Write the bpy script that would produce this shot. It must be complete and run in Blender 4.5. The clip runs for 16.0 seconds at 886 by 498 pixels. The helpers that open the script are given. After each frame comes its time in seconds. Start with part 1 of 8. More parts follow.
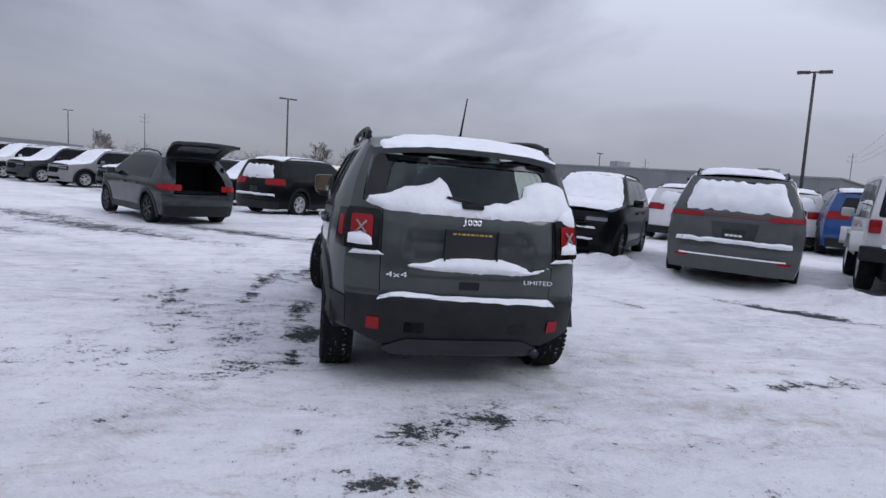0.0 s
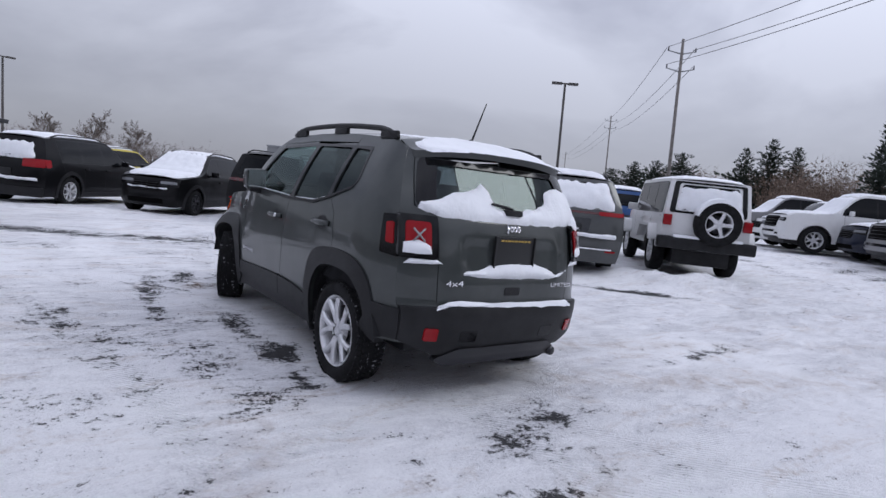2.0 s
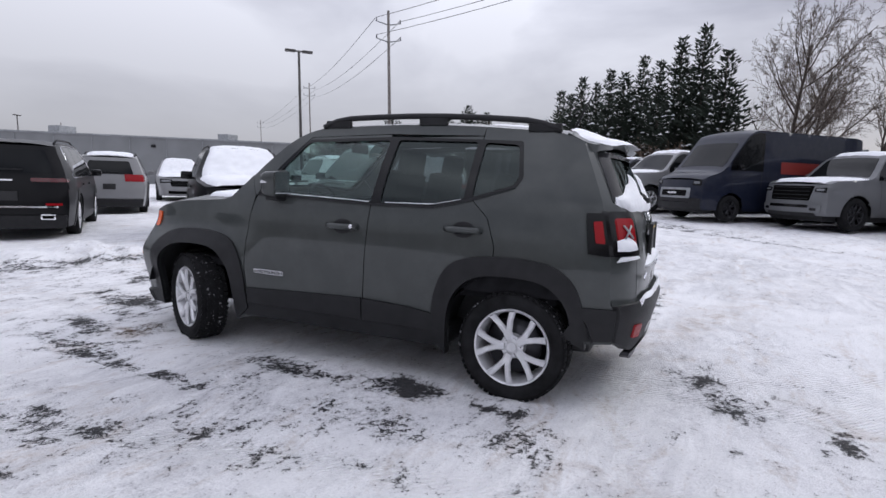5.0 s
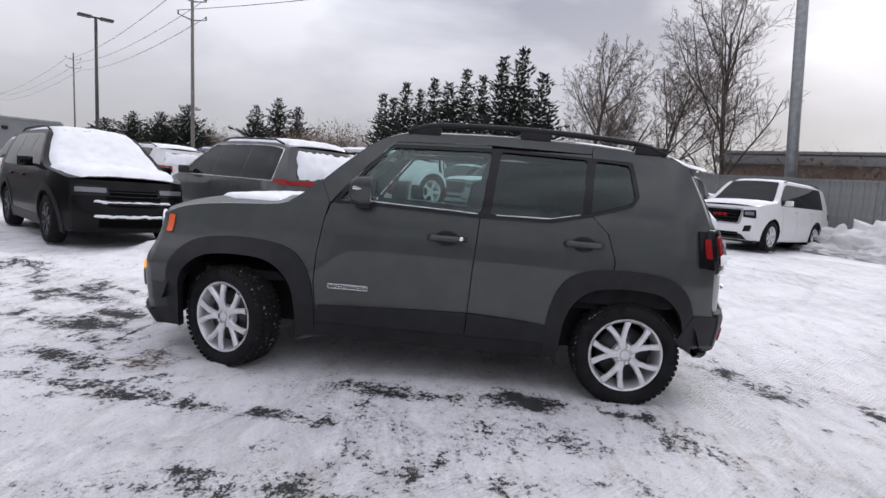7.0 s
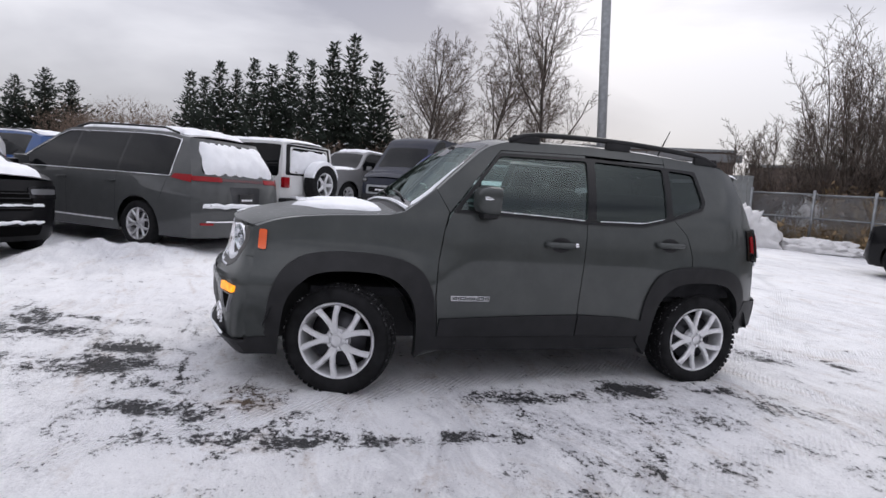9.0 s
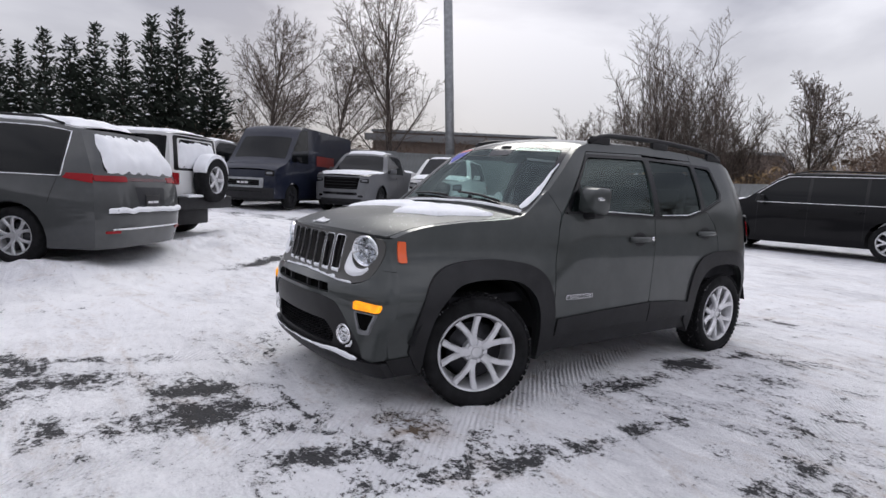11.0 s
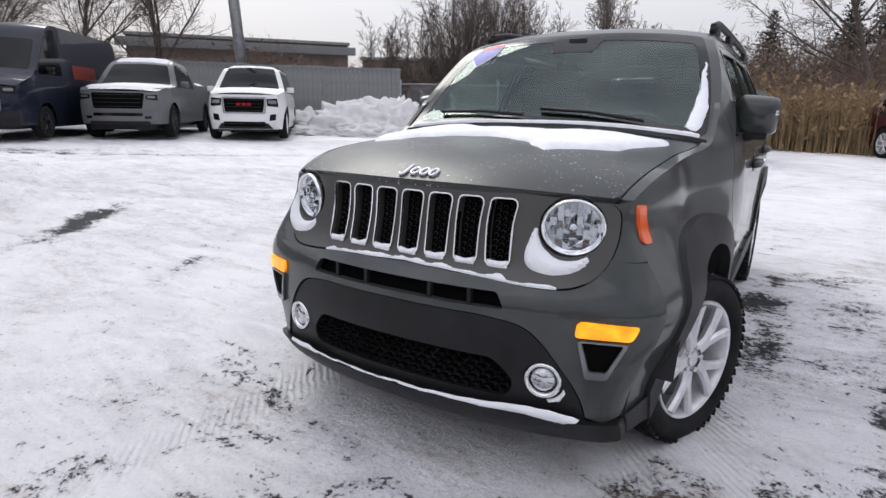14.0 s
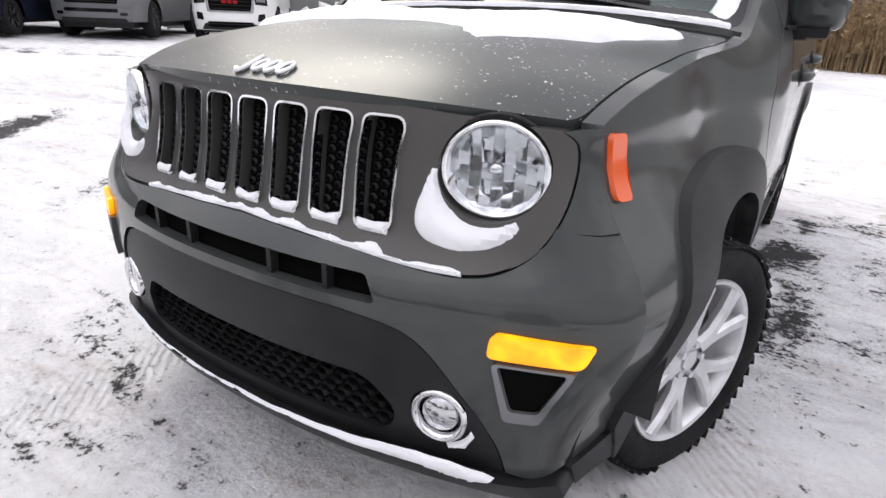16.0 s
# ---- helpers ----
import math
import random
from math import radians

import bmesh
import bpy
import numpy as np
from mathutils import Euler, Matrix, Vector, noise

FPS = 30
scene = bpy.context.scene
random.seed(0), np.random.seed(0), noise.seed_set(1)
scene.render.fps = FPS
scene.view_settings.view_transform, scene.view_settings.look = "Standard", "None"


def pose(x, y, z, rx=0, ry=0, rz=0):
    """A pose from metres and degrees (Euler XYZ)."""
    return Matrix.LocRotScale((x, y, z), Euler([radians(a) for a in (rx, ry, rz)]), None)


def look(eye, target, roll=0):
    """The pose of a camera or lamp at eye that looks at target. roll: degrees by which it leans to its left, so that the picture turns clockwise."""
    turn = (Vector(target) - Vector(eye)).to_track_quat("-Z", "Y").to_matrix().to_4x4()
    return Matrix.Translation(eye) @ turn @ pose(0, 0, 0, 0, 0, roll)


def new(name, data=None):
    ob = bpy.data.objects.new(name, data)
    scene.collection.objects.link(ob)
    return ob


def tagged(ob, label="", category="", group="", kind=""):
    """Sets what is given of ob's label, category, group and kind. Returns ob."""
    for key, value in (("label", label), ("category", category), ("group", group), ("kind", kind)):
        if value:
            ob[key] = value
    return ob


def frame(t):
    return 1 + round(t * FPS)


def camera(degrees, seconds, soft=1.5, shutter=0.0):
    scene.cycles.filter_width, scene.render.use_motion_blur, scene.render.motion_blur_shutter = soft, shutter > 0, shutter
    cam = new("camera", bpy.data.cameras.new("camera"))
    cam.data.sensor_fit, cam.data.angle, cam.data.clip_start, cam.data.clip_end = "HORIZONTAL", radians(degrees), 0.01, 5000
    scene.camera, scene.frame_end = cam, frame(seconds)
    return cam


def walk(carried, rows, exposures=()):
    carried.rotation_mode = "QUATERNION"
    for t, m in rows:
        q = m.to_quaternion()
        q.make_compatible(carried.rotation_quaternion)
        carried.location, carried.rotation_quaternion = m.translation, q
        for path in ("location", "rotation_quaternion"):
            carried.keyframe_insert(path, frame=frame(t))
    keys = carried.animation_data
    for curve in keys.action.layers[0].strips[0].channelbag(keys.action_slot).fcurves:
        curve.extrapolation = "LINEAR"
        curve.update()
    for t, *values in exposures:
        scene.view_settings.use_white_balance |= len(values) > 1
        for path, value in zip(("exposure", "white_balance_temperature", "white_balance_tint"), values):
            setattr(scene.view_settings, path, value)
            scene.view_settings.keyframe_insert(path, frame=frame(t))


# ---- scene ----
cam = camera(75.4, 16.0)
PATH = [
    (0, (-0.96, -5.376, 1.346), (-0.519, -3.44, 1.106), 4.8),
    (0.5, (-1.393, -5.24, 1.337), (-0.744, -3.363, 1.1), 5.3),
    (1, (-1.825, -5.069, 1.308), (-0.97, -3.274, 1.1), 5.7),
    (1.5, (-2.159, -4.806, 1.285), (-1.133, -3.101, 1.079), 6.4),
    (2, (-2.537, -4.59, 1.301), (-1.344, -2.999, 1.093), 6.2),
    (2.5, (-2.839, -4.261, 1.286), (-1.48, -2.807, 1.084), 6.6),
    (3, (-3.174, -3.898, 1.295), (-1.683, -2.584, 1.067), 6.5),
    (3.5, (-3.465, -3.507, 1.297), (-1.886, -2.301, 1.073), 5.6),
    (4, (-3.662, -3.073, 1.294), (-1.992, -1.995, 1.068), 5.4),
    (4.2, (-3.745, -2.925, 1.257), (-2.043, -1.898, 1.041), 4.4),
    (6.3, (-4.358, -0.929, 1.336), (-2.403, -0.58, 1.102), 3.9),
    (6.5, (-4.393, -0.749, 1.257), (-2.423, -0.473, 1.055), 4.2),
    (7, (-4.451, -0.265, 1.252), (-2.464, -0.165, 1.048), 4.7),
    (7.5, (-4.449, 0.206, 1.254), (-2.46, 0.16, 1.047), 5.2),
    (8, (-4.438, 0.778, 1.262), (-2.462, 0.534, 1.069), 4.9),
    (8.5, (-4.328, 1.282, 1.251), (-2.383, 0.856, 1.063), 4.6),
    (9, (-4.214, 1.749, 1.241), (-2.314, 1.155, 1.043), 4.4),
    (9.2, (-4.194, 1.916, 1.229), (-2.309, 1.27, 1.055), 4.0),
    (11.3, (-3.109, 3.609, 1.246), (-1.572, 2.35, 1.015), 2.3),
    (11.5, (-2.96, 3.737, 1.254), (-1.475, 2.419, 1.012), 1.8),
    (12, (-2.553, 3.927, 1.23), (-1.198, 2.479, 0.976), 1.0),
    (12.5, (-2.127, 4.014, 1.23), (-0.853, 2.503, 0.923), 1.2),
    (13, (-1.723, 3.986, 1.235), (-0.533, 2.414, 0.895), 1.4),
    (13.5, (-1.384, 3.778, 1.229), (-0.305, 2.143, 0.827), 1.1),
    (14, (-1.076, 3.527, 1.216), (-0.065, 1.869, 0.74), 1.0),
    (14.5, (-0.877, 3.241, 1.177), (0.051, 1.549, 0.652), 1.3),
    (15, (-0.763, 3.046, 1.15), (0.15, 1.365, 0.568), 1.7),
    (15.5, (-0.732, 2.933, 1.128), (0.182, 1.276, 0.481), 2.0),
    (16, (-0.979, 2.753, 1.119), (0.013, 1.188, 0.367), 2.4),
]
walk(cam, [(t, look(eye, target, roll)) for t, eye, target, roll in PATH],
     [(0, -0.3, 5900, 10), (3.5, -0.12, 6100, 10), (6.5, 0.10, 6450, 8), (9, 0.10, 6550, 8), (12.5, -0.06, 6500, 8), (14, 0.22, 6550, 7), (15, 0.47, 6700, 8), (16, 0.65, 6900, 8)])

# ---- light ----
world = bpy.data.worlds.new("sky")
scene.world = world
world.use_nodes = True
wn = world.node_tree.nodes
wl = world.node_tree.links
wn.clear()
w_out = wn.new("ShaderNodeOutputWorld")
w_bg = wn.new("ShaderNodeBackground")
w_co = wn.new("ShaderNodeTexCoord")
w_sky = wn.new("ShaderNodeTexSky")
w_sky.sky_type = "NISHITA"
w_sky.sun_disc = False
w_sky.sun_elevation = radians(24)
w_sky.sun_rotation = radians(120)
w_map = wn.new("ShaderNodeMapping")
w_map.inputs["Scale"].default_value = (1.0, 1.0, 2.6)
w_map.inputs["Rotation"].default_value = (0.1, 0.15, 0.9)
w_noise = wn.new("ShaderNodeTexNoise")
w_noise.inputs["Scale"].default_value = 1.7
w_noise.inputs["Detail"].default_value = 6.0
w_noise.inputs["Roughness"].default_value = 0.5
w_noise.inputs["Distortion"].default_value = 0.35
w_ramp = wn.new("ShaderNodeValToRGB")
w_ramp.color_ramp.elements[0].position = 0.38
w_ramp.color_ramp.elements[0].color = (0.235, 0.235, 0.285, 1)
w_ramp.color_ramp.elements[1].position = 0.63
w_ramp.color_ramp.elements[1].color = (0.57, 0.565, 0.62, 1)
w_sep = wn.new("ShaderNodeSeparateXYZ")
w_up = wn.new("ShaderNodeMapRange")
w_up.inputs["From Min"].default_value = 0.0
w_up.inputs["From Max"].default_value = 1.0
w_up.inputs["To Min"].default_value = 1.0
w_up.inputs["To Max"].default_value = 4.2
w_mul = wn.new("ShaderNodeVectorMath")
w_mul.operation = "SCALE"
w_low = wn.new("ShaderNodeMapRange")
w_low.inputs["From Min"].default_value = 0.02
w_low.inputs["From Max"].default_value = 0.30
w_low.inputs["To Min"].default_value = 0.75
w_low.inputs["To Max"].default_value = 0.0
w_mixlow = wn.new("ShaderNodeMix")
w_mixlow.data_type = "RGBA"
w_mixlow.inputs["B"].default_value = (0.55, 0.535, 0.575, 1)
w_mixsky = wn.new("ShaderNodeMix")
w_mixsky.data_type = "RGBA"
w_mixsky.inputs["Factor"].default_value = 0.008
wl.new(w_co.outputs["Generated"], w_map.inputs["Vector"])
wl.new(w_map.outputs["Vector"], w_noise.inputs["Vector"])
wl.new(w_noise.outputs["Fac"], w_ramp.inputs["Fac"])
wl.new(w_co.outputs["Generated"], w_sep.inputs["Vector"])
wl.new(w_sep.outputs["Z"], w_up.inputs["Value"])
wl.new(w_sep.outputs["Z"], w_low.inputs["Value"])
wl.new(w_low.outputs["Result"], w_mixlow.inputs["Factor"])
wl.new(w_ramp.outputs["Color"], w_mixlow.inputs["A"])
wl.new(w_mixlow.outputs["Result"], w_mul.inputs["Vector"])
wl.new(w_up.outputs["Result"], w_mul.inputs["Scale"])
w_dot = wn.new("ShaderNodeVectorMath")
w_dot.operation = "DOT_PRODUCT"
w_dot.inputs[1].default_value = (0.96, -0.28, 0.0)
w_glow = wn.new("ShaderNodeMapRange")
w_glow.inputs["From Min"].default_value = -0.6
w_glow.inputs["From Max"].default_value = 1.0
w_glow.inputs["To Min"].default_value = 0.86
w_glow.inputs["To Max"].default_value = 1.05
w_mul2 = wn.new("ShaderNodeVectorMath")
w_mul2.operation = "SCALE"
wl.new(w_co.outputs["Generated"], w_dot.inputs[0])
wl.new(w_dot.outputs["Value"], w_glow.inputs["Value"])
wl.new(w_mul.outputs["Vector"], w_mul2.inputs["Vector"])
wl.new(w_glow.outputs["Result"], w_mul2.inputs["Scale"])
wl.new(w_mul2.outputs["Vector"], w_mixsky.inputs["A"])
wl.new(w_sky.outputs["Color"], w_mixsky.inputs["B"])
wl.new(w_mixsky.outputs["Result"], w_bg.inputs["Color"])
w_bg.inputs["Strength"].default_value = 0.8
wl.new(w_bg.outputs["Background"], w_out.inputs["Surface"])

sun_data = bpy.data.lights.new("sun", "SUN")
sun_data.energy = 1.0
sun_data.angle = radians(25)
sun_data.color = (1.0, 0.97, 0.92)
sun = new("sun", sun_data)
sun.matrix_world = look((20, -14, 22), (0, 0, 0))


# ---- materials ----
def material(name, colour, rough=0.5, metal=0.0, grain=0.0, scale=8.0, bump=0.0, bump_scale=60.0,
             coat=0.0, trans=0.0, emit=0.0, spec=0.5):
    m = bpy.data.materials.new(name)
    m.use_nodes = True
    nt = m.node_tree
    b = nt.nodes["Principled BSDF"]
    b.inputs["Base Color"].default_value = (*colour, 1)
    b.inputs["Roughness"].default_value = rough
    b.inputs["Metallic"].default_value = metal
    b.inputs["Coat Weight"].default_value = coat
    b.inputs["Coat Roughness"].default_value = 0.04
    b.inputs["Transmission Weight"].default_value = trans
    b.inputs["Specular IOR Level"].default_value = spec
    if emit:
        b.inputs["Emission Color"].default_value = (*colour, 1)
        b.inputs["Emission Strength"].default_value = emit
    if grain or bump:
        co = nt.nodes.new("ShaderNodeTexCoord")
    if grain:
        n = nt.nodes.new("ShaderNodeTexNoise")
        n.inputs["Scale"].default_value = scale
        n.inputs["Detail"].default_value = 8
        r = nt.nodes.new("ShaderNodeValToRGB")
        r.color_ramp.elements[0].position = 0.3
        r.color_ramp.elements[1].position = 0.72
        r.color_ramp.elements[0].color = (*[c * (1 - grain) for c in colour], 1)
        r.color_ramp.elements[1].color = (*[min(1, c * (1 + grain)) for c in colour], 1)
        nt.links.new(co.outputs["Object"], n.inputs["Vector"])
        nt.links.new(n.outputs["Fac"], r.inputs["Fac"])
        nt.links.new(r.outputs["Color"], b.inputs["Base Color"])
    if bump:
        n2 = nt.nodes.new("ShaderNodeTexNoise")
        n2.inputs["Scale"].default_value = bump_scale
        n2.inputs["Detail"].default_value = 6
        bp = nt.nodes.new("ShaderNodeBump")
        bp.inputs["Strength"].default_value = bump
        bp.inputs["Distance"].default_value = 0.01
        nt.links.new(co.outputs["Object"], n2.inputs["Vector"])
        nt.links.new(n2.outputs["Fac"], bp.inputs["Height"])
        nt.links.new(bp.outputs["Normal"], b.inputs["Normal"])
    return m


def paint(name, colour, dirt=0.35, coat=0.65, film=(0.04, 0.16)):
    """Car paint: clear coat, faint flake, and a road film that thickens the roughness in streaks."""
    m = material(name, colour, rough=0.40, coat=coat, spec=0.12)
    nt = m.node_tree
    b = nt.nodes["Principled BSDF"]
    co = nt.nodes.new("ShaderNodeTexCoord")
    n = nt.nodes.new("ShaderNodeTexNoise")
    n.inputs["Scale"].default_value = 5.0
    n.inputs["Detail"].default_value = 9
    n.inputs["Roughness"].default_value = 0.65
    r = nt.nodes.new("ShaderNodeMapRange")
    r.inputs["From Min"].default_value = 0.42
    r.inputs["From Max"].default_value = 0.75
    r.inputs["To Max"].default_value = dirt
    mix = nt.nodes.new("ShaderNodeMix")
    mix.data_type = "RGBA"
    mix.inputs["A"].default_value = (*colour, 1)
    mix.inputs["B"].default_value = (*[0.6 * c + 0.4 * 0.16 for c in colour], 1)
    rr = nt.nodes.new("ShaderNodeMapRange")
    rr.inputs["To Min"].default_value = film[0]
    rr.inputs["To Max"].default_value = film[1]
    nt.links.new(co.outputs["Object"], n.inputs["Vector"])
    nt.links.new(n.outputs["Fac"], r.inputs["Value"])
    nt.links.new(r.outputs["Result"], mix.inputs["Factor"])
    nt.links.new(mix.outputs["Result"], b.inputs["Base Color"])
    nt.links.new(r.outputs["Result"], rr.inputs["Value"])
    nt.links.new(rr.outputs["Result"], b.inputs["Coat Roughness"])
    return m


PAINT_GREY = paint("grey_paint", (0.043, 0.048, 0.047), 0.28, 0.70, (0.05, 0.32))


def frosted(name, colour):
    """Cold paint dulled by a breath of frost, with crumbs of snow frozen to it."""
    m = paint(name, colour, 0.30, 0.40, (0.30, 0.55))
    nt = m.node_tree
    b = nt.nodes["Principled BSDF"]
    old = b.inputs["Base Color"].links[0].from_socket
    co = nt.nodes.new("ShaderNodeTexCoord")
    fine = nt.nodes.new("ShaderNodeTexNoise")
    fine.inputs["Scale"].default_value = 110.0
    fine.inputs["Detail"].default_value = 3
    wide = nt.nodes.new("ShaderNodeTexNoise")
    wide.inputs["Scale"].default_value = 3.2
    wide.inputs["Detail"].default_value = 4
    add = nt.nodes.new("ShaderNodeMath")
    add.operation = "MULTIPLY_ADD"
    add.inputs[1].default_value = 0.35
    k = nt.nodes.new("ShaderNodeMapRange")
    k.inputs["From Min"].default_value = 0.84
    k.inputs["From Max"].default_value = 0.92
    k.inputs["To Max"].default_value = 0.8
    mix = nt.nodes.new("ShaderNodeMix")
    mix.data_type = "RGBA"
    mix.inputs["B"].default_value = (0.70, 0.71, 0.73, 1)
    nt.links.new(co.outputs["Object"], fine.inputs["Vector"])
    nt.links.new(co.outputs["Object"], wide.inputs["Vector"])
    nt.links.new(wide.outputs["Fac"], add.inputs[0])
    nt.links.new(fine.outputs["Fac"], add.inputs[2])
    nt.links.new(add.outputs[0], k.inputs["Value"])
    nt.links.new(k.outputs["Result"], mix.inputs["Factor"])
    nt.links.new(old, mix.inputs["A"])
    nt.links.new(mix.outputs["Result"], b.inputs["Base Color"])
    return m


PAINT_FROSTED = frosted("frosted_grey_paint", (0.043, 0.048, 0.047))
PAINT_BLACK = paint("black_paint", (0.003, 0.003, 0.004), 0.02, 0.20)
PAINT_DARK = paint("charcoal_paint", (0.028, 0.029, 0.033))
PAINT_VAN = paint("granite_paint", (0.060, 0.063, 0.064), 0.3, 0.8)
PAINT_GRANITE = paint("slate_paint", (0.13, 0.133, 0.14), 0.3)
PAINT_WHITE = paint("white_paint", (0.72, 0.72, 0.72), 0.2)
PAINT_BLUE = paint("blue_paint", (0.02, 0.07, 0.22), 0.2)
PAINT_NAVY = paint("navy_paint", (0.008, 0.011, 0.024), 0.12, 0.45)
PAINT_SILVER = paint("silver_paint", (0.22, 0.22, 0.225), 0.3)
PAINT_MAROON = paint("maroon_paint", (0.05, 0.008, 0.012), 0.2)
PAINT_YELLOW = paint("yellow_paint", (0.55, 0.45, 0.04), 0.2)
CLADDING = material("black_plastic", (0.015, 0.015, 0.0165), rough=0.48, spec=0.26, grain=0.3, scale=9, bump=0.08, bump_scale=400)
GLOSS_BLACK = material("gloss_black", (0.004, 0.004, 0.005), rough=0.14, coat=0.15, spec=0.25)
RUBBER = material("tyre_rubber", (0.011, 0.011, 0.012), rough=0.85, spec=0.2, grain=0.5, scale=14, bump=0.2, bump_scale=90)
RIM = material("alloy", (0.70, 0.70, 0.72), rough=0.36, metal=0.55, grain=0.12, scale=20)
RIM_DARK = material("dark_alloy", (0.05, 0.05, 0.055), rough=0.35, metal=0.8)
BADGE = material("bright_badge", (0.86, 0.86, 0.88), rough=0.35, metal=0.3)
CHROME = material("chrome", (0.80, 0.80, 0.82), rough=0.08, metal=1.0)
SATIN = material("satin_grey_trim", (0.085, 0.083, 0.080), rough=0.38, metal=0.35, spec=0.3)
TINT = material("dark_glass", (0.005, 0.006, 0.007), rough=0.03, spec=0.2)
SEAT = material("seat_cloth", (0.016, 0.016, 0.018), rough=0.9, spec=0.1, grain=0.3, scale=12)
RED_LENS = material("red_lens", (0.26, 0.004, 0.008), rough=0.25, spec=0.2, coat=0.25)
RED_DARK = material("dark_red_lens", (0.07, 0.004, 0.006), rough=0.12, coat=0.7)
AMBER = material("amber_lens", (0.75, 0.10, 0.012), rough=0.2, coat=0.6)
AMBER_LIT = material("lit_amber", (1.0, 0.36, 0.008), rough=0.3, emit=0.72)
amber_nodes = AMBER_LIT.node_tree.nodes
amber_co = amber_nodes.new("ShaderNodeTexCoord")
amber_noise = amber_nodes.new("ShaderNodeTexNoise")
amber_noise.inputs["Scale"].default_value = 22.0
amber_glow = amber_nodes.new("ShaderNodeMapRange")
amber_glow.inputs["From Min"].default_value = 0.35
amber_glow.inputs["From Max"].default_value = 0.65
amber_glow.inputs["To Min"].default_value = 0.35
amber_glow.inputs["To Max"].default_value = 0.95
AMBER_LIT.node_tree.links.new(amber_co.outputs["Object"], amber_noise.inputs["Vector"])
AMBER_LIT.node_tree.links.new(amber_noise.outputs["Fac"], amber_glow.inputs["Value"])
AMBER_LIT.node_tree.links.new(amber_glow.outputs["Result"], amber_nodes["Principled BSDF"].inputs["Emission Strength"])
LENS = material("clear_lens", (0.62, 0.63, 0.65), rough=0.09, metal=0.9)
STEEL = material("galvanised_steel", (0.30, 0.31, 0.32), rough=0.5, metal=0.6, grain=0.2, scale=6)
POLE_BROWN = material("painted_pole", (0.06, 0.055, 0.052), rough=0.6, grain=0.25, scale=5)
POLE_WOOD = material("weathered_pole", (0.17, 0.155, 0.145), rough=0.85, grain=0.3, scale=6)
WIRE = material("cable", (0.12, 0.12, 0.13), rough=0.6)
BARK = material("bark", (0.095, 0.078, 0.068), rough=0.95, grain=0.4, scale=6, bump=0.4, bump_scale=30)
TWIG = material("twigs", (0.140, 0.112, 0.096), rough=0.95, grain=0.35, scale=3)
NEEDLES = material("fir_needles", (0.026, 0.036, 0.026), rough=0.9, grain=0.45, scale=3)
BRUSH = material("dry_brush", (0.165, 0.120, 0.092), rough=0.95, grain=0.45, scale=2)
REED = material("dry_reed", (0.30, 0.21, 0.115), rough=0.95, grain=0.4, scale=3)
FENCE = material("grey_fence_board", (0.235, 0.245, 0.245), rough=0.8, grain=0.2, scale=3, bump=0.15, bump_scale=60)
WALL_GREY = material("grey_wall_panel", (0.20, 0.205, 0.21), rough=0.8, grain=0.10, scale=0.6)
WALL_BROWN = material("brown_wall", (0.19, 0.15, 0.13), rough=0.9, grain=0.25, scale=1.2)
BACKING = material("plate_black", (0.012, 0.012, 0.013), rough=0.45)
GOLD = material("gold_letters", (0.45, 0.30, 0.06), rough=0.4)
STICKER_BLUE = material("sticker_blue", (0.06, 0.07, 0.42), rough=0.4)
STICKER_RED = material("sticker_red", (0.55, 0.03, 0.04), rough=0.4)
STICKER_WHITE = material("sticker_white", (0.8, 0.8, 0.82), rough=0.4)
# Near-black that paints the shade inside openings too shallow to darken themselves.
DEPTH_SHADE = material("painted_depth_shade", (0.003, 0.003, 0.003), rough=0.9, spec=0.05)
LENS_DIM = material("grey_lens", (0.20, 0.205, 0.215), rough=0.18, metal=0.5)
RED_BOX = material("red_wrap", (0.20, 0.02, 0.015), rough=0.4)


def speckled(name, base, rough, specks, scale, amount):
    """Rubber with crumbs of snow pressed into it."""
    m = material(name, base, rough=rough, spec=0.2, bump=0.2, bump_scale=90)
    nt = m.node_tree
    co = nt.nodes.new("ShaderNodeTexCoord")
    n = nt.nodes.new("ShaderNodeTexNoise")
    n.inputs["Scale"].default_value = scale
    n.inputs["Detail"].default_value = 5
    n.inputs["Roughness"].default_value = 0.7
    k = nt.nodes.new("ShaderNodeMapRange")
    k.inputs["From Min"].default_value = amount
    k.inputs["From Max"].default_value = amount + 0.10
    k.inputs["To Max"].default_value = 0.8
    mix = nt.nodes.new("ShaderNodeMix")
    mix.data_type = "RGBA"
    mix.inputs["A"].default_value = (*base, 1)
    mix.inputs["B"].default_value = (*specks, 1)
    nt.links.new(co.outputs["Object"], n.inputs["Vector"])
    nt.links.new(n.outputs["Fac"], k.inputs["Value"])
    nt.links.new(k.outputs["Result"], mix.inputs["Factor"])
    nt.links.new(mix.outputs["Result"], nt.nodes["Principled BSDF"].inputs["Base Color"])
    return m


TREAD = speckled("snowy_tread", (0.011, 0.011, 0.012), 0.85, (0.50, 0.50, 0.52), 34, 0.60)


def snow_material(name, colour=(0.84, 0.85, 0.88)):
    m = material(name, colour, rough=0.75, grain=0.05, scale=7, bump=0.5, bump_scale=38)
    b = m.node_tree.nodes["Principled BSDF"]
    b.inputs["Subsurface Weight"].default_value = 0.0
    return m


SNOW = snow_material("snow")
SNOW_DIRTY = snow_material("ploughed_snow", (0.72, 0.71, 0.71))


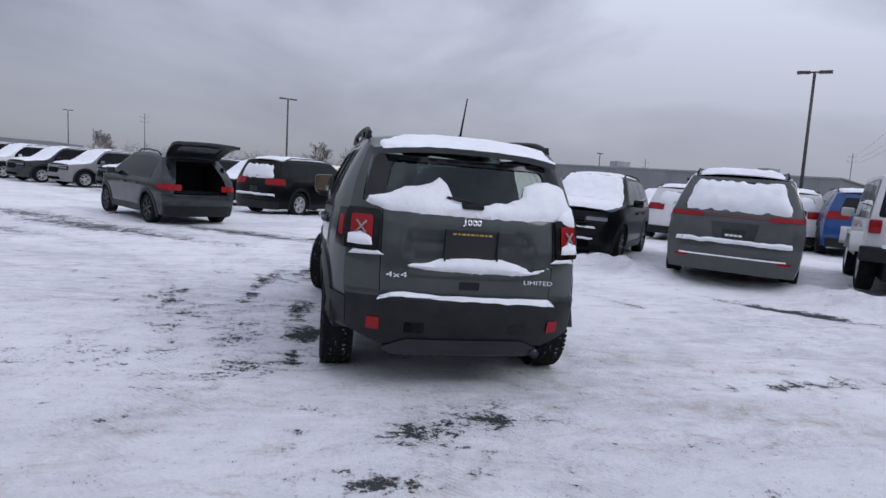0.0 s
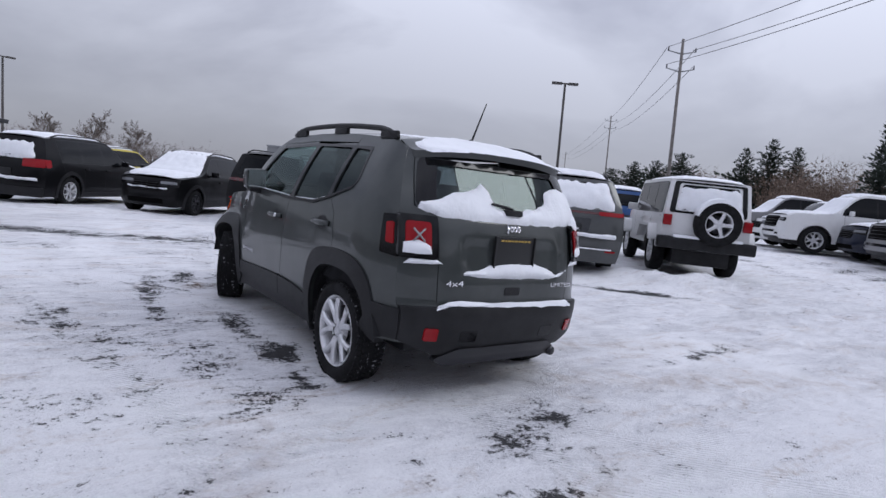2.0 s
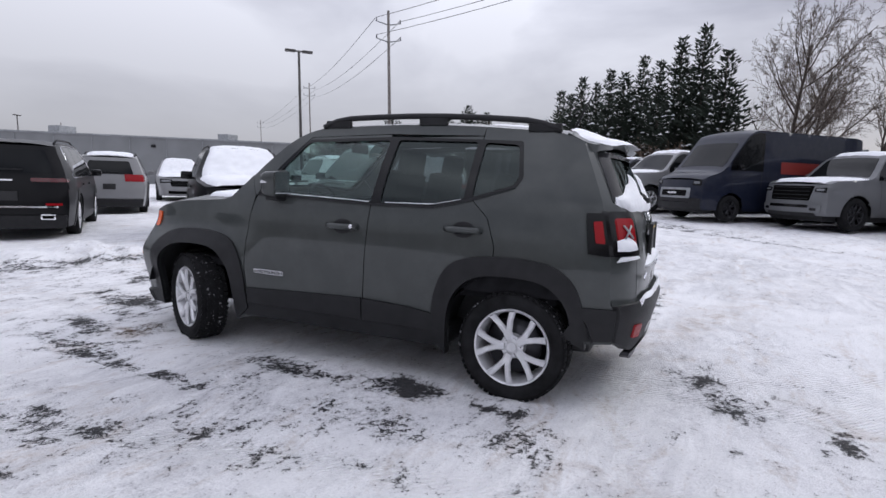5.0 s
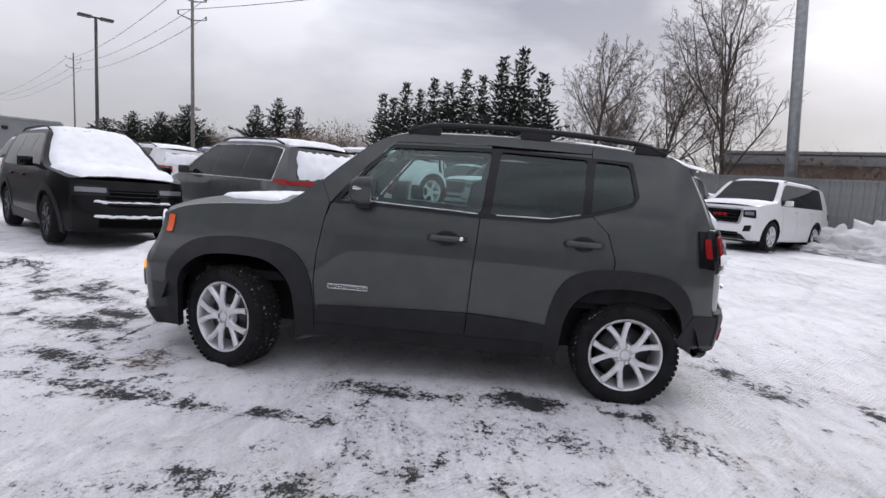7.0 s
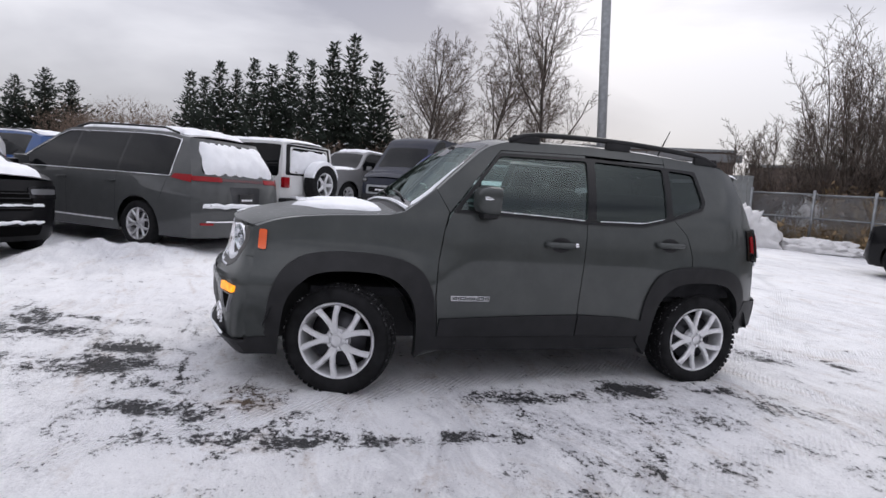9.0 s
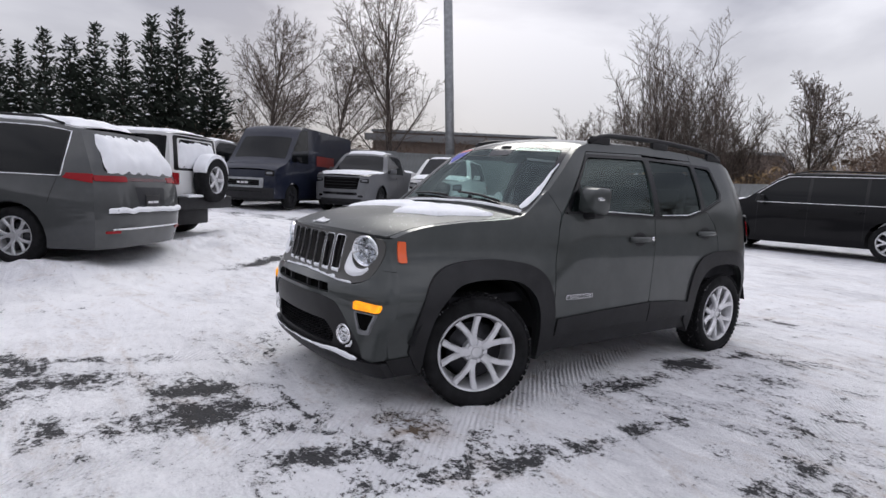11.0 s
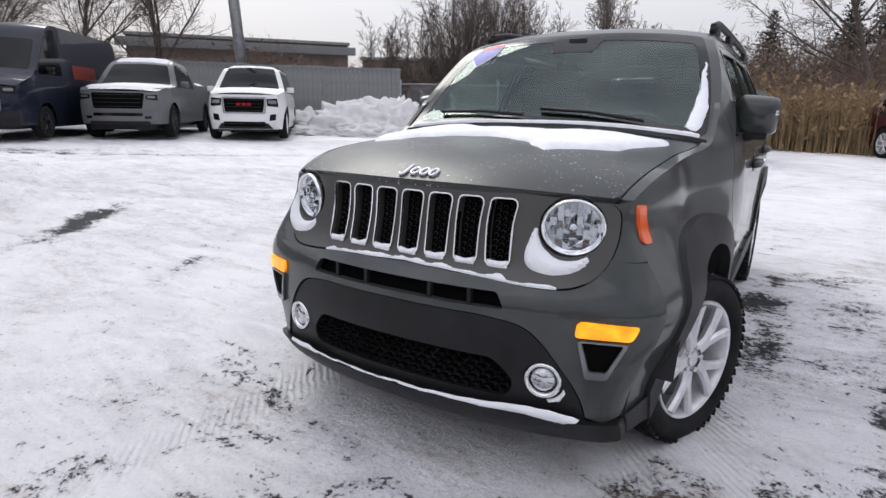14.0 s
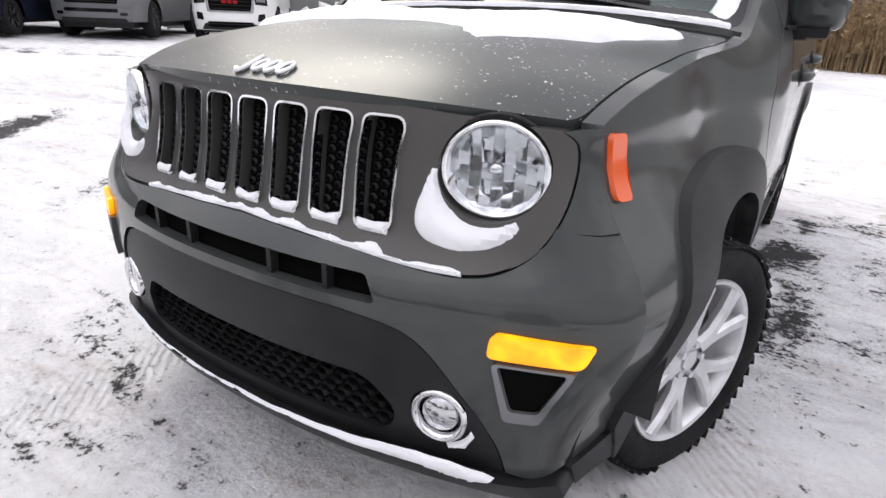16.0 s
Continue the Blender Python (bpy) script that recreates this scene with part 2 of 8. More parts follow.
def glass_material(name, tint, alpha):
    """A tinted pane: mostly clear with a mirror gloss."""
    m = bpy.data.materials.new(name)
    m.use_nodes = True
    nt = m.node_tree
    nt.nodes.clear()
    out = nt.nodes.new("ShaderNodeOutputMaterial")
    tr = nt.nodes.new("ShaderNodeBsdfTransparent")
    tr.inputs["Color"].default_value = (*tint, 1)
    gl = nt.nodes.new("ShaderNodeBsdfGlossy")
    gl.inputs["Roughness"].default_value = 0.02
    gl.inputs["Color"].default_value = (0.84, 0.97, 0.95, 1)
    lw = nt.nodes.new("ShaderNodeLayerWeight")
    pw = nt.nodes.new("ShaderNodeMath")
    pw.operation = "POWER"
    pw.inputs[1].default_value = 4.0
    fr = nt.nodes.new("ShaderNodeMapRange")
    fr.inputs["To Min"].default_value = alpha
    fr.inputs["To Max"].default_value = 0.42
    nt.links.new(lw.outputs["Facing"], pw.inputs[0])
    nt.links.new(pw.outputs[0], fr.inputs["Value"])
    mx = nt.nodes.new("ShaderNodeMixShader")
    nt.links.new(fr.outputs["Result"], mx.inputs["Fac"])
    nt.links.new(tr.outputs["BSDF"], mx.inputs[1])
    nt.links.new(gl.outputs["BSDF"], mx.inputs[2])
    nt.links.new(mx.outputs["Shader"], out.inputs["Surface"])
    return m


GLASS = glass_material("window_glass", (0.58, 0.72, 0.69), 0.075)
GLASS_DARK = glass_material("privacy_glass", (0.13, 0.14, 0.145), 0.05)
LAMP_GLASS = glass_material("lamp_glass", (0.92, 0.93, 0.95), 0.05)


# ---- mesh helpers ----
def part(name, bm, mat, parent=None, label="", smooth=40):
    """Links a bmesh as one mesh object, under a thing or a part when a parent is given."""
    me = bpy.data.meshes.new(name)
    if smooth:
        for f in bm.faces:
            f.smooth = True
        lim = radians(smooth)
        for e in bm.edges:
            if len(e.link_faces) == 2 and e.calc_face_angle(0) > lim:
                e.smooth = False
    bm.to_mesh(me)
    bm.free()
    me.materials.append(mat)
    ob = new(name, me)
    if parent is not None:
        ob.parent = parent
    if label:
        ob["label"] = label
    return ob


def thing(name, m, label, category, group="", kind=""):
    ob = new(name)
    ob.matrix_world = m
    return tagged(ob, label, category, group, kind)


def box(bm, cx, cy, cz, sx, sy, sz, bevel=0.0, m=None):
    r = bmesh.ops.create_cube(bm, size=1.0)
    vs = r["verts"]
    mm = Matrix.Translation((cx, cy, cz)) @ Matrix.Diagonal((sx, sy, sz, 1))
    if m is not None:
        mm = m @ mm
    bmesh.ops.transform(bm, matrix=mm, verts=vs)
    if bevel:
        es = {e for v in vs for e in v.link_edges}
        bmesh.ops.bevel(bm, geom=list(es), offset=bevel, segments=2, affect="EDGES", profile=0.6)
    return bm


def tube(bm, pts, r0, r1=None, n=8):
    """A tapered tube along points."""
    r1 = r0 if r1 is None else r1
    pts = [Vector(p) for p in pts]
    rings = []
    for i, p in enumerate(pts):
        d = (pts[min(i + 1, len(pts) - 1)] - pts[max(i - 1, 0)]).normalized()
        a = d.orthogonal().normalized()
        if i and abs(d.dot(last)) > 0.2:
            a = (keep - d * keep.dot(d)).normalized()
        b = d.cross(a)
        last, keep = d, a
        r = r0 + (r1 - r0) * i / max(1, len(pts) - 1)
        rings.append([bm.verts.new(p + (a * math.cos(q) + b * math.sin(q)) * r) for q in (2 * math.pi * k / n for k in range(n))])
    for ra, rb in zip(rings, rings[1:]):
        for k in range(n):
            bm.faces.new((ra[k], ra[(k + 1) % n], rb[(k + 1) % n], rb[k]))
    if n > 3:
        bm.faces.new(rings[0][::-1])
        bm.faces.new(rings[-1])
    return bm


def lathe(bm, profile, n=32, axis="x", off=(0, 0, 0), close=False):
    """Turns a profile of (along, radius) about an axis."""
    rings = []
    for a, r in profile:
        ring = []
        for k in range(n):
            q = 2 * math.pi * k / n
            if axis == "x":
                p = (a, r * math.cos(q), r * math.sin(q))
            elif axis == "y":
                p = (r * math.cos(q), a, r * math.sin(q))
            else:
                p = (r * math.cos(q), r * math.sin(q), a)
            ring.append(bm.verts.new((p[0] + off[0], p[1] + off[1], p[2] + off[2])))
        rings.append(ring)
    pairs = list(zip(rings, rings[1:]))
    if close:
        pairs.append((rings[-1], rings[0]))
    for ra, rb in pairs:
        for k in range(n):
            bm.faces.new((ra[k], ra[(k + 1) % n], rb[(k + 1) % n], rb[k]))
    if not close:
        if profile[0][1] > 1e-6:
            bm.faces.new(rings[0][::-1])
        if profile[-1][1] > 1e-6:
            bm.faces.new(rings[-1])
    return bm


def interp(table, x):
    """Smooth monotone-ish interpolation in a table of (x, value), rising x."""
    if x <= table[0][0]:
        return table[0][1]
    if x >= table[-1][0]:
        return table[-1][1]
    for i in range(len(table) - 1):
        x0, v0 = table[i]
        x1, v1 = table[i + 1]
        if x <= x1:
            t = (x - x0) / (x1 - x0)
            d = (v1 - v0) / (x1 - x0)
            dl = (v0 - table[i - 1][1]) / (x0 - table[i - 1][0]) if i else d
            dr = (table[i + 2][1] - v1) / (table[i + 2][0] - x1) if i + 2 < len(table) else d
            m0 = 0 if dl * d <= 0 else 2 * dl * d / (dl + d)
            m1 = 0 if dr * d <= 0 else 2 * dr * d / (dr + d)
            h = x1 - x0
            return ((1 + 2 * t) * (1 - t) ** 2 * v0 + t * (1 - t) ** 2 * h * m0
                    + t * t * (3 - 2 * t) * v1 + t * t * (t - 1) * h * m1)
    return table[-1][1]


def inside(poly, x, y):
    c = False
    j = len(poly) - 1
    for i in range(len(poly)):
        xi, yi = poly[i]
        xj, yj = poly[j]
        if (yi > y) != (yj > y) and x < (xj - xi) * (y - yi) / (yj - yi) + xi:
            c = not c
        j = i
    return c


def dense(poly, step, closed=True):
    """The outline with points no further apart than step."""
    out = []
    n = len(poly)
    for i in range(n if closed else n - 1):
        a, b = poly[i], poly[(i + 1) % n]
        k = max(1, int(math.hypot(b[0] - a[0], b[1] - a[1]) / step + 0.5))
        for q in range(k):
            out.append((a[0] + (b[0] - a[0]) * q / k, a[1] + (b[1] - a[1]) * q / k))
    if not closed:
        out.append(poly[-1])
    return out


def rounded(poly, r, seg=4):
    """The outline with its corners rounded by up to r."""
    out = []
    n = len(poly)
    for i in range(n):
        p, a, b = Vector(poly[i]), Vector(poly[i - 1]), Vector(poly[(i + 1) % n])
        u, v = a - p, b - p
        d = min(r, u.length * 0.45, v.length * 0.45)
        s, e = p + u.normalized() * d, p + v.normalized() * d
        for k in range(seg + 1):
            t = k / seg
            q = s * (1 - t) ** 2 + p * 2 * t * (1 - t) + e * t * t
            out.append((q.x, q.y))
    return out


def shell(outline, fn, step=0.06, holes=(), rim=None, bm=None, flip=False):
    """A curved sheet: a flat outline with holes, filled with a fine net and carried into space by fn(a, b).
    rim: a vector by which its edges are turned in, so that it has depth."""
    from mathutils import geometry
    bm = bmesh.new() if bm is None else bm
    loops = [dense(outline, step)] + [dense(h, step) for h in holes]
    pts, edges = [], []
    for lp in loops:
        k = len(pts)
        pts += lp
        edges += [(k + i, k + (i + 1) % len(lp)) for i in range(len(lp))]
    lo = [min(p[i] for p in outline) for i in (0, 1)]
    hi = [max(p[i] for p in outline) for i in (0, 1)]
    border = list(pts)
    arr = np.array(border)
    j = 0
    y = lo[1] + step * 0.5
    while y < hi[1]:
        x = lo[0] + step * (0.5 if j % 2 else 0.25)
        while x < hi[0]:
            if inside(outline, x, y) and not any(inside(h, x, y) for h in holes):
                if ((arr[:, 0] - x) ** 2 + (arr[:, 1] - y) ** 2).min() > (0.45 * step) ** 2:
                    pts.append((x, y))
            x += step
        y += step * 0.87
        j += 1
    vs, _, fs, _, _, _ = geometry.delaunay_2d_cdt([Vector(p) for p in pts], edges, [], 0, 1e-5)
    made = [bm.verts.new(fn(v.x, v.y)) for v in vs]
    faces = []
    for f in fs:
        cx = sum(vs[i].x for i in f) / len(f)
        cy = sum(vs[i].y for i in f) / len(f)
        if inside(outline, cx, cy) and not any(inside(h, cx, cy) for h in holes):
            ids = list(f)
            if flip:
                ids.reverse()
            try:
                faces.append(bm.faces.new([made[i] for i in ids]))
            except ValueError:
                pass
    loose = [v for v in made if not v.link_faces]
    bmesh.ops.delete(bm, geom=loose, context="VERTS")
    if rim is not None:
        rv = Vector(rim)
        be = [e for f in faces for e in f.edges if len(e.link_faces) == 1]
        inner = {}
        for e in be:
            for v in e.verts:
                if v not in inner:
                    inner[v] = bm.verts.new(v.co + rv)
        for e in be:
            l = e.link_loops[0]
            a, b = l.vert, l.link_loop_next.vert
            bm.faces.new((b, a, inner[a], inner[b]))
    return bm


def both(fn_build):
    """Runs a builder for both sides of a car: side is -1 (its left) and 1."""
    return [fn_build(s) for s in (-1, 1)]


# ---- ground ----
def ground_height(x, y):
    """Level where the grey car stands, then a yard that falls gently to one side and rises to the other."""
    r = math.hypot(x, y)
    k = 1 - math.exp(-(max(0.0, r - 2.5) / 3.0) ** 1.5)
    swell = 0.33 * math.exp(-((x - 20.0) ** 2 + (y - 2.0) ** 2) / 98.0)
    return k * 0.55 * math.tanh((0.0125 * x - 0.0130 * y) / 0.55) + swell


def on_ground(x, y, bearing, dz=0.0):
    """A pose on the ground for a vehicle that heads to a compass bearing, with y ahead and x to its right."""
    return pose(x, y, ground_height(x, y) + dz, 0, 0, -bearing)


# ---- vehicles ----
class Shape:
    """The surfaces of a car body: side(y, z), top(a, y), front(a, z) and rear(a, z), with a running across from -W to W."""

    def __init__(self, W, belt, roof_w, ze, yfc, yrc, bf, br, pf=2.2, pr=4.0, taper_f=(1.25, 0.63, 0.17),
                 taper_r=(-1.4, 0.4, 0.11), crown=0.05, low=0.22, tuck=0.05, lean=1.25, flat=0.7, shoulder=0.0, crease=0.014, nose_r=0.05, corner=0.88, chin=0.0):
        self.chin = chin
        self.shoulder, self.crease, self.nose_r, self.corner = shoulder, crease, nose_r, corner
        self.mid = low + 0.47 * (belt - low)
        self.W, self.belt, self.roof_w, self.ze_t, self.yfc_t, self.yrc_t = W, belt, roof_w, ze, yfc, yrc
        self.bf, self.br, self.pf, self.pr, self.crown, self.low = bf, br, pf, pr, crown, low
        self.tf, self.tr, self.tuck, self.lean, self.flat = taper_f, taper_r, tuck, lean, flat
        self.zroof = max(z for _, z in ze)

    def xs(self, y, z, low=1.0):
        x = self.W - self.tuck * ((min(z, self.belt) - self.flat) / 0.42) ** 2
        if z > self.belt:
            t = (z - self.belt) / (self.zroof - self.belt)
            x -= (x - self.roof_w) * t ** self.lean
        y0, d, c = self.tf
        if y > y0:
            x -= c * ((y - y0) / d) ** 2.2
        if self.chin and y > 1.35 and z < 0.64:
            t = min(1.0, (0.64 - z) / 0.30)
            u = min(1.0, (y - 1.35) / 0.40)
            x -= low * self.chin * u * u * (3 - 2 * u) * t * t * (3 - 2 * t)
        if self.shoulder and y > 0.45 and z > 0.62:
            t = min(1.0, (z - 0.62) / 0.28)
            u = min(1.0, (y - 0.45) / 0.9)
            x -= self.shoulder * u * u * (3 - 2 * u) * t * t * (3 - 2 * t)
        if z < self.belt + 0.05:
            e = self.crease * math.exp(-((y + 0.05) / 1.15) ** 4)
            x -= e * math.exp(-((z - self.mid) / 0.15) ** 2)
            x += 0.45 * self.crease * math.exp(-((z - self.belt + 0.11) / 0.055) ** 2) * math.exp(-((y + 0.25) / 1.3) ** 6)
        y0, d, c = self.tr
        if y < y0:
            x -= c * ((y0 - y) / d) ** 2.0
        return x

    def ze(self, y):
        return interp(self.ze_t, y)

    def yfc(self, z):
        return interp(self.yfc_t, z)

    def yrc(self, z):
        return interp(self.yrc_t, z)

    def side(self, s, off=0.0):
        return lambda y, z: Vector((s * (self.xs(y, z) + off), y, z))

    def top(self, a, y):
        s = a / self.W
        e = self.ze(y)
        return Vector((s * self.xs(y, e), y, e + self.crown * (1 - abs(s) ** 2.5)))

    def front(self, a, z):
        s = max(-1, min(1, a / self.W))
        y = self.yfc(z)
        t = max(0.0, (abs(s) - self.corner) / (1 - self.corner))
        out_ = (interp(self.bf, z) - self.nose_r) * (1 - abs(s) ** self.pf) + self.nose_r * math.sqrt(max(0.0, 1 - t * t))
        return Vector((s * self.xs(y, z, abs(s) ** 5), y + out_, z))

    def rear(self, a, z):
        s = max(-1, min(1, a / self.W))
        y = self.yrc(z)
        return Vector((s * self.xs(y, z), y - interp(self.br, z) * (1 - abs(s) ** self.pr), z))

    def side_outline(self, arches, low=None, zf=None, y_from=None, y_to=None):
        """The whole flank: front edge up, over the top, down the rear, and the sill with its wheel arches."""
        low = self.low if low is None else low
        yf_top = self.ze_t[-1][0]
        yr_top = self.ze_t[0][0]
        zt = self.ze(yf_top)
        out = [(self.yfc(low + (zt - low) * k / 10), low + (zt - low) * k / 10) for k in range(11)]
        n = 40
        y0, y1 = out[-1][0], self.yrc(self.ze(yr_top))
        out += [(y0 + (y1 - y0) * k / n, self.ze(y0 + (y1 - y0) * k / n)) for k in range(1, n + 1)]
        zr = self.ze(y1)
        out += [(self.yrc(zr + (low - zr) * k / 12), zr + (low - zr) * k / 12) for k in range(1, 13)]
        for cy, cz, r in sorted(arches):
            if r * r > (low - cz) ** 2:
                h = math.sqrt(r * r - (low - cz) ** 2)
                a0 = math.atan2(low - cz, -h)
                a1 = math.atan2(low - cz, h)
                a0 = a0 if a0 > 0 else a0 + 2 * math.pi
                for k in range(13):
                    q = a0 + (a1 - a0) * k / 12
                    out.append((cy + r * math.cos(q), cz + r * math.sin(q)))
        return out


def curve(poly, n=5):
    """An open line of points drawn as a smooth curve through them."""
    out = []
    for i in range(len(poly) - 1):
        a, b, c, d = (Vector(poly[max(0, min(len(poly) - 1, k))]) for k in (i - 1, i, i + 1, i + 2))
        for k in range(n):
            t = k / n
            q = 0.5 * (2 * b + (c - a) * t + (2 * a - 5 * b + 4 * c - d) * t * t + (3 * b - a - 3 * c + d) * t ** 3)
            out.append((q.x, q.y))
    return out + [tuple(poly[-1])]


def lifted(fn, d):
    """The surface fn moved out along its own normal by d, or along -normal where d is below zero."""
    def g(a, b):
        p = fn(a, b)
        e = 0.01
        n = (fn(a + e, b) - fn(a - e, b)).cross(fn(a, b + e) - fn(a, b - e))
        n.normalize()
        return p + n * d
    return g


def arc(cx, cy, rx, ry, a0=0, a1=360, n=24):
    return [(cx + rx * math.cos(radians(a0 + (a1 - a0) * k / n)), cy + ry * math.sin(radians(a0 + (a1 - a0) * k / n)))
            for k in range(n + (0 if a1 - a0 == 360 else 1))]


def quad(x0, z0, x1, z1, r=0.0):
    p = [(x0, z0), (x1, z0), (x1, z1), (x0, z1)]
    return rounded(p, r) if r else p


def tyre_mesh(R, width, rim_r, n=40):
    bm = bmesh.new()
    h = width / 2
    prof = [(-h * 0.82, rim_r), (-h * 0.98, rim_r + 0.3 * (R - rim_r)), (-h, rim_r + 0.6 * (R - rim_r)), (-h * 0.93, R - 0.022),
            (-h * 0.78, R - 0.006), (0, R), (h * 0.78, R - 0.006), (h * 0.93, R - 0.022), (h, rim_r + 0.6 * (R - rim_r)),
            (h * 0.98, rim_r + 0.3 * (R - rim_r)), (h * 0.82, rim_r)]
    lathe(bm, prof, n, close=True)
    return bm


def tread_mesh(R, width):
    """Staggered rows of tread blocks round a tyre."""
    bm = bmesh.new()
    h = width / 2
    blocks = 54
    for k in range(blocks):
        q = 2 * math.pi * k / blocks
        for row, (x, sx) in enumerate(((-0.80, 0.30), (-0.40, 0.32), (0.0, 0.26), (0.40, 0.32), (0.80, 0.30))):
            qq = q + (math.pi / blocks if row % 2 else 0)
            m = Matrix.Rotation(qq, 4, "X") @ Matrix.Translation((x * h, 0, R - (0.0065 if abs(x) > 0.7 else 0.001))) @ Matrix.Rotation(0.35 if row % 2 else -0.3, 4, "Z")
            box(bm, 0, 0, 0, sx * h * 0.9, 2 * math.pi * R / blocks * 0.70, 0.010, 0, m)
    return bm


def rim_mesh(r, width, side, spokes=5, twin=True):
    """An alloy wheel whose face looks to the side: -1 or 1."""
    bm = bmesh.new()
    h = width / 2
    lathe(bm, [(side * h * 0.80, r * 1.02), (side * h * 0.88, r * 1.0), (side * h * 0.84, r * 0.955), (side * h * 0.62, r * 0.90),
               (-side * h * 0.9, r * 0.86), (-side * h * 0.9, r * 0.90)], 48)
    for f in list(bm.faces):
        if len(f.verts) > 8:
            bm.faces.remove(f)
    lathe(bm, [(side * h * 0.35, r * 0.34), (side * h * 0.64, r * 0.30), (side * h * 0.70, r * 0.13), (side * h * 0.76, r * 0.12), (side * h * 0.76, 0.001)], 24)
    for k in range(spokes):
        base = 2 * math.pi * k / spokes
        for d in ((-0.19, 0.19) if twin else (0,)):
            wq = 0.094 if twin else 0.15
            pts = []
            for rr, q, ww, xx in ((0.20, base + d * 0.30, wq * 1.15, 0.66), (0.40, base + d * 0.48, wq * 0.95, 0.72), (0.68, base + d * 1.15, wq * 0.85, 0.77), (0.94, base + d * 1.62, wq * 1.0, 0.80)):
                c = Vector((0, math.cos(q), math.sin(q)))
                t = Vector((0, -math.sin(q), math.cos(q)))
                ring = []
                for a, b in ((-1, 0), (-0.6, 1), (0.6, 1), (1, 0), (0.8, -1.4), (-0.8, -1.4)):
                    p = c * rr * r + t * a * ww * r
                    p.x = side * (h * xx + b * 0.012)
                    ring.append(bm.verts.new(p))
                pts.append(ring)
            for ra, rb in zip(pts, pts[1:]):
                for i in range(6):
                    bm.faces.new((ra[i], ra[(i + 1) % 6], rb[(i + 1) % 6], rb[i]))
    for k in range(5):
        q = 2 * math.pi * (k + 0.5) / 5
        lathe(bm, [(side * h * 0.60, 0.011), (side * h * 0.80, 0.010), (side * h * 0.80, 0.001)], 8, off=(0, 0.17 * r * 1.2 * math.cos(q), 0.17 * r * 1.2 * math.sin(q)))
    bmesh.ops.recalc_face_normals(bm, faces=bm.faces)
    return bm


WHEELS = {}


def wheel(car, x, y, z, R, width, rim_r, rim_mat, steer=0.0, tread=False, spokes=5, twin=True, name="wheel"):
    """A wheel as a part of its car, with tyre, rim and brake disc under it. Meshes are shared by alike wheels."""
    side = -1 if x < 0 else 1
    key = (round(R, 3), round(width, 3), round(rim_r, 3), rim_mat.name, tread, spokes, twin, side)
    w = new(name)
    w.parent = car
    w.matrix_local = pose(x, y, z, 0, 0, steer)
    if key not in WHEELS:
        a = part("tyre", tyre_mesh(R, width, rim_r, 48 if tread else 32), RUBBER, w, smooth=30)
        if tread:
            d_ = part("tread", tread_mesh(R, width), TREAD, w, smooth=0)
            WHEELS[key + ("tread",)] = d_.data
        b = part("rim", rim_mesh(rim_r, width, side, spokes, twin), rim_mat, w, smooth=35)
        bm = bmesh.new()
        lathe(bm, [(side * width * 0.02, rim_r * 0.72), (side * width * 0.10, rim_r * 0.72), (side * width * 0.10, 0.001)], 24)
        lathe(bm, [(-side * width * 0.30, rim_r * 0.86), (-side * width * 0.28, 0.001)], 24)
        c = part("brake_disc", bm, RIM_DARK, w)
        WHEELS[key] = (a.data, b.data, c.data)
    else:
        for nm, me in zip(("tyre", "rim", "brake_disc"), WHEELS[key]):
            new(nm, me).parent = w
        if tread:
            new("tread", WHEELS[key + ("tread",)]).parent = w
    return w


def snow_shell(outline, fn, thick, wav=0.03, step=0.06, seed=0, rim=None):
    """A pad of snow on a surface: ragged edge that dips under the surface, rounded towards its rim, lumpy on top."""
    n = len(outline)
    area = abs(sum(outline[i - 1][0] * outline[i][1] - outline[i][0] * outline[i - 1][1] for i in range(n))) / 2
    round_ = sum(math.hypot(outline[i][0] - outline[i - 1][0], outline[i][1] - outline[i - 1][1]) for i in range(n))
    step = min(step, max(0.004, 0.75 * area / round_))
    o = dense(outline, step * 0.8)

    def ragged(x, y, k):
        return (noise.noise((x * 7, y * 7, seed + k)) + 0.40 * noise.noise((x * 19, y * 19, seed + k + 5)) + 0.12 * noise.noise((x * 47, y * 47, seed + k + 9))) * wav * 1.5
    o = [(x + ragged(x, y, 0.3), y + ragged(x, y, 50.7)) for x, y in o]
    oa = np.array(o)
    sign = math.copysign(1.0, thick)

    def g(a, b):
        d = math.sqrt(((oa[:, 0] - a) ** 2 + (oa[:, 1] - b) ** 2).min())
        h = abs(thick) * (1 - math.exp(-d / (abs(thick) * 0.7 + 0.004)))
        h *= 0.85 + 0.35 * noise.noise((a * 6, b * 6, seed)) + 0.15 * noise.noise((a * 21, b * 21, seed))
        return lifted(fn, sign * (h - 0.003 if d < 1e-6 else h + 0.001))(a, b)
    bm = shell(o, g, step)
    todo, best = set(bm.faces), []
    while todo:
        heap_ = [todo.pop()]
        isle = []
        while heap_:
            f = heap_.pop()
            isle.append(f)
            for e in f.edges:
                for f2 in e.link_faces:
                    if f2 in todo:
                        todo.remove(f2)
                        heap_.append(f2)
        best.append(isle)
    best.sort(key=len)
    for isle in best[:-1]:
        bmesh.ops.delete(bm, geom=isle, context="FACES")
    return bm


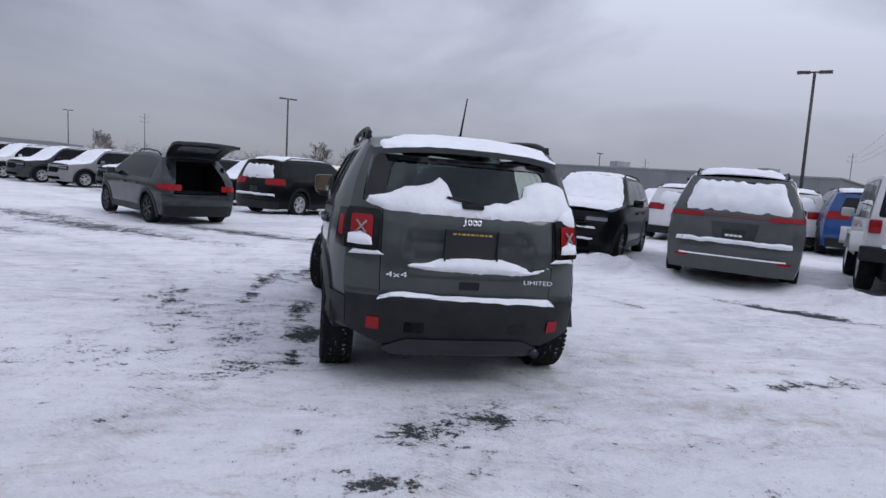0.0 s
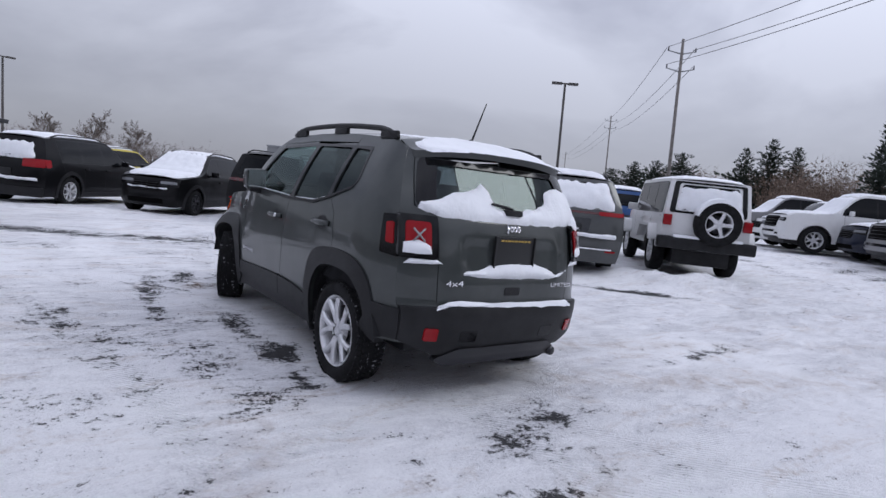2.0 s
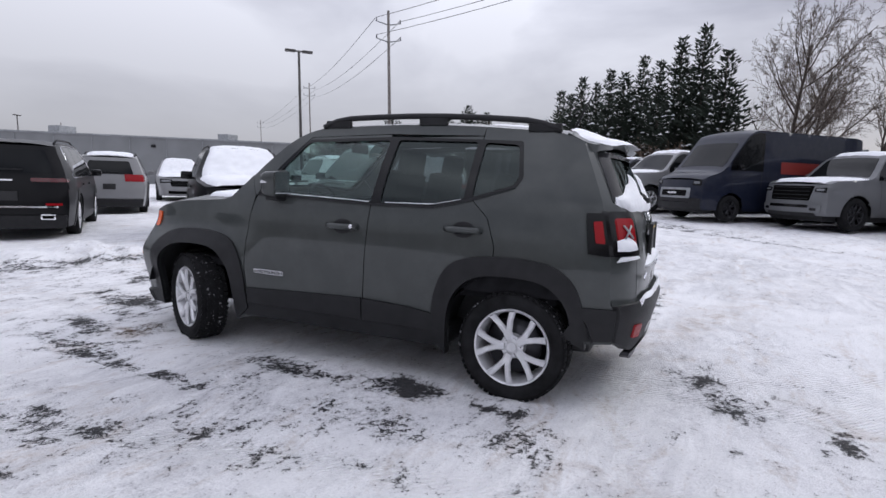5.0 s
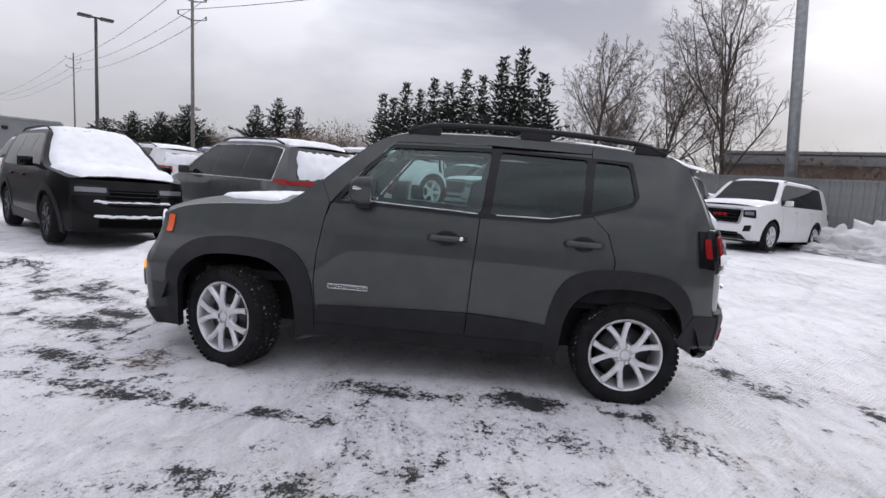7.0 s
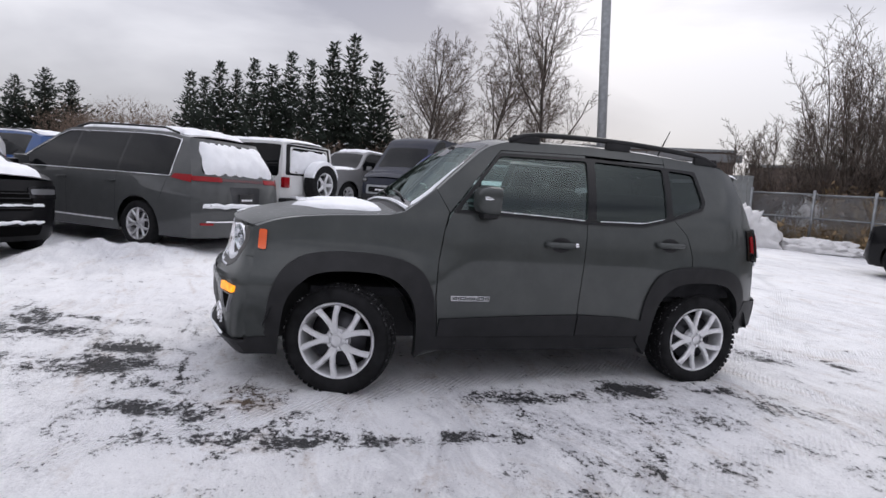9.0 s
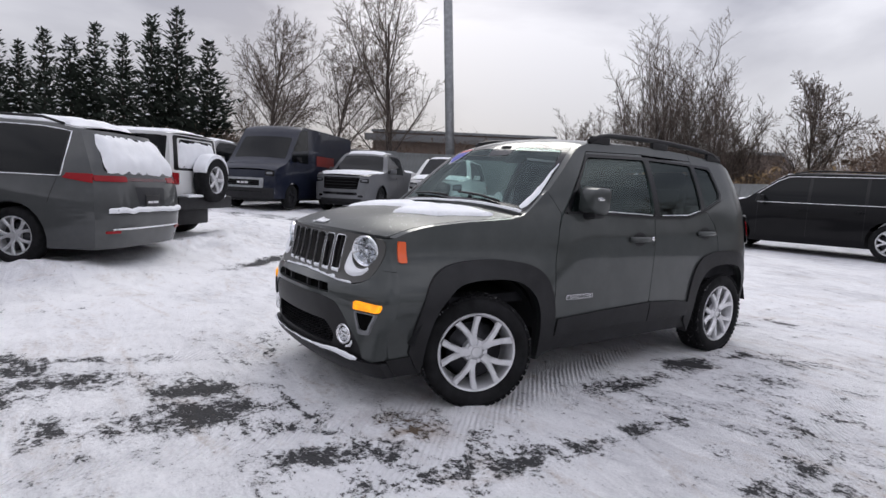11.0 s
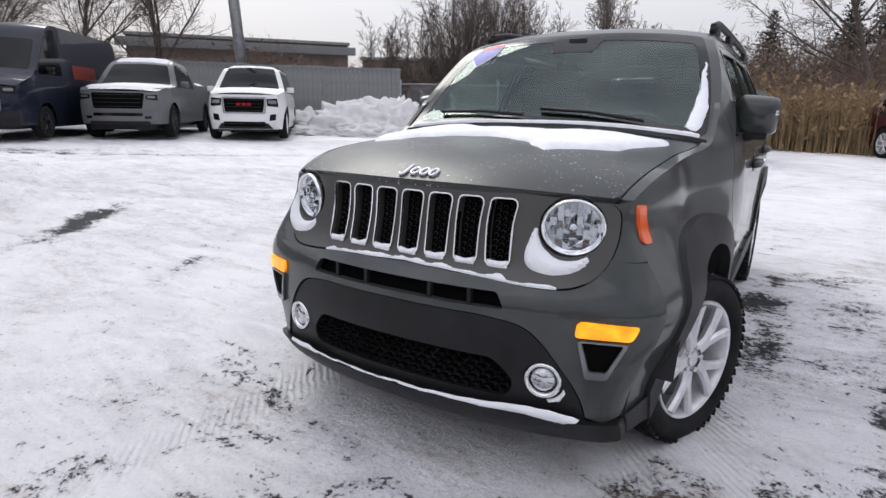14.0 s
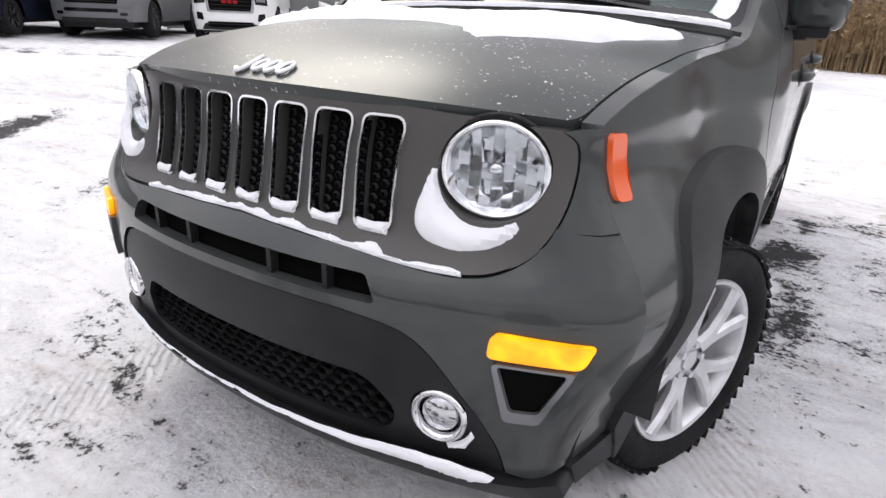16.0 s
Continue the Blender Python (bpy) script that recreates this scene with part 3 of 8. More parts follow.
def text_mesh(words, size, depth=0.003):
    cu = bpy.data.curves.new("letters", "FONT")
    cu.body = words
    cu.size = size
    cu.extrude = depth
    cu.align_x = "CENTER"
    cu.align_y = "CENTER"
    ob = bpy.data.objects.new("letters", cu)
    scene.collection.objects.link(ob)
    dg = bpy.context.evaluated_depsgraph_get()
    me = bpy.data.meshes.new_from_object(ob.evaluated_get(dg))
    bpy.data.objects.remove(ob)
    bpy.data.curves.remove(cu)
    return me


def letters(name, words, size, mat, parent, m, depth=0.003, label=""):
    me = text_mesh(words, size, depth)
    me.materials.clear()
    me.materials.append(mat)
    ob = new(name, me)
    ob.parent = parent
    ob.matrix_local = m
    if label:
        ob["label"] = label
    return ob


# ---- the plain cars of the yard ----
def car(S, m, label, category, paint_mat, axles, R, rim_r, rim_mat, lamps="suv", arch=0.09, snow=(), glass_from=0.0, glass_to=0.0,
        screen=(0.9, 0.3), tail=(0.95, 1.15, 0.45), rail=True, plate=True, group="parked cars", head=(0.75, 0.92, 0.42),
        grille=(0.62, 0.85, 0.5), rear_glass=None, cladding=True, width=0.23, pillars=(0.33, 0.68), open_tail=False, name="car",
        handles=True, spokes=5, twin=True, belt_snow=False, seed=1, tail_bar=False, bright_trim=False, lamp_mat=None):
    lamp_mat = lamp_mat or RED_LENS
    th = thing(name, m, label, category, group)
    front_y, rear_y = axles
    arches = [(rear_y, R, R + arch * 0.75), (front_y, R, R + arch * 0.75)]
    out = S.side_outline(arches)
    bm = bmesh.new()
    for s in (-1, 1):
        shell(out, S.side(s), 0.09, bm=bm, flip=s < 0)
    W = S.W
    y0, y1 = S.ze_t[0][0], S.ze_t[-1][0]
    yb = S.yrc(S.ze(y0))
    yf = S.yfc(S.ze(y1))
    shell([(-W, yb), (W, yb), (W, yf), (-W, yf)], S.top, 0.10, bm=bm)
    zt = S.ze(yf)
    shell([(-W, S.low), (W, S.low), (W, zt), (-W, zt)], lambda a, z: S.front(a, z), 0.10, bm=bm, flip=True)
    zr = S.ze(yb)
    if open_tail:
        hole = [(-0.74 * W, 0.72), (0.74 * W, 0.72), (0.62 * W, zr - 0.06), (-0.62 * W, zr - 0.06)]
        shell([(-W, S.low), (W, S.low), (W, zr), (-W, zr)], S.rear, 0.10, holes=[hole], bm=bm)
    else:
        shell([(-W, S.low), (W, S.low), (W, zr), (-W, zr)], S.rear, 0.10, bm=bm)
    bmesh.ops.remove_doubles(bm, verts=bm.verts, dist=0.002)
    part("body", bm, paint_mat, th, smooth=34)
    bm = bmesh.new()
    ym = (S.yfc(0.5) + S.yrc(0.5)) / 2
    box(bm, 0, ym, 0.42, 2 * (W - 0.29), S.yfc(0.5) - S.yrc(0.5) - 0.12, 0.40, 0.03)
    part("underbody", bm, CLADDING, th)
    # glass
    n_side = len(pillars) + 1
    ga, gb = glass_from, glass_to
    cuts = [0.0, *pillars, 1.0]
    for s in (-1, 1):
        for k in range(n_side):
            ya = ga + (gb - ga) * cuts[k] - (0.03 if k else 0)
            yz = ga + (gb - ga) * cuts[k + 1] + (0.03 if k < n_side - 1 else 0)
            poly = [(ya, S.belt + 0.03), (yz, S.belt + 0.03 + 0.03 * (k == n_side - 1))]
            top = [(yz + (ya - yz) * q / 5, 0) for q in range(6)]
            pts = []
            for y, _ in top:
                z = min(S.ze(y) - 0.075, S.zroof - 0.09)
                pts.append((y, max(z, S.belt + 0.05)))
            poly += pts
            part("side_window", shell(rounded(poly[:2] + pts, 0.025, 2), S.side(s, 0.004), 0.12, flip=s < 0, rim=(-s * 0.006, 0, 0)), TINT, th)
        # black frame round the side glass, door gaps, bright trim
        up = lambda y: max(min(S.ze(y) - 0.05, S.zroof - 0.065), S.belt + 0.06)
        q_ = [(ga + 0.05 + (gb - ga - 0.09) * k / 16) for k in range(17)]
        part("window_surround", shell(rounded([(gb - 0.03, S.belt + 0.010), (ga + 0.10, S.belt + 0.010)] + [(y, up(y)) for y in q_], 0.02, 2), S.side(s, 0.002), 0.12, flip=s < 0), GLOSS_BLACK, th)
        for k in range(n_side + 1):
            y = ga + (gb - ga) * cuts[k] + (0.02 if k == 0 else 0.0)
            yl = y + (0.10 if k == n_side else 0.0)
            zl = S.low + (0.16 if k < n_side else 0.55)
            o = [(y - 0.004, S.belt), (yl - 0.004, zl), (yl + 0.004, zl), (y + 0.004, S.belt)]
            part("door_gap", shell(o, S.side(s, 0.002), 0.08, flip=s < 0), CLADDING, th)
        if bright_trim:
            bm = bmesh.new()
            fn = S.side(s, 0.008)
            tube(bm, [fn(y, S.belt + 0.012) for y in q_] + [fn(y, up(y)) for y in q_[::-1]], 0.009, n=5)
            part("window_trim", bm, CHROME, th)
    ws_b, ws_t = screen
    a = W * 0.86
    ws = [(-a, ws_b), (a, ws_b), (a * 0.97, ws_t), (-a * 0.97, ws_t)]
    part("windshield", shell(rounded(ws, 0.06), lifted(S.top, 0.005), 0.12, rim=(0, 0, -0.01)), TINT, th)
    if rear_glass and not open_tail:
        z0, z1, w0 = rear_glass
        rg = [(-a * w0, z0), (a * w0, z0), (a * w0 * 0.95, z1), (-a * w0 * 0.95, z1)]
        part("rear_window", shell(rounded(rg, 0.05), lifted(S.rear, 0.005), 0.12, rim=(0, 0.01, 0)), TINT, th)
        bm = bmesh.new()
        p = S.rear(0.06, z0 + 0.06)
        box(bm, p.x, p.y - 0.02, p.z, 0.36, 0.025, 0.03, 0.008)
        part("wiper", bm, CLADDING, th)
    # lamps
    if tail:
        z0, z1, win = tail
        for s in (-1, 1):
            o = [(s * W * win, z0), (s * W * 0.99, z0), (s * W * 0.99, z1), (s * W * win, z1)]
            o = o if s > 0 else o[::-1]
            part("tail_light", shell(rounded(o, 0.025), lifted(S.rear, 0.012), 0.06, rim=(0, 0.02, 0)), lamp_mat, th)
            yr = S.yrc((z0 + z1) / 2)
            o = [(yr, z0), (yr + 0.16, z0 + 0.02), (yr + 0.16, z1), (yr - 0.0, z1)]
            part("tail_light_side", shell(o, S.side(s, 0.008), 0.06, flip=s < 0, rim=(-s * 0.01, 0, 0)), lamp_mat, th)
        if tail_bar:
            o = quad(-W * win, (z0 + z1) / 2 - 0.02, W * win, (z0 + z1) / 2 + 0.02)
            part("tail_light_bar", shell(o, lifted(S.rear, 0.008), 0.08, rim=(0, 0.02, 0)), RED_DARK, th)
    if head:
        z0, z1, win = head
        for s in (-1, 1):
            o = [(s * W * win, z0 + 0.02), (s * W * 0.97, z0), (s * W * 0.97, z1), (s * W * win, z1 - 0.02)]
            o = o if s > 0 else o[::-1]
            hl = part("headlight", shell(rounded(o, 0.02), lifted(S.front, -0.010), 0.06, flip=True, rim=(0, -0.02, 0)), GLOSS_BLACK, th)
            w0, w1 = sorted((s * W * (win + 0.04), s * W * 0.93))
            o = quad(w0, z0 + 0.35 * (z1 - z0), w1, z1 - 0.25 * (z1 - z0), 0.02)
            part("lens", shell(o, lifted(S.front, -0.014), 0.06, flip=True), LENS_DIM, hl)
    if grille:
        z0, z1, win = grille
        o = rounded([(-W * win * 0.9, z0), (W * win * 0.9, z0), (W * win, z1), (-W * win, z1)], 0.04)
        # Depth behind the slats is not modelled; its shade is this near-black colour.
        gr = part("grille", shell(o, lifted(S.front, -0.008), 0.07, flip=True, rim=(0, -0.02, 0)), DEPTH_SHADE, th)
        for k in range(4):
            z = z0 + (z1 - z0) * (k + 0.5) / 4
            part("slat", shell(quad(-W * win * 0.86, z - 0.006, W * win * 0.86, z + 0.006), lifted(S.front, -0.014), 0.12, flip=True, rim=(0, -0.01, 0)), CLADDING, gr)
        o = quad(-W * 0.62, S.low + 0.08, W * 0.62, S.low + 0.20, 0.03)
        # Lower opening: a flush panel coloured as dark as the shade within.
        part("lower_grille", shell(o, lifted(S.front, -0.008), 0.08, flip=True, rim=(0, -0.01, 0)), DEPTH_SHADE, th)
    if cladding:
        for s in (-1, 1):
            for cy, cz, r in arches:
                ring = arc(cy, cz, r + 0.075, r + 0.075, -20, 200, 18) + arc(cy, cz, r - 0.01, r - 0.01, 200, -20, 18)
                part("wheel_arch_trim", shell(ring, S.side(s, 0.012), 0.08, flip=s < 0, rim=(-s * 0.03, 0, 0)), CLADDING, th)
            o = quad(rear_y + R + 0.12, S.low - 0.01, front_y - R - 0.12, S.low + 0.14)
            part("sill_trim", shell(o, S.side(s, 0.010), 0.12, flip=s < 0, rim=(-s * 0.02, 0, 0)), CLADDING, th)
        part("rear_bumper", shell(quad(-W * 0.97, S.low - 0.02, W * 0.97, S.low + 0.22, 0.03), lifted(S.rear, 0.02), 0.12, rim=(0, 0.06, 0)), CLADDING, th)
    for s in (-1, 1):
        for y in axles:
            wheel(th, s * (W - 0.02 - width / 2), y, R, R, width, rim_r, rim_mat, spokes=spokes, twin=twin)
        bm = bmesh.new()
        ym = ga - 0.10
        xm = S.xs(ym, S.belt)
        box(bm, s * (xm + 0.13), ym, S.belt + 0.09, 0.20, 0.09, 0.15, 0.03)
        box(bm, s * (xm + 0.03), ym, S.belt + 0.04, 0.10, 0.05, 0.04, 0.01)
        part("wing_mirror", bm, GLOSS_BLACK if paint_mat in (PAINT_BLACK, PAINT_NAVY) else paint_mat, th)
        if handles:
            for k in range(2):
                y = ga + (gb - ga) * (cuts[k + 1] - 0.03)
                bm = bmesh.new()
                z = S.belt - 0.13
                box(bm, s * (S.xs(y, z) + 0.02), y, z, 0.03, 0.20, 0.035, 0.01)
                part("door_handle", bm, paint_mat, th)
        if rail:
            bm = bmesh.new()
            ys = [ws_t - 0.15 + (yb + 0.25 - ws_t + 0.15) * k / 8 for k in range(9)]
            tube(bm, [(s * (S.xs(y, S.ze(y)) - 0.05), y, S.ze(y) + (0.02 if k in (0, 8) else 0.065)) for k, y in enumerate(ys)], 0.017, n=6)
            part("roof_rail", bm, CLADDING, th)
    if plate:
        bm = bmesh.new()
        p = S.rear(0, 0.80)
        box(bm, 0, p.y - 0.012, 0.80, 0.32, 0.012, 0.16, 0.004)
        part("plate_holder", bm, BACKING, th)
    for k, spec in enumerate(snow):
        kind, thick = spec[0], spec[1]
        if kind == "hood":
            o = [(-W * 0.93, ws_b + 0.08), (W * 0.93, ws_b + 0.08), (W * 0.92, yf - 0.30), (W * 0.80, yf - 0.03), (-W * 0.80, yf - 0.03), (-W * 0.92, yf - 0.30)]
            part("snow", snow_shell(o, S.top, thick, 0.03, 0.09, seed + k, rim=(0, 0, -0.02)), SNOW, th, "fresh snow on the bonnet")
        elif kind == "screen":
            o = [(-W * 0.90, ws_t - 0.05), (W * 0.90, ws_t - 0.05), (W * 0.90, ws_b + 0.12), (-W * 0.90, ws_b + 0.12)]
            part("snow", snow_shell(o, S.top, thick, 0.02, 0.09, seed + k, rim=(0, 0, -0.02)), SNOW, th, "snow over the windscreen")
        elif kind == "roof":
            yr_roof = yb + 0.12
            o = [(-W * 0.86, yr_roof), (W * 0.86, yr_roof), (W * 0.86, ws_t - 0.1), (-W * 0.86, ws_t - 0.1)]
            part("snow", snow_shell(o, S.top, thick, 0.02, 0.10, seed + k, rim=(0, 0, -0.02)), SNOW, th, "snow on the roof")
        elif kind == "rear":
            z0, z1, w0 = rear_glass
            o = [(-a * w0 * 1.02, z0 - 0.02), (a * w0 * 1.02, z0 - 0.02), (a * w0 * 0.97, z1 + 0.01), (-a * w0 * 0.97, z1 + 0.01)]
            part("snow", snow_shell(o, S.rear, thick, 0.025, 0.07, seed + k, rim=(0, 0.02, 0)), SNOW, th, "snow stuck to the rear window")
        elif kind == "bumper":
            z = spec[2]
            o = [(-W * 0.86, z), (W * 0.86, z), (W * 0.84, z + 0.07), (-W * 0.84, z + 0.07)]
            part("snow", snow_shell(o, lifted(S.rear, 0.02), thick, 0.012, 0.06, seed + k, rim=(0, 0.03, 0)), SNOW, th, "line of snow on the bumper")
        elif kind == "bed":
            o = [(-W * 0.85, yb + 0.06), (W * 0.85, yb + 0.06), (W * 0.85, spec[2]), (-W * 0.85, spec[2])]
            part("snow", snow_shell(o, S.top, thick, 0.03, 0.12, seed + k, rim=(0, 0, -0.02)), SNOW, th, "snow on the load bed")
        elif kind == "nose":
            z = spec[2]
            o = [(-W * 0.7, z), (W * 0.7, z), (W * 0.66, z + 0.045), (-W * 0.66, z + 0.045)]
            part("snow", snow_shell(o, lambda a_, z_: S.front(-a_, z_), thick, 0.012, 0.06, seed + k), SNOW, th, "line of snow on the front bumper")
    return th


def suv_shape(L=4.75, W=0.95, H=1.72, wb=2.85, fo=0.92, hood=1.08, belt=1.10, roof_w=0.66, tail_lean=0.22, cowl=0.98, screen_len=0.75, low=0.24):
    """Proportions of a station-wagon-like car: origin midway between the axles."""
    yf = wb / 2 + fo
    yr = yf - L
    fc, rc = yf - 0.26, yr + 0.16
    yc = yf - cowl - 0.25
    ze = [(rc + tail_lean, H - 0.10), (rc + tail_lean + 0.5, H - 0.03), (yc - screen_len - 0.6, H), (yc - screen_len - 0.05, H - 0.025), (yc - screen_len + 0.12, H - 0.12),
          (yc, hood + 0.05), (yc + 0.10, hood + 0.015), (fc - 0.35, hood - 0.05), (fc - 0.02, hood - 0.12)]
    return Shape(W, belt, roof_w, ze,
                 [(low, fc - 0.05), (0.40, fc + 0.02), (0.65, fc), (hood - 0.12, fc - 0.04)],
                 [(low, rc + 0.02), (0.55, rc - 0.02), (0.95, rc), (belt + 0.05, rc + 0.04), (H - 0.10, rc + tail_lean)],
                 [(low, 0.22), (0.45, 0.30), (0.7, 0.26), (hood - 0.1, 0.20)], [(low, 0.12), (0.6, 0.17), (1.0, 0.14), (H, 0.10)],
                 taper_f=(wb / 2 - 0.1, fo - 0.12, 0.18), taper_r=(-wb / 2 - 0.1, L - wb - fo, 0.12), low=low, crown=0.05), yc, yc - screen_len


def emblem(at, size, r):
    """A small emblem of a bar and three rings on a surface at(u, v), u to the reader's right and v up."""
    bm = bmesh.new()
    tube(bm, [at(-1.5 * size, 0.6 * size), at(-1.5 * size, -0.35 * size), at(-1.75 * size, -0.5 * size), at(-1.95 * size, -0.35 * size)], r * 1.25, n=6)
    for k in range(3):
        c = (-0.75 + 0.85 * k) * size
        ring = [at(c + 0.30 * size * math.cos(q), 0.34 * size * math.sin(q)) for q in (2 * math.pi * i / 12 for i in range(13))]
        tube(bm, ring, r, n=6)
    return bm


# ---- the grey car in the middle ----
def hero():
    S = Shape(0.885, 1.08, 0.615,
              [(-1.62, 1.475), (-1.45, 1.527), (-0.5, 1.578), (0.20, 1.555), (0.34, 1.520), (0.62, 1.325), (0.925, 1.105), (1.00, 1.080), (1.42, 1.046), (1.62, 1.016), (1.74, 0.985), (1.80, 0.958)],
              [(0.20, 1.785), (0.30, 1.850), (0.45, 1.850), (0.60, 1.835), (0.70, 1.818), (0.99, 1.788)],
              [(0.26, -1.78), (0.40, -1.84), (0.58, -1.86), (0.62, -1.82), (0.90, -1.80), (1.10, -1.755), (1.20, -1.72), (1.475, -1.60)],
              [(0.20, 0.17), (0.30, 0.20), (0.40, 0.21), (0.55, 0.235), (0.66, 0.245), (0.705, 0.215), (0.74, 0.178), (0.97, 0.155)],
              [(0.26, 0.12), (0.55, 0.15), (0.75, 0.17), (1.06, 0.165), (1.2, 0.14), (1.5, 0.12)],
              pf=2.3, pr=4.0, crown=0.05, low=0.24, tuck=0.045, flat=0.68, shoulder=0.125, crease=0.009, taper_f=(1.30, 0.70, 0.13), nose_r=0.040, corner=0.88, chin=0.055)
    SF = Shape(0.885, 1.08, 0.615, S.ze_t, S.yfc_t, S.yrc_t, S.bf, S.br, low=0.24, tuck=0.045, flat=0.68, shoulder=0.11, crease=0.009, taper_f=(1.30, 0.70, 0.13), chin=0.050)
    W = S.W
    th = thing("car", pose(0, 0, 0), "dark grey compact off-road car with patches of snow on it", "car")
    AX, RZ, R = 1.285, 0.312, 0.330
    fl = [(-0.575, 0.30), (-0.545, 0.58), (-0.44, 0.765), (-0.22, 0.832), (0.14, 0.832), (0.33, 0.76), (0.425, 0.60), (0.45, 0.34)]
    cut = [(-0.455, 0.20), (-0.43, 0.50), (-0.34, 0.655), (-0.18, 0.725), (0.12, 0.725), (0.26, 0.66), (0.345, 0.52), (0.37, 0.20)]
    fl, cut = curve(fl), curve(cut)
    front_flare = [(AX + y, z) for y, z in fl]
    front_cut = [(AX + y, z) for y, z in cut]
    rear_flare = [(-AX - y * 0.92, z + 0.005) for y, z in fl][::-1]
    rear_cut = [(-AX - y * 0.95, max(z, 0.38) if y > 0 else z) for y, z in cut][::-1]
    # flank panels, parted by open seams
    ze = S.ze
    g = 0.003
    seam1 = [(0.700, 0.34), (0.728, 0.60), (0.722, 0.80), (0.690, 1.00), (0.655, 1.085)]
    seam2 = [(-0.262, 0.34), (-0.278, 0.75), (-0.300, 1.075), (-0.345, 1.49)]
    seam3 = [(-0.79, 0.34), (-0.86, 0.55), (-0.99, 0.72), (-1.150, 0.80), (-1.155, 0.90), (-1.10, 1.04), (-1.00, 1.125)]
    roofline = lambda a, b, n=14: [(a + (b - a) * k / n, ze(a + (b - a) * k / n)) for k in range(n + 1)]
    f_window = rounded([(0.600, 1.112), (-0.298, 1.090), (-0.345, 1.474), (0.300, 1.452)], 0.03)
    r_window = rounded([(-0.362, 1.090), (-0.72, 1.095), (-0.935, 1.135), (-0.960, 1.468), (-0.405, 1.477)], 0.025)
    q_window = rounded([(-0.985, 1.147), (-1.235, 1.222), (-1.258, 1.262), (-1.225, 1.452), (-1.010, 1.466)], 0.03)
    for s in (-1, 1):
        rim = (-s * 0.022, 0, 0)
        fs = s < 0
        front = [(S.yfc(0.40 + 0.555 * k / 8), 0.40 + 0.555 * k / 8) for k in range(9)]
        fender = front + roofline(1.785, 0.94, 10) + [(0.74, 1.240), (0.665, 1.10)] + [(y + g, z) for y, z in seam1[::-1][1:]] + [(0.69, 0.24)] + front_cut + [(S.yfc(0.24), 0.24)]
        part("front_fender", shell(fender, S.side(s), 0.045, rim=rim, flip=fs), PAINT_GREY, th)
        fdoor = [(y - g, z) for y, z in seam1] + [(0.29, 1.488), (-0.338, 1.512)] + [(y + g, z) for y, z in seam2[::-1]]
        part("front_door", shell(fdoor, S.side(s), 0.045, holes=[f_window], rim=rim, flip=fs), PAINT_GREY, th)
        rdoor = [(y - g, z) for y, z in seam2] + [(-0.985, 1.503), (-0.975, 1.14)] + [(y + g, z) for y, z in seam3[::-1]]
        part("rear_door", shell(rdoor, S.side(s), 0.045, holes=[r_window], rim=rim, flip=fs), PAINT_GREY, th)
        top_q = roofline(-0.992, -1.60, 8)
        back = [(S.yrc(1.475 + (0.38 - 1.475) * k / 14), 1.475 + (0.38 - 1.475) * k / 14) for k in range(15)]
        quarter = [(y - g, z) for y, z in seam3] + [(-0.981, 1.14), (-0.991, 1.503)] + top_q + back[1:] + rear_cut + [(-0.84, 0.30)]
        part("rear_quarter", shell(quarter, S.side(s), 0.045, holes=[q_window], rim=rim, flip=fs), PAINT_GREY, th)
        part("roof_side", shell([(0.66, 1.10), (0.74, 1.243)] + roofline(0.92, -0.99, 26) + [(-0.985, 1.508), (-0.338, 1.517), (0.292, 1.493)], S.side(s), 0.045, rim=rim, flip=fs), PAINT_GREY, th)
        # black window surround
        sur = rounded([(0.648, 1.100), (-0.30, 1.076), (-0.74, 1.081), (-0.96, 1.125), (-1.25, 1.208), (-1.285, 1.260), (-1.245, 1.476), (-0.40, 1.498), (0.30, 1.474)], 0.02)
        part("window_surround", shell(sur, S.side(s, 0.003), 0.045, holes=[f_window, r_window, q_window], flip=fs, rim=(-s * 0.004, 0, 0)), GLOSS_BLACK, th)
        part("window_seal", shell([(0.62, 1.098), (-0.30, 1.072), (-0.74, 1.077), (-0.97, 1.124), (-1.245, 1.206), (-1.248, 1.217), (-0.965, 1.136), (-0.74, 1.090), (-0.30, 1.085), (0.62, 1.111)], S.side(s, 0.010), 0.045, flip=fs, rim=(-s * 0.008, 0, 0)), CLADDING, th)
        for nm, poly, mat in (("front_window", f_window, GLASS), ("rear_side_window", r_window, GLASS_DARK), ("quarter_window", q_window, GLASS_DARK)):
            w = part(nm, shell(poly, S.side(s, -0.010), 0.06, flip=fs), mat, th)
            w.visible_shadow = False
        bm = bmesh.new()
        shell([(0.515, 1.11), (0.49, 1.11), (0.405, 1.452), (0.43, 1.40)], S.side(s, -0.004), 0.05, bm=bm, flip=fs)
        part("window_divider", bm, CLADDING, th)
        # flares and sills
        part("wheel_arch_flare", shell(front_flare + front_cut[::-1], SF.side(s, 0.015), 0.04, flip=fs, rim=(-s * 0.07, 0, 0)), CLADDING, th)
        part("wheel_arch_flare", shell(rear_flare + rear_cut[::-1], SF.side(s, 0.015), 0.04, flip=fs, rim=(-s * 0.07, 0, 0)), CLADDING, th)
        part("door_cladding", shell([(0.705, 0.345), (-0.258, 0.345), (-0.262, 0.492), (0.20, 0.478), (0.695, 0.455)], S.side(s, 0.016), 0.05, flip=fs, rim=(-s * 0.016, 0, 0)), CLADDING, th)
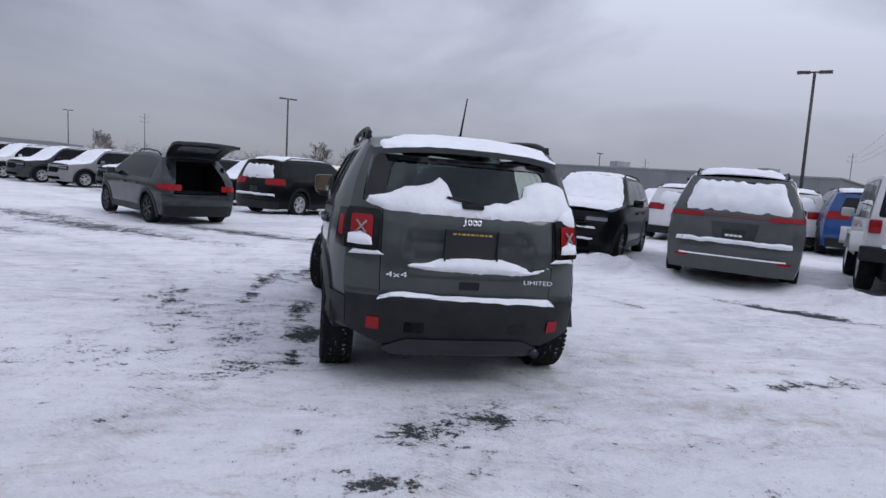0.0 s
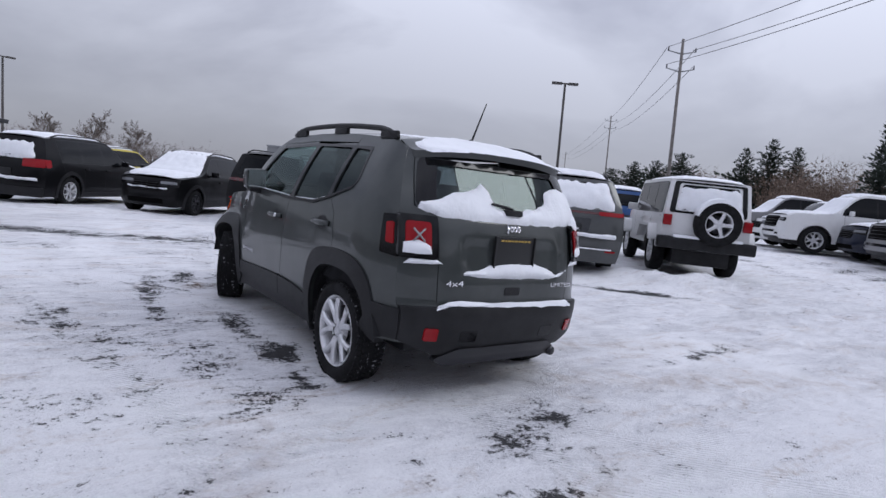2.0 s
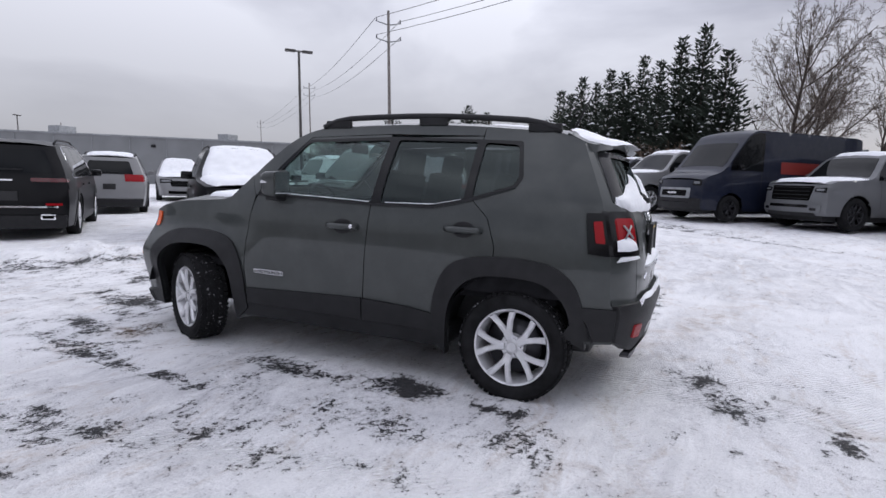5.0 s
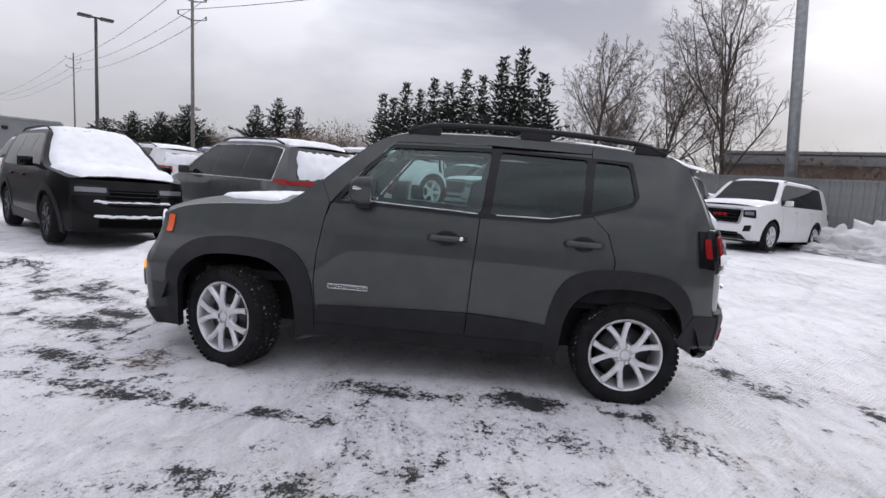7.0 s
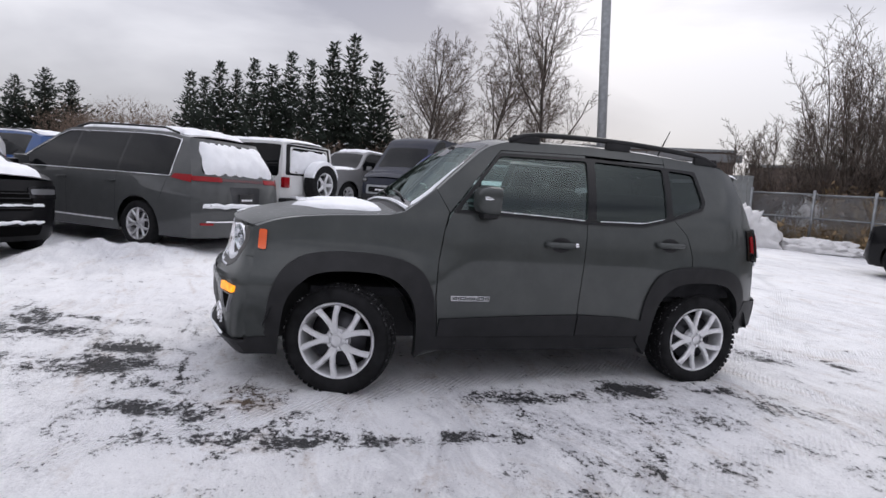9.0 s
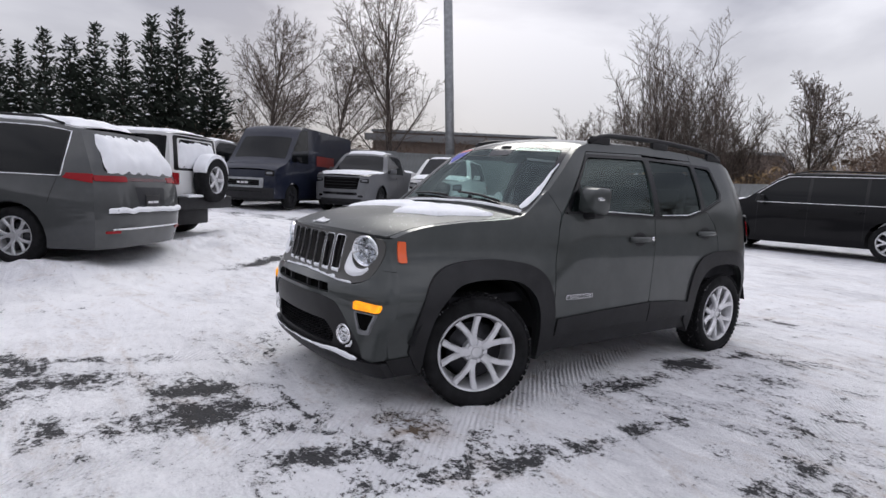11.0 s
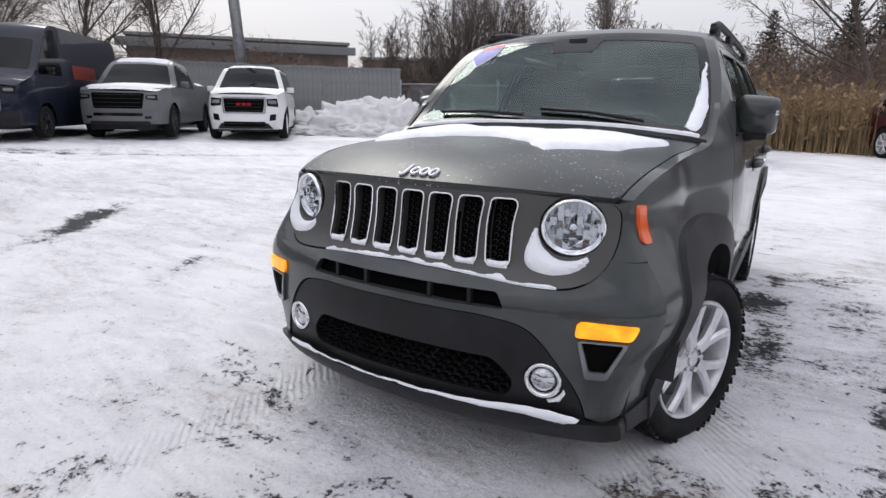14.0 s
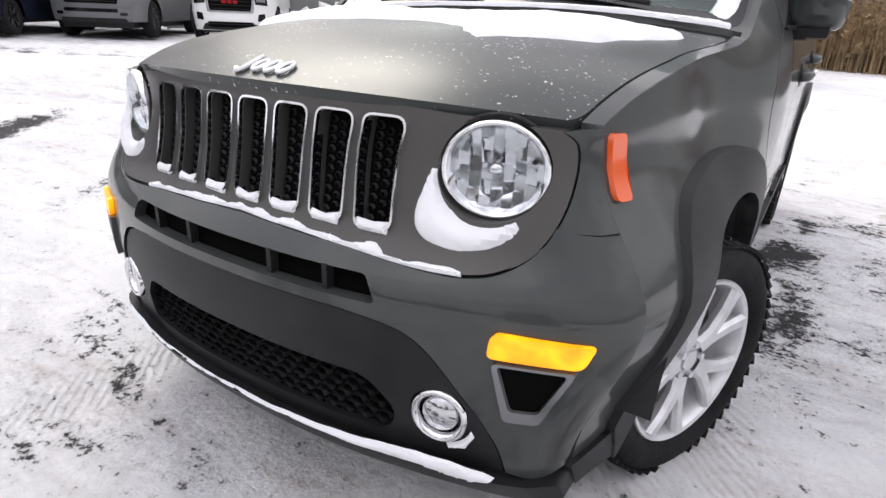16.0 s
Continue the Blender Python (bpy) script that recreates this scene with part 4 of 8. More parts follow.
        part("door_cladding", shell([(-0.266, 0.345), (-0.775, 0.345), (-0.79, 0.452), (-0.60, 0.478), (-0.27, 0.492)], S.side(s, 0.016), 0.05, flip=fs, rim=(-s * 0.016, 0, 0)), CLADDING, th)
        part("sill", shell([(0.80, 0.245), (-0.86, 0.245), (-0.86, 0.340), (0.80, 0.340)], S.side(s, 0.004), 0.06, flip=fs, rim=(-s * 0.08, 0, 0)), CLADDING, th)
        # handles
        for y, z in ((-0.105, 0.945), (-0.955, 0.975)):
            x = S.xs(y, z)
            bm = bmesh.new()
            tube(bm, [(s * (x + 0.004), y + 0.115, z), (s * (x + 0.030), y + 0.085, z), (s * (x + 0.034), y, z), (s * (x + 0.030), y - 0.085, z), (s * (x + 0.004), y - 0.115, z)], 0.017, n=8)
            h = part("door_handle", bm, PAINT_GREY, th)
            # Flat dark oval paints the scoop's shade; the door is not hollowed here.
            part("handle_recess", shell(arc(y, z, 0.075, 0.042, n=16), S.side(s, 0.002), 0.05, flip=fs), CLADDING, h, "flat dark oval, painted shade of the scoop behind the handle")
        bm = bmesh.new()
        x = S.xs(-0.19, 0.945)
        lathe(bm, [(s * (x + 0.036), 0.014), (s * (x + 0.054), 0.012), (s * (x + 0.054), 0.001)], 12, off=(0, -0.195, 0.950))
        part("door_lock", bm, CHROME, th)
        # mirror
        bm = bmesh.new()
        x = S.xs(0.42, 1.1)
        o = rounded([(-0.095, -0.085), (0.095, -0.085), (0.105, 0.07), (-0.085, 0.085)], 0.035)
        rings = []
        for d, k in ((-0.055, 0.93), (-0.04, 1.0), (0.03, 0.97), (0.065, 0.80), (0.085, 0.50)):
            rings.append([bm.verts.new((s * (x + 0.045 + px * k * 0.92), 0.435 + d, 1.178 + pz * k)) for px, pz in o])
        for ra, rb in zip(rings, rings[1:]):
            for k in range(len(o)):
                bm.faces.new((ra[k], ra[(k + 1) % len(o)], rb[(k + 1) % len(o)], rb[k]))
        bm.faces.new(rings[0])
        bm.faces.new(rings[-1])
        bmesh.ops.recalc_face_normals(bm, faces=bm.faces)
        mi = part("wing_mirror", bm, PAINT_GREY, th)
        bm = bmesh.new()
        box(bm, s * (x - 0.005), 0.43, 1.095, 0.10, 0.09, 0.06, 0.015)
        box(bm, s * (x + 0.03), 0.43, 1.090, 0.14, 0.10, 0.035, 0.012)
        part("mirror_base", bm, CLADDING, mi)
        bm = bmesh.new()
        box(bm, s * (x + 0.045), 0.378, 1.180, 0.150, 0.004, 0.135, 0.0)
        part("mirror_glass", bm, CHROME, mi)
        bm = bmesh.new()
        box(bm, s * (x + 0.110), 0.455, 1.185, 0.052, 0.075, 0.022, 0.006)
        part("repeater", bm, LENS, mi)
        # roof rail
        ys = [0.22 + (-1.46 - 0.22) * k / 16 for k in range(17)]
        bm = bmesh.new()
        tube(bm, [(s * (S.xs(y, ze(y)) - 0.005), y, ze(y) + (0.012, 0.045)[0 < k < 16] + (0.012 if 1 < k < 15 else 0)) for k, y in enumerate(ys)], 0.019, n=8)
        rl = part("roof_rail", bm, CLADDING, th)
        for y in (0.10, -0.62, -1.36):
            bm = bmesh.new()
            box(bm, s * (S.xs(y, ze(y)) - 0.005), y, ze(y) + 0.022, 0.030, 0.20, 0.05, 0.008)
            part("rail_foot", bm, CLADDING, rl)
        # side marker
        o = rounded([(1.742, 0.830), (1.788, 0.832), (1.782, 0.946), (1.738, 0.944)], 0.012)
        part("side_marker", shell(o, S.side(s, 0.010), 0.03, flip=fs, rim=(-s * 0.012, 0, 0)), AMBER, th, "orange side marker lens")
        # tail lamps
        yr = S.yrc
        o = [(yr(0.895) + 0.11, 0.90), (yr(0.895), 0.885), (yr(1.0), 1.0), (yr(1.10), 1.105), (yr(1.10) + 0.09, 1.10)]
        tl = part("tail_light", shell(o, S.side(s, 0.014), 0.04, flip=fs, rim=(-s * 0.03, 0, 0)), GLOSS_BLACK, th, "square tail light in a black housing")
        o = rounded([(yr(0.95) + 0.068, 0.955), (yr(0.95) + 0.018, 0.95), (yr(1.07) + 0.014, 1.065), (yr(1.07) + 0.060, 1.06)], 0.01)
        part("side_lens", shell(o, S.side(s, 0.020), 0.03, flip=fs, rim=(-s * 0.006, 0, 0)), RED_LENS, tl)
        k0, k1 = (s * W * 0.745, s * W * 1.0) if s > 0 else (s * W * 1.0, s * W * 0.745)
        part("housing", shell(quad(k0, 0.885, k1, 1.108, 0.025), lifted(S.rear, 0.024), 0.03, rim=(0, 0.04, 0)), GLOSS_BLACK, tl)
        k0, k1 = (s * W * 0.795, s * W * 0.955) if s > 0 else (s * W * 0.955, s * W * 0.795)
        part("rear_lens", shell(quad(k0, 0.920, k1, 1.074, 0.022), lifted(S.rear, 0.032), 0.02, rim=(0, 0.01, 0)), RED_LENS, tl)
        bm = bmesh.new()
        ca, cz = s * W * 0.875, 1.005
        fn = lifted(S.rear, 0.040)
        for dx in (-1, 1):
            tube(bm, [fn(ca - 0.032 * dx, cz - 0.032), fn(ca, cz), fn(ca + 0.032 * dx, cz + 0.032)], 0.0055, n=6)
        part("cross_mark", bm, STEEL, tl, "pale cross moulded in the lens")
        part("reflector", shell(quad(s * W * 0.785 - 0.045, 0.415, s * W * 0.785 + 0.045, 0.492, 0.012), lifted(S.rear, 0.030), 0.03, rim=(0, 0.012, 0)), RED_LENS, th, "red bumper reflector")
        # wheels
        wheel(th, s * 0.770, -AX, RZ, R, 0.215, 0.230, RIM, tread=True)
        wheel(th, s * 0.770, AX, RZ, R, 0.215, 0.230, RIM, steer=-23.0, tread=True)
        # amber indicator and vent
        def fx(x, z, d=0.0):
            a = x / S.xs(S.yfc(z), z) * W
            return lifted(lambda aa, zz: S.front(-aa, zz), d)(-a, z)
        fr = lambda d: lifted(lambda aa, zz: S.front(aa, zz), -d)
        sg = lambda poly: [(s * x, z) for x, z in poly] if s > 0 else [(s * x, z) for x, z in poly][::-1]
        bm = shell(rounded(sg([(0.645, 0.573), (0.812, 0.569), (0.820, 0.611), (0.645, 0.619)]), 0.014), fr(0.012), 0.03, flip=True, rim=(0, -0.02, 0))
        part("indicator", bm, AMBER_LIT, th, "amber indicator, lit")
        v = sg([(0.655, 0.564), (0.806, 0.561), (0.778, 0.443), (0.705, 0.443)])
        vin = sg([(0.667, 0.559), (0.794, 0.556), (0.768, 0.468), (0.711, 0.468)])
        part("vent_frame", shell(rounded(v, 0.012), fr(0.012), 0.03, flip=True, holes=[rounded(vin, 0.01)], rim=(0, -0.02, 0)), LENS_DIM, th)
        # The vent is no hole: a near-black sheet paints its inner shade.
        part("vent", shell(rounded(vin, 0.01), fr(0.004), 0.03, flip=True), DEPTH_SHADE, th)
    # bonnet, roof
    e = 0.945 * W
    hood = rounded([(-e, 0.97)] + [(e * (-1 + 2 * k / 10), 0.97 + 0.05 * (1 - (1 - k / 5) ** 2)) for k in range(1, 10)] + [(e, 0.97), (e, 1.795), (-e, 1.795)], 0.03)

    def hood_fn(a, y):
        p = S.top(a, y)
        s = a / W
        rise = 0.012 * math.exp(-((abs(s) - 0.45) / 0.20) ** 2)
        nose = min(1.0, max(0.0, (y - 1.42) / 0.375))
        reach = (1 - abs(s) ** 2.6) * 0.160
        push = reach * nose ** 2
        z = p.z
        if y > 1.42:
            w = (0.375 * nose + push) / (0.375 + reach)
            z0, z1 = S.top(a, 1.42).z, S.top(a, 1.795).z - 0.024 * (1 - s * s)
            z = z0 + (z1 - z0) * (0.42 * w + 0.58 * w ** 3)
        return Vector((p.x, y + push, z + rise * (1 - nose) ** 2 * (1 + 2 * nose)))
    part("bonnet", shell(hood, hood_fn, 0.03, rim=(0, -0.012, -0.03)), PAINT_FROSTED, th)
    for s in (-1, 1):
        o = [(s * W * 0.953, 0.95), (s * W, 0.95), (s * W, 1.795), (s * W * 0.953, 1.795)]
        part("fender_top", shell(o if s > 0 else o[::-1], hood_fn, 0.045, rim=(0, 0, -0.03)), PAINT_GREY, th)
    part("cowl", shell([(-0.985 * W, 0.90), (0.985 * W, 0.90), (0.985 * W, 1.03), (-0.985 * W, 1.03)], lifted(S.top, -0.015), 0.06), CLADDING, th)
    roof = [(-W * 0.985, -1.60), (W * 0.985, -1.60), (W * 0.985, 0.30), (-W * 0.985, 0.30)]
    part("roof", shell(roof, S.top, 0.07, rim=(0, 0, -0.03)), PAINT_GREY, th)
    frame = [(-W * 0.99, 0.29), (W * 0.99, 0.29), (W * 0.99, 0.925), (-W * 0.99, 0.925)]
    ws = rounded([(-W * 0.90, 0.37), (W * 0.90, 0.37), (W * 0.935, 0.900), (-W * 0.935, 0.900)], 0.05)
    part("windshield_frame", shell(frame, S.top, 0.05, holes=[ws], rim=(0, 0, -0.03)), PAINT_GREY, th)
    part("windshield_border", shell(rounded([(-W * 0.925, 0.352), (W * 0.925, 0.352), (W * 0.955, 0.912), (-W * 0.955, 0.912)], 0.04), lifted(S.top, 0.002), 0.05,
                                    holes=[rounded([(-W * 0.86, 0.43), (-0.17, 0.43), (-0.15, 0.51), (0.15, 0.51), (0.17, 0.43), (W * 0.86, 0.43), (W * 0.90, 0.872), (-W * 0.90, 0.872)], 0.03)]), GLOSS_BLACK, th)
    wsp = part("windshield", shell(ws, lifted(S.top, 0.001), 0.06), GLASS, th)
    wsp.visible_shadow = False
    # tailgate and rear
    rg = rounded([(-W * 0.78, 1.165), (W * 0.78, 1.165), (W * 0.76, 1.245), (W * 0.80, 1.425), (-W * 0.80, 1.425), (-W * 0.76, 1.245)], 0.035)
    gate = rounded([(-W * 0.715, 0.605), (W * 0.715, 0.605), (W * 0.730, 0.90), (W * 0.735, 1.115), (W * 0.90, 1.16), (W * 0.93, 1.44), (-W * 0.93, 1.44), (-W * 0.90, 1.16), (-W * 0.735, 1.115), (-W * 0.730, 0.90)], 0.02)
    recess = rounded([(-0.44, 0.765), (0.44, 0.765), (0.46, 0.985), (0.40, 1.018), (-0.40, 1.018), (-0.46, 0.985)], 0.03)

    def gate_fn(a, z):
        p = S.rear(a, z)
        d = 0.0
        if inside(recess, a, z):
            d = 0.02 * min(1.0, (1.02 - z) / 0.05)
            d *= min(1.0, (z - 0.74) / 0.10)
        return p + Vector((0, d, 0))
    part("tailgate", shell(gate, gate_fn, 0.04, holes=[rg], rim=(0, 0.03, 0)), PAINT_GREY, th)
    rw = part("rear_window", shell(rg, lifted(S.rear, -0.006), 0.06), GLASS_DARK, th)
    rw.visible_shadow = False
    part("glass_border", shell(rounded([(-W * 0.90, 1.155), (W * 0.90, 1.155), (W * 0.91, 1.435), (-W * 0.91, 1.435)], 0.05), lifted(S.rear, 0.003), 0.05,
                               holes=[rounded([(-W * 0.74, 1.185), (W * 0.74, 1.185), (W * 0.74, 1.405), (-W * 0.74, 1.405)], 0.04)]), GLOSS_BLACK, th)
    for s in (-1, 1):
        o = [(W * 0.722, 0.605), (W * 1.0, 0.605), (W * 1.0, 1.475), (W * 0.94, 1.475), (W * 0.938, 1.442), (W * 0.91, 1.16), (W * 0.742, 1.112), (W * 0.737, 0.90)]
        o = o if s > 0 else [(-a, z) for a, z in o][::-1]
        part("rear_corner", shell(o, S.rear, 0.045), PAINT_GREY, th)
    sp = [(-W * 0.985, -1.66), (W * 0.985, -1.66), (W * 0.99, -1.50), (-W * 0.99, -1.50)]

    def spoiler_fn(a, y):
        s = a / W
        back = max(0, (-1.50 - y) / 0.16)
        p = S.top(a, max(y, -1.60))
        return Vector((p.x * (1 - 0.01 * back), y - 0.085 * back * (1 - abs(s) ** 4), p.z + 0.010 - 0.022 * back))
    part("roof_spoiler", shell(sp, spoiler_fn, 0.05, rim=(0, 0.015, -0.045)), PAINT_GREY, th)
    # rear bumper
    part("rear_bumper", shell(rounded([(-W, 0.40), (-W * 0.72, 0.32), (W * 0.72, 0.32), (W, 0.40), (W, 0.598), (-W, 0.598)], 0.01), lifted(S.rear, 0.020), 0.05, rim=(0, 0.06, 0)), CLADDING, th)
    for s in (-1, 1):
        o = [(-1.56, 0.40), (S.yrc(0.40), 0.40), (S.yrc(0.46), 0.46), (S.yrc(0.585), 0.585), (-1.68, 0.595)]
        part("bumper_side", shell(o, S.side(s, 0.018), 0.05, flip=s < 0, rim=(-s * 0.03, 0, 0)), CLADDING, th)
    part("bumper_valance", shell(rounded([(-W * 0.62, 0.235), (W * 0.62, 0.235), (W * 0.70, 0.30), (W * 0.52, 0.365), (-W * 0.52, 0.365), (-W * 0.70, 0.30)], 0.03), lifted(S.rear, 0.030), 0.05, rim=(0, 0.05, 0)), RIM_DARK, th, "dark grey lower valance")
    for s in (-1, 1):
        part("bumper_pocket", shell(quad(s * 0.40 - 0.075, 0.40, s * 0.40 + 0.075, 0.47, 0.015), lifted(S.rear, 0.022), 0.04), GLOSS_BLACK, th)
    bm = bmesh.new()
    tube(bm, [(0.50, -1.60, 0.255), (0.50, -1.93, 0.255)], 0.032, n=14)
    part("exhaust_pipe", bm, RIM_DARK, th)
    # plate, badges, handle on the tailgate
    yp = S.rear(0, 0.94).y
    bm = bmesh.new()
    box(bm, 0, yp + 0.004, 0.945, 0.325, 0.014, 0.175, 0.004)
    pl = part("plate_holder", bm, BACKING, th, "black dealer plate with gold writing")
    bm = bmesh.new()
    for k in range(9):
        wv = (0.022, 0.014, 0.024, 0.016)[k % 4]
        box(bm, -0.115 + k * 0.0285, yp - 0.006, 1.010, wv, 0.003, 0.010)
    part("plate_writing", bm, GOLD, pl)
    for s in (-1, 1):
        bm = bmesh.new()
        box(bm, s * 0.168, yp - 0.004, 0.935, 0.010, 0.02, 0.20, 0.002)
        part("plate_bracket", bm, BACKING, pl)
    part("badge", emblem(lambda u, v: lifted(S.rear, 0.006)(u + 0.012, 1.074 + v), 0.042, 0.0055), CHROME, th, "small chrome badge")
    y4 = S.rear(-0.46, 0.755).y
    letters("lettering", "4x4", 0.060, CHROME, th, pose(-0.46, y4 - 0.006, 0.752, 90, 0, 0) @ Matrix.Diagonal((1.5, 0.8, 1, 1)), label="chrome lettering")
    letters("lettering", "LIMITED", 0.048, CHROME, th, pose(0.455, S.rear(0.46, 0.735).y - 0.006, 0.735, 90, 0, 0) @ Matrix.Diagonal((1.15, 0.8, 1, 1)), label="chrome lettering")
    part("tailgate_handle", shell(quad(-0.075, 0.675, 0.075, 0.725, 0.012), lambda a, z: S.rear(a, z) + Vector((0, -0.004, 0)), 0.03), GLOSS_BLACK, th)
    for s in (-1, 1):
        bm = bmesh.new()
        fn = lifted(S.side(s), 0.006 * s)
        o = quad(0.375, 0.574, 0.630, 0.602, 0.006)
        rail_ = o + o[:1]
        tube(bm, [fn(y, z) for y, z in rail_], 0.0022, n=5)
        for k in range(8):
            y = 0.612 - 0.0305 * k
            for dy, h0, h1 in ((-0.008, -0.008, 0.008), (0.008, -0.008, 0.008)):
                tube(bm, [fn(y + dy, 0.588 + h0), fn(y + dy, 0.588 + h1)], 0.0020, n=5)
            for zz in ((0.008,), (0.008, -0.008), (0.0,), (-0.008, 0.008))[k % 4]:
                tube(bm, [fn(y - 0.008, 0.588 + zz), fn(y + 0.008, 0.588 + zz)], 0.0020, n=5)
        part("door_badge", bm, CHROME, th, "thin bright badge on the door")
    # aerial and rear wiper
    bm = bmesh.new()
    zr = S.top(0, -1.40).z
    lathe(bm, [(zr - 0.005, 0.030), (zr + 0.012, 0.024), (zr + 0.03, 0.010), (zr + 0.03, 0.001)], 14, axis="z", off=(0, -1.40, 0))
    tube(bm, [(0, -1.40, zr + 0.01), (0, -1.52, zr + 0.27)], 0.008, 0.004, 6)
    part("aerial", bm, CLADDING, th)
    bm = bmesh.new()
    fn = lifted(S.rear, 0.03)
    tube(bm, [fn(0.0, 1.175), fn(-0.06, 1.185), fn(-0.20, 1.20)], 0.012, 0.008, 6)
    box(bm, 0, S.rear(0, 1.17).y - 0.03, 1.170, 0.14, 0.05, 0.035, 0.012)
    part("rear_wiper", bm, CLADDING, th)
    # front: painted face with seven slots, lamps, openings
    sx = lambda x, z: x / S.xs(S.yfc(z), z) * W
    fr = lambda d: lifted(S.front, -d)

    def at_front(poly):
        return [(sx(x, z), z) for x, z in poly]
    slots = [at_front(rounded([(k * 0.1080 - 0.036, 0.746), (k * 0.1080 + 0.036, 0.746), (k * 0.1080 + 0.041, 0.947), (k * 0.1080 - 0.041, 0.947)], 0.020, 4)) for k in range(-3, 4)]
    bezels = [at_front(arc(s * 0.530, 0.877, 0.096, 0.090, n=28)) for s in (-1, 1)]
    edge_r = [(0.30, 0.716), (0.42, 0.706), (0.52, 0.703), (0.585, 0.718), (0.632, 0.757), (0.655, 0.815), (0.659, 0.880), (0.652, 0.930), (0.628, 0.950)]
    rim_r = curve(edge_r, 4)
    brow = [(x, 0.950 + 0.028 * (1 - (abs(x) / 0.63) ** 2.2)) for x in (0.5, 0.35, 0.18, 0.0, -0.18, -0.35, -0.5)]
    face = at_front([(0.0, 0.726)] + rim_r + brow + [(-x, z) for x, z in rim_r[::-1]])
    # painted corner between the mask and the fender, and a dark joint round the mask
    for s in (-1, 1):
        o = [(sx(x + 0.004, z), z) for x, z in rim_r[12:]] + [(W, 0.956)] + [(W, 0.786), (sx(0.664, 0.787), 0.787)]
        o = o if s > 0 else [(-a, z) for a, z in o][::-1]
        part("fender_nose", shell(o, S.front, 0.018, flip=True, rim=(0, -0.03, 0)), PAINT_GREY, th)
    part("grille_panel", shell(face, S.front, 0.035, holes=slots + bezels, flip=True, rim=(0, -0.035, 0)), SATIN, th, "satin grey grille mask")
    # Sheet behind the slots, coloured near-black for the shade of the grille's depth.
    gr = part("grille_mesh", shell(at_front(quad(-0.40, 0.728, 0.40, 0.960)), fr(-0.030), 0.05, flip=True), DEPTH_SHADE, th, "black honeycomb grille insert on a sheet coloured as shaded depth")
    bm = bmesh.new()
    for k in range(-3, 4):
        for i in range(10):
            for j in (-1, 0, 1):
                z = 0.751 + i * 0.019 + (0.0095 if j else 0)
                x = k * 0.1080 + j * 0.022
                p = fr(-0.024)(sx(x, z), z)
                c = [bm.verts.new(p + Vector((0.010 * math.cos(q), 0, 0.009 * math.sin(q)))) for q in (math.pi / 3 * t for t in range(6))]
                c2 = [bm.verts.new(v.co + Vector(((p.x - v.co.x) * 0.35, 0.006, (p.z - v.co.z) * 0.35))) for v in c]
                for t in range(6):
                    bm.faces.new((c[t], c[(t + 1) % 6], c2[(t + 1) % 6], c2[t]))
    tagged(part("honeycomb", bm, CLADDING, gr, smooth=0), kind="stuff")
    for k in range(-3, 4):
        o = at_front(rounded([(k * 0.1080 - 0.041, 0.741), (k * 0.1080 + 0.041, 0.741), (k * 0.1080 + 0.046, 0.952), (k * 0.1080 - 0.046, 0.952)], 0.024, 4))
        i_ = at_front(rounded([(k * 0.1080 - 0.0365, 0.7455), (k * 0.1080 + 0.0365, 0.7455), (k * 0.1080 + 0.0415, 0.9475), (k * 0.1080 - 0.0415, 0.9475)], 0.020, 4))
        part("slot_ring", shell(o, fr(0.009), 0.03, holes=[i_], flip=True, rim=(0, -0.025, 0)), CHROME, th)
    for s in (-1, 1):
        c = S.front(sx(s * 0.530, 0.877), 0.877)
        ax = pose(c.x, c.y - 0.014, c.z, -4, 0, -s * 20) @ Matrix.Diagonal((0.98, 0.98, 0.90, 1))
        bm = bmesh.new()
        lathe(bm, [(-0.05, 0.030), (-0.045, 0.060), (-0.02, 0.085), (0.012, 0.098), (0.020, 0.096), (0.020, 0.090), (-0.01, 0.080), (-0.03, 0.045), (-0.035, 0.001)], 32, axis="y")
        for f in list(bm.faces):
            if len(f.verts) > 6:
                bm.faces.remove(f)
        hl = part("headlight", bm, CHROME, th, "round chrome headlight with a clear lens")
        hl.matrix_local = ax
        bm = bmesh.new()
        rnd = random.Random(4)
        for ci in range(-4, 5):
            for cj in range(-3, 4):
                cx, cz = ci * 0.0205, cj * 0.030 + (0.015 if ci % 2 else 0.0)
                if math.hypot(cx, cz) > 0.082:
                    continue
                tx, tz = rnd.uniform(-0.55, 0.55), rnd.uniform(-0.35, 0.35)
                cell = []
                for dx, dz in ((-1, -1), (1, -1), (1, 1), (-1, 1)):
                    cell.append(bm.verts.new((cx + dx * 0.0100, -0.030 + 5.0 * (cx * cx + cz * cz) + tx * dx * 0.010 + tz * dz * 0.0145, cz + dz * 0.0146)))
                bm.faces.new(cell)
        part("reflector_facets", bm, LENS, hl, smooth=0)
        bm = bmesh.new()
        lathe(bm, [(-0.030, 0.012), (0.004, 0.014), (0.010, 0.011), (0.012, 0.001)], 16, axis="y")
        part("bulb_cap", bm, CHROME, hl)
        bm = bmesh.new()
        lathe(bm, [(0.014, 0.090), (0.026, 0.075), (0.034, 0.045), (0.037, 0.001)], 28, axis="y")
        for f in list(bm.faces):
            if len(f.verts) > 6:
                bm.faces.remove(f)
        ln = part("lens", bm, LAMP_GLASS, hl)
        ln.visible_shadow = False
        bm = bmesh.new()
        lathe(bm, [(-0.05, 0.108), (-0.010, 0.106), (-0.008, 0.101), (-0.016, 0.0985), (-0.05, 0.0985)], 32, axis="y", close=True)
        part("bezel", bm, CLADDING, hl)
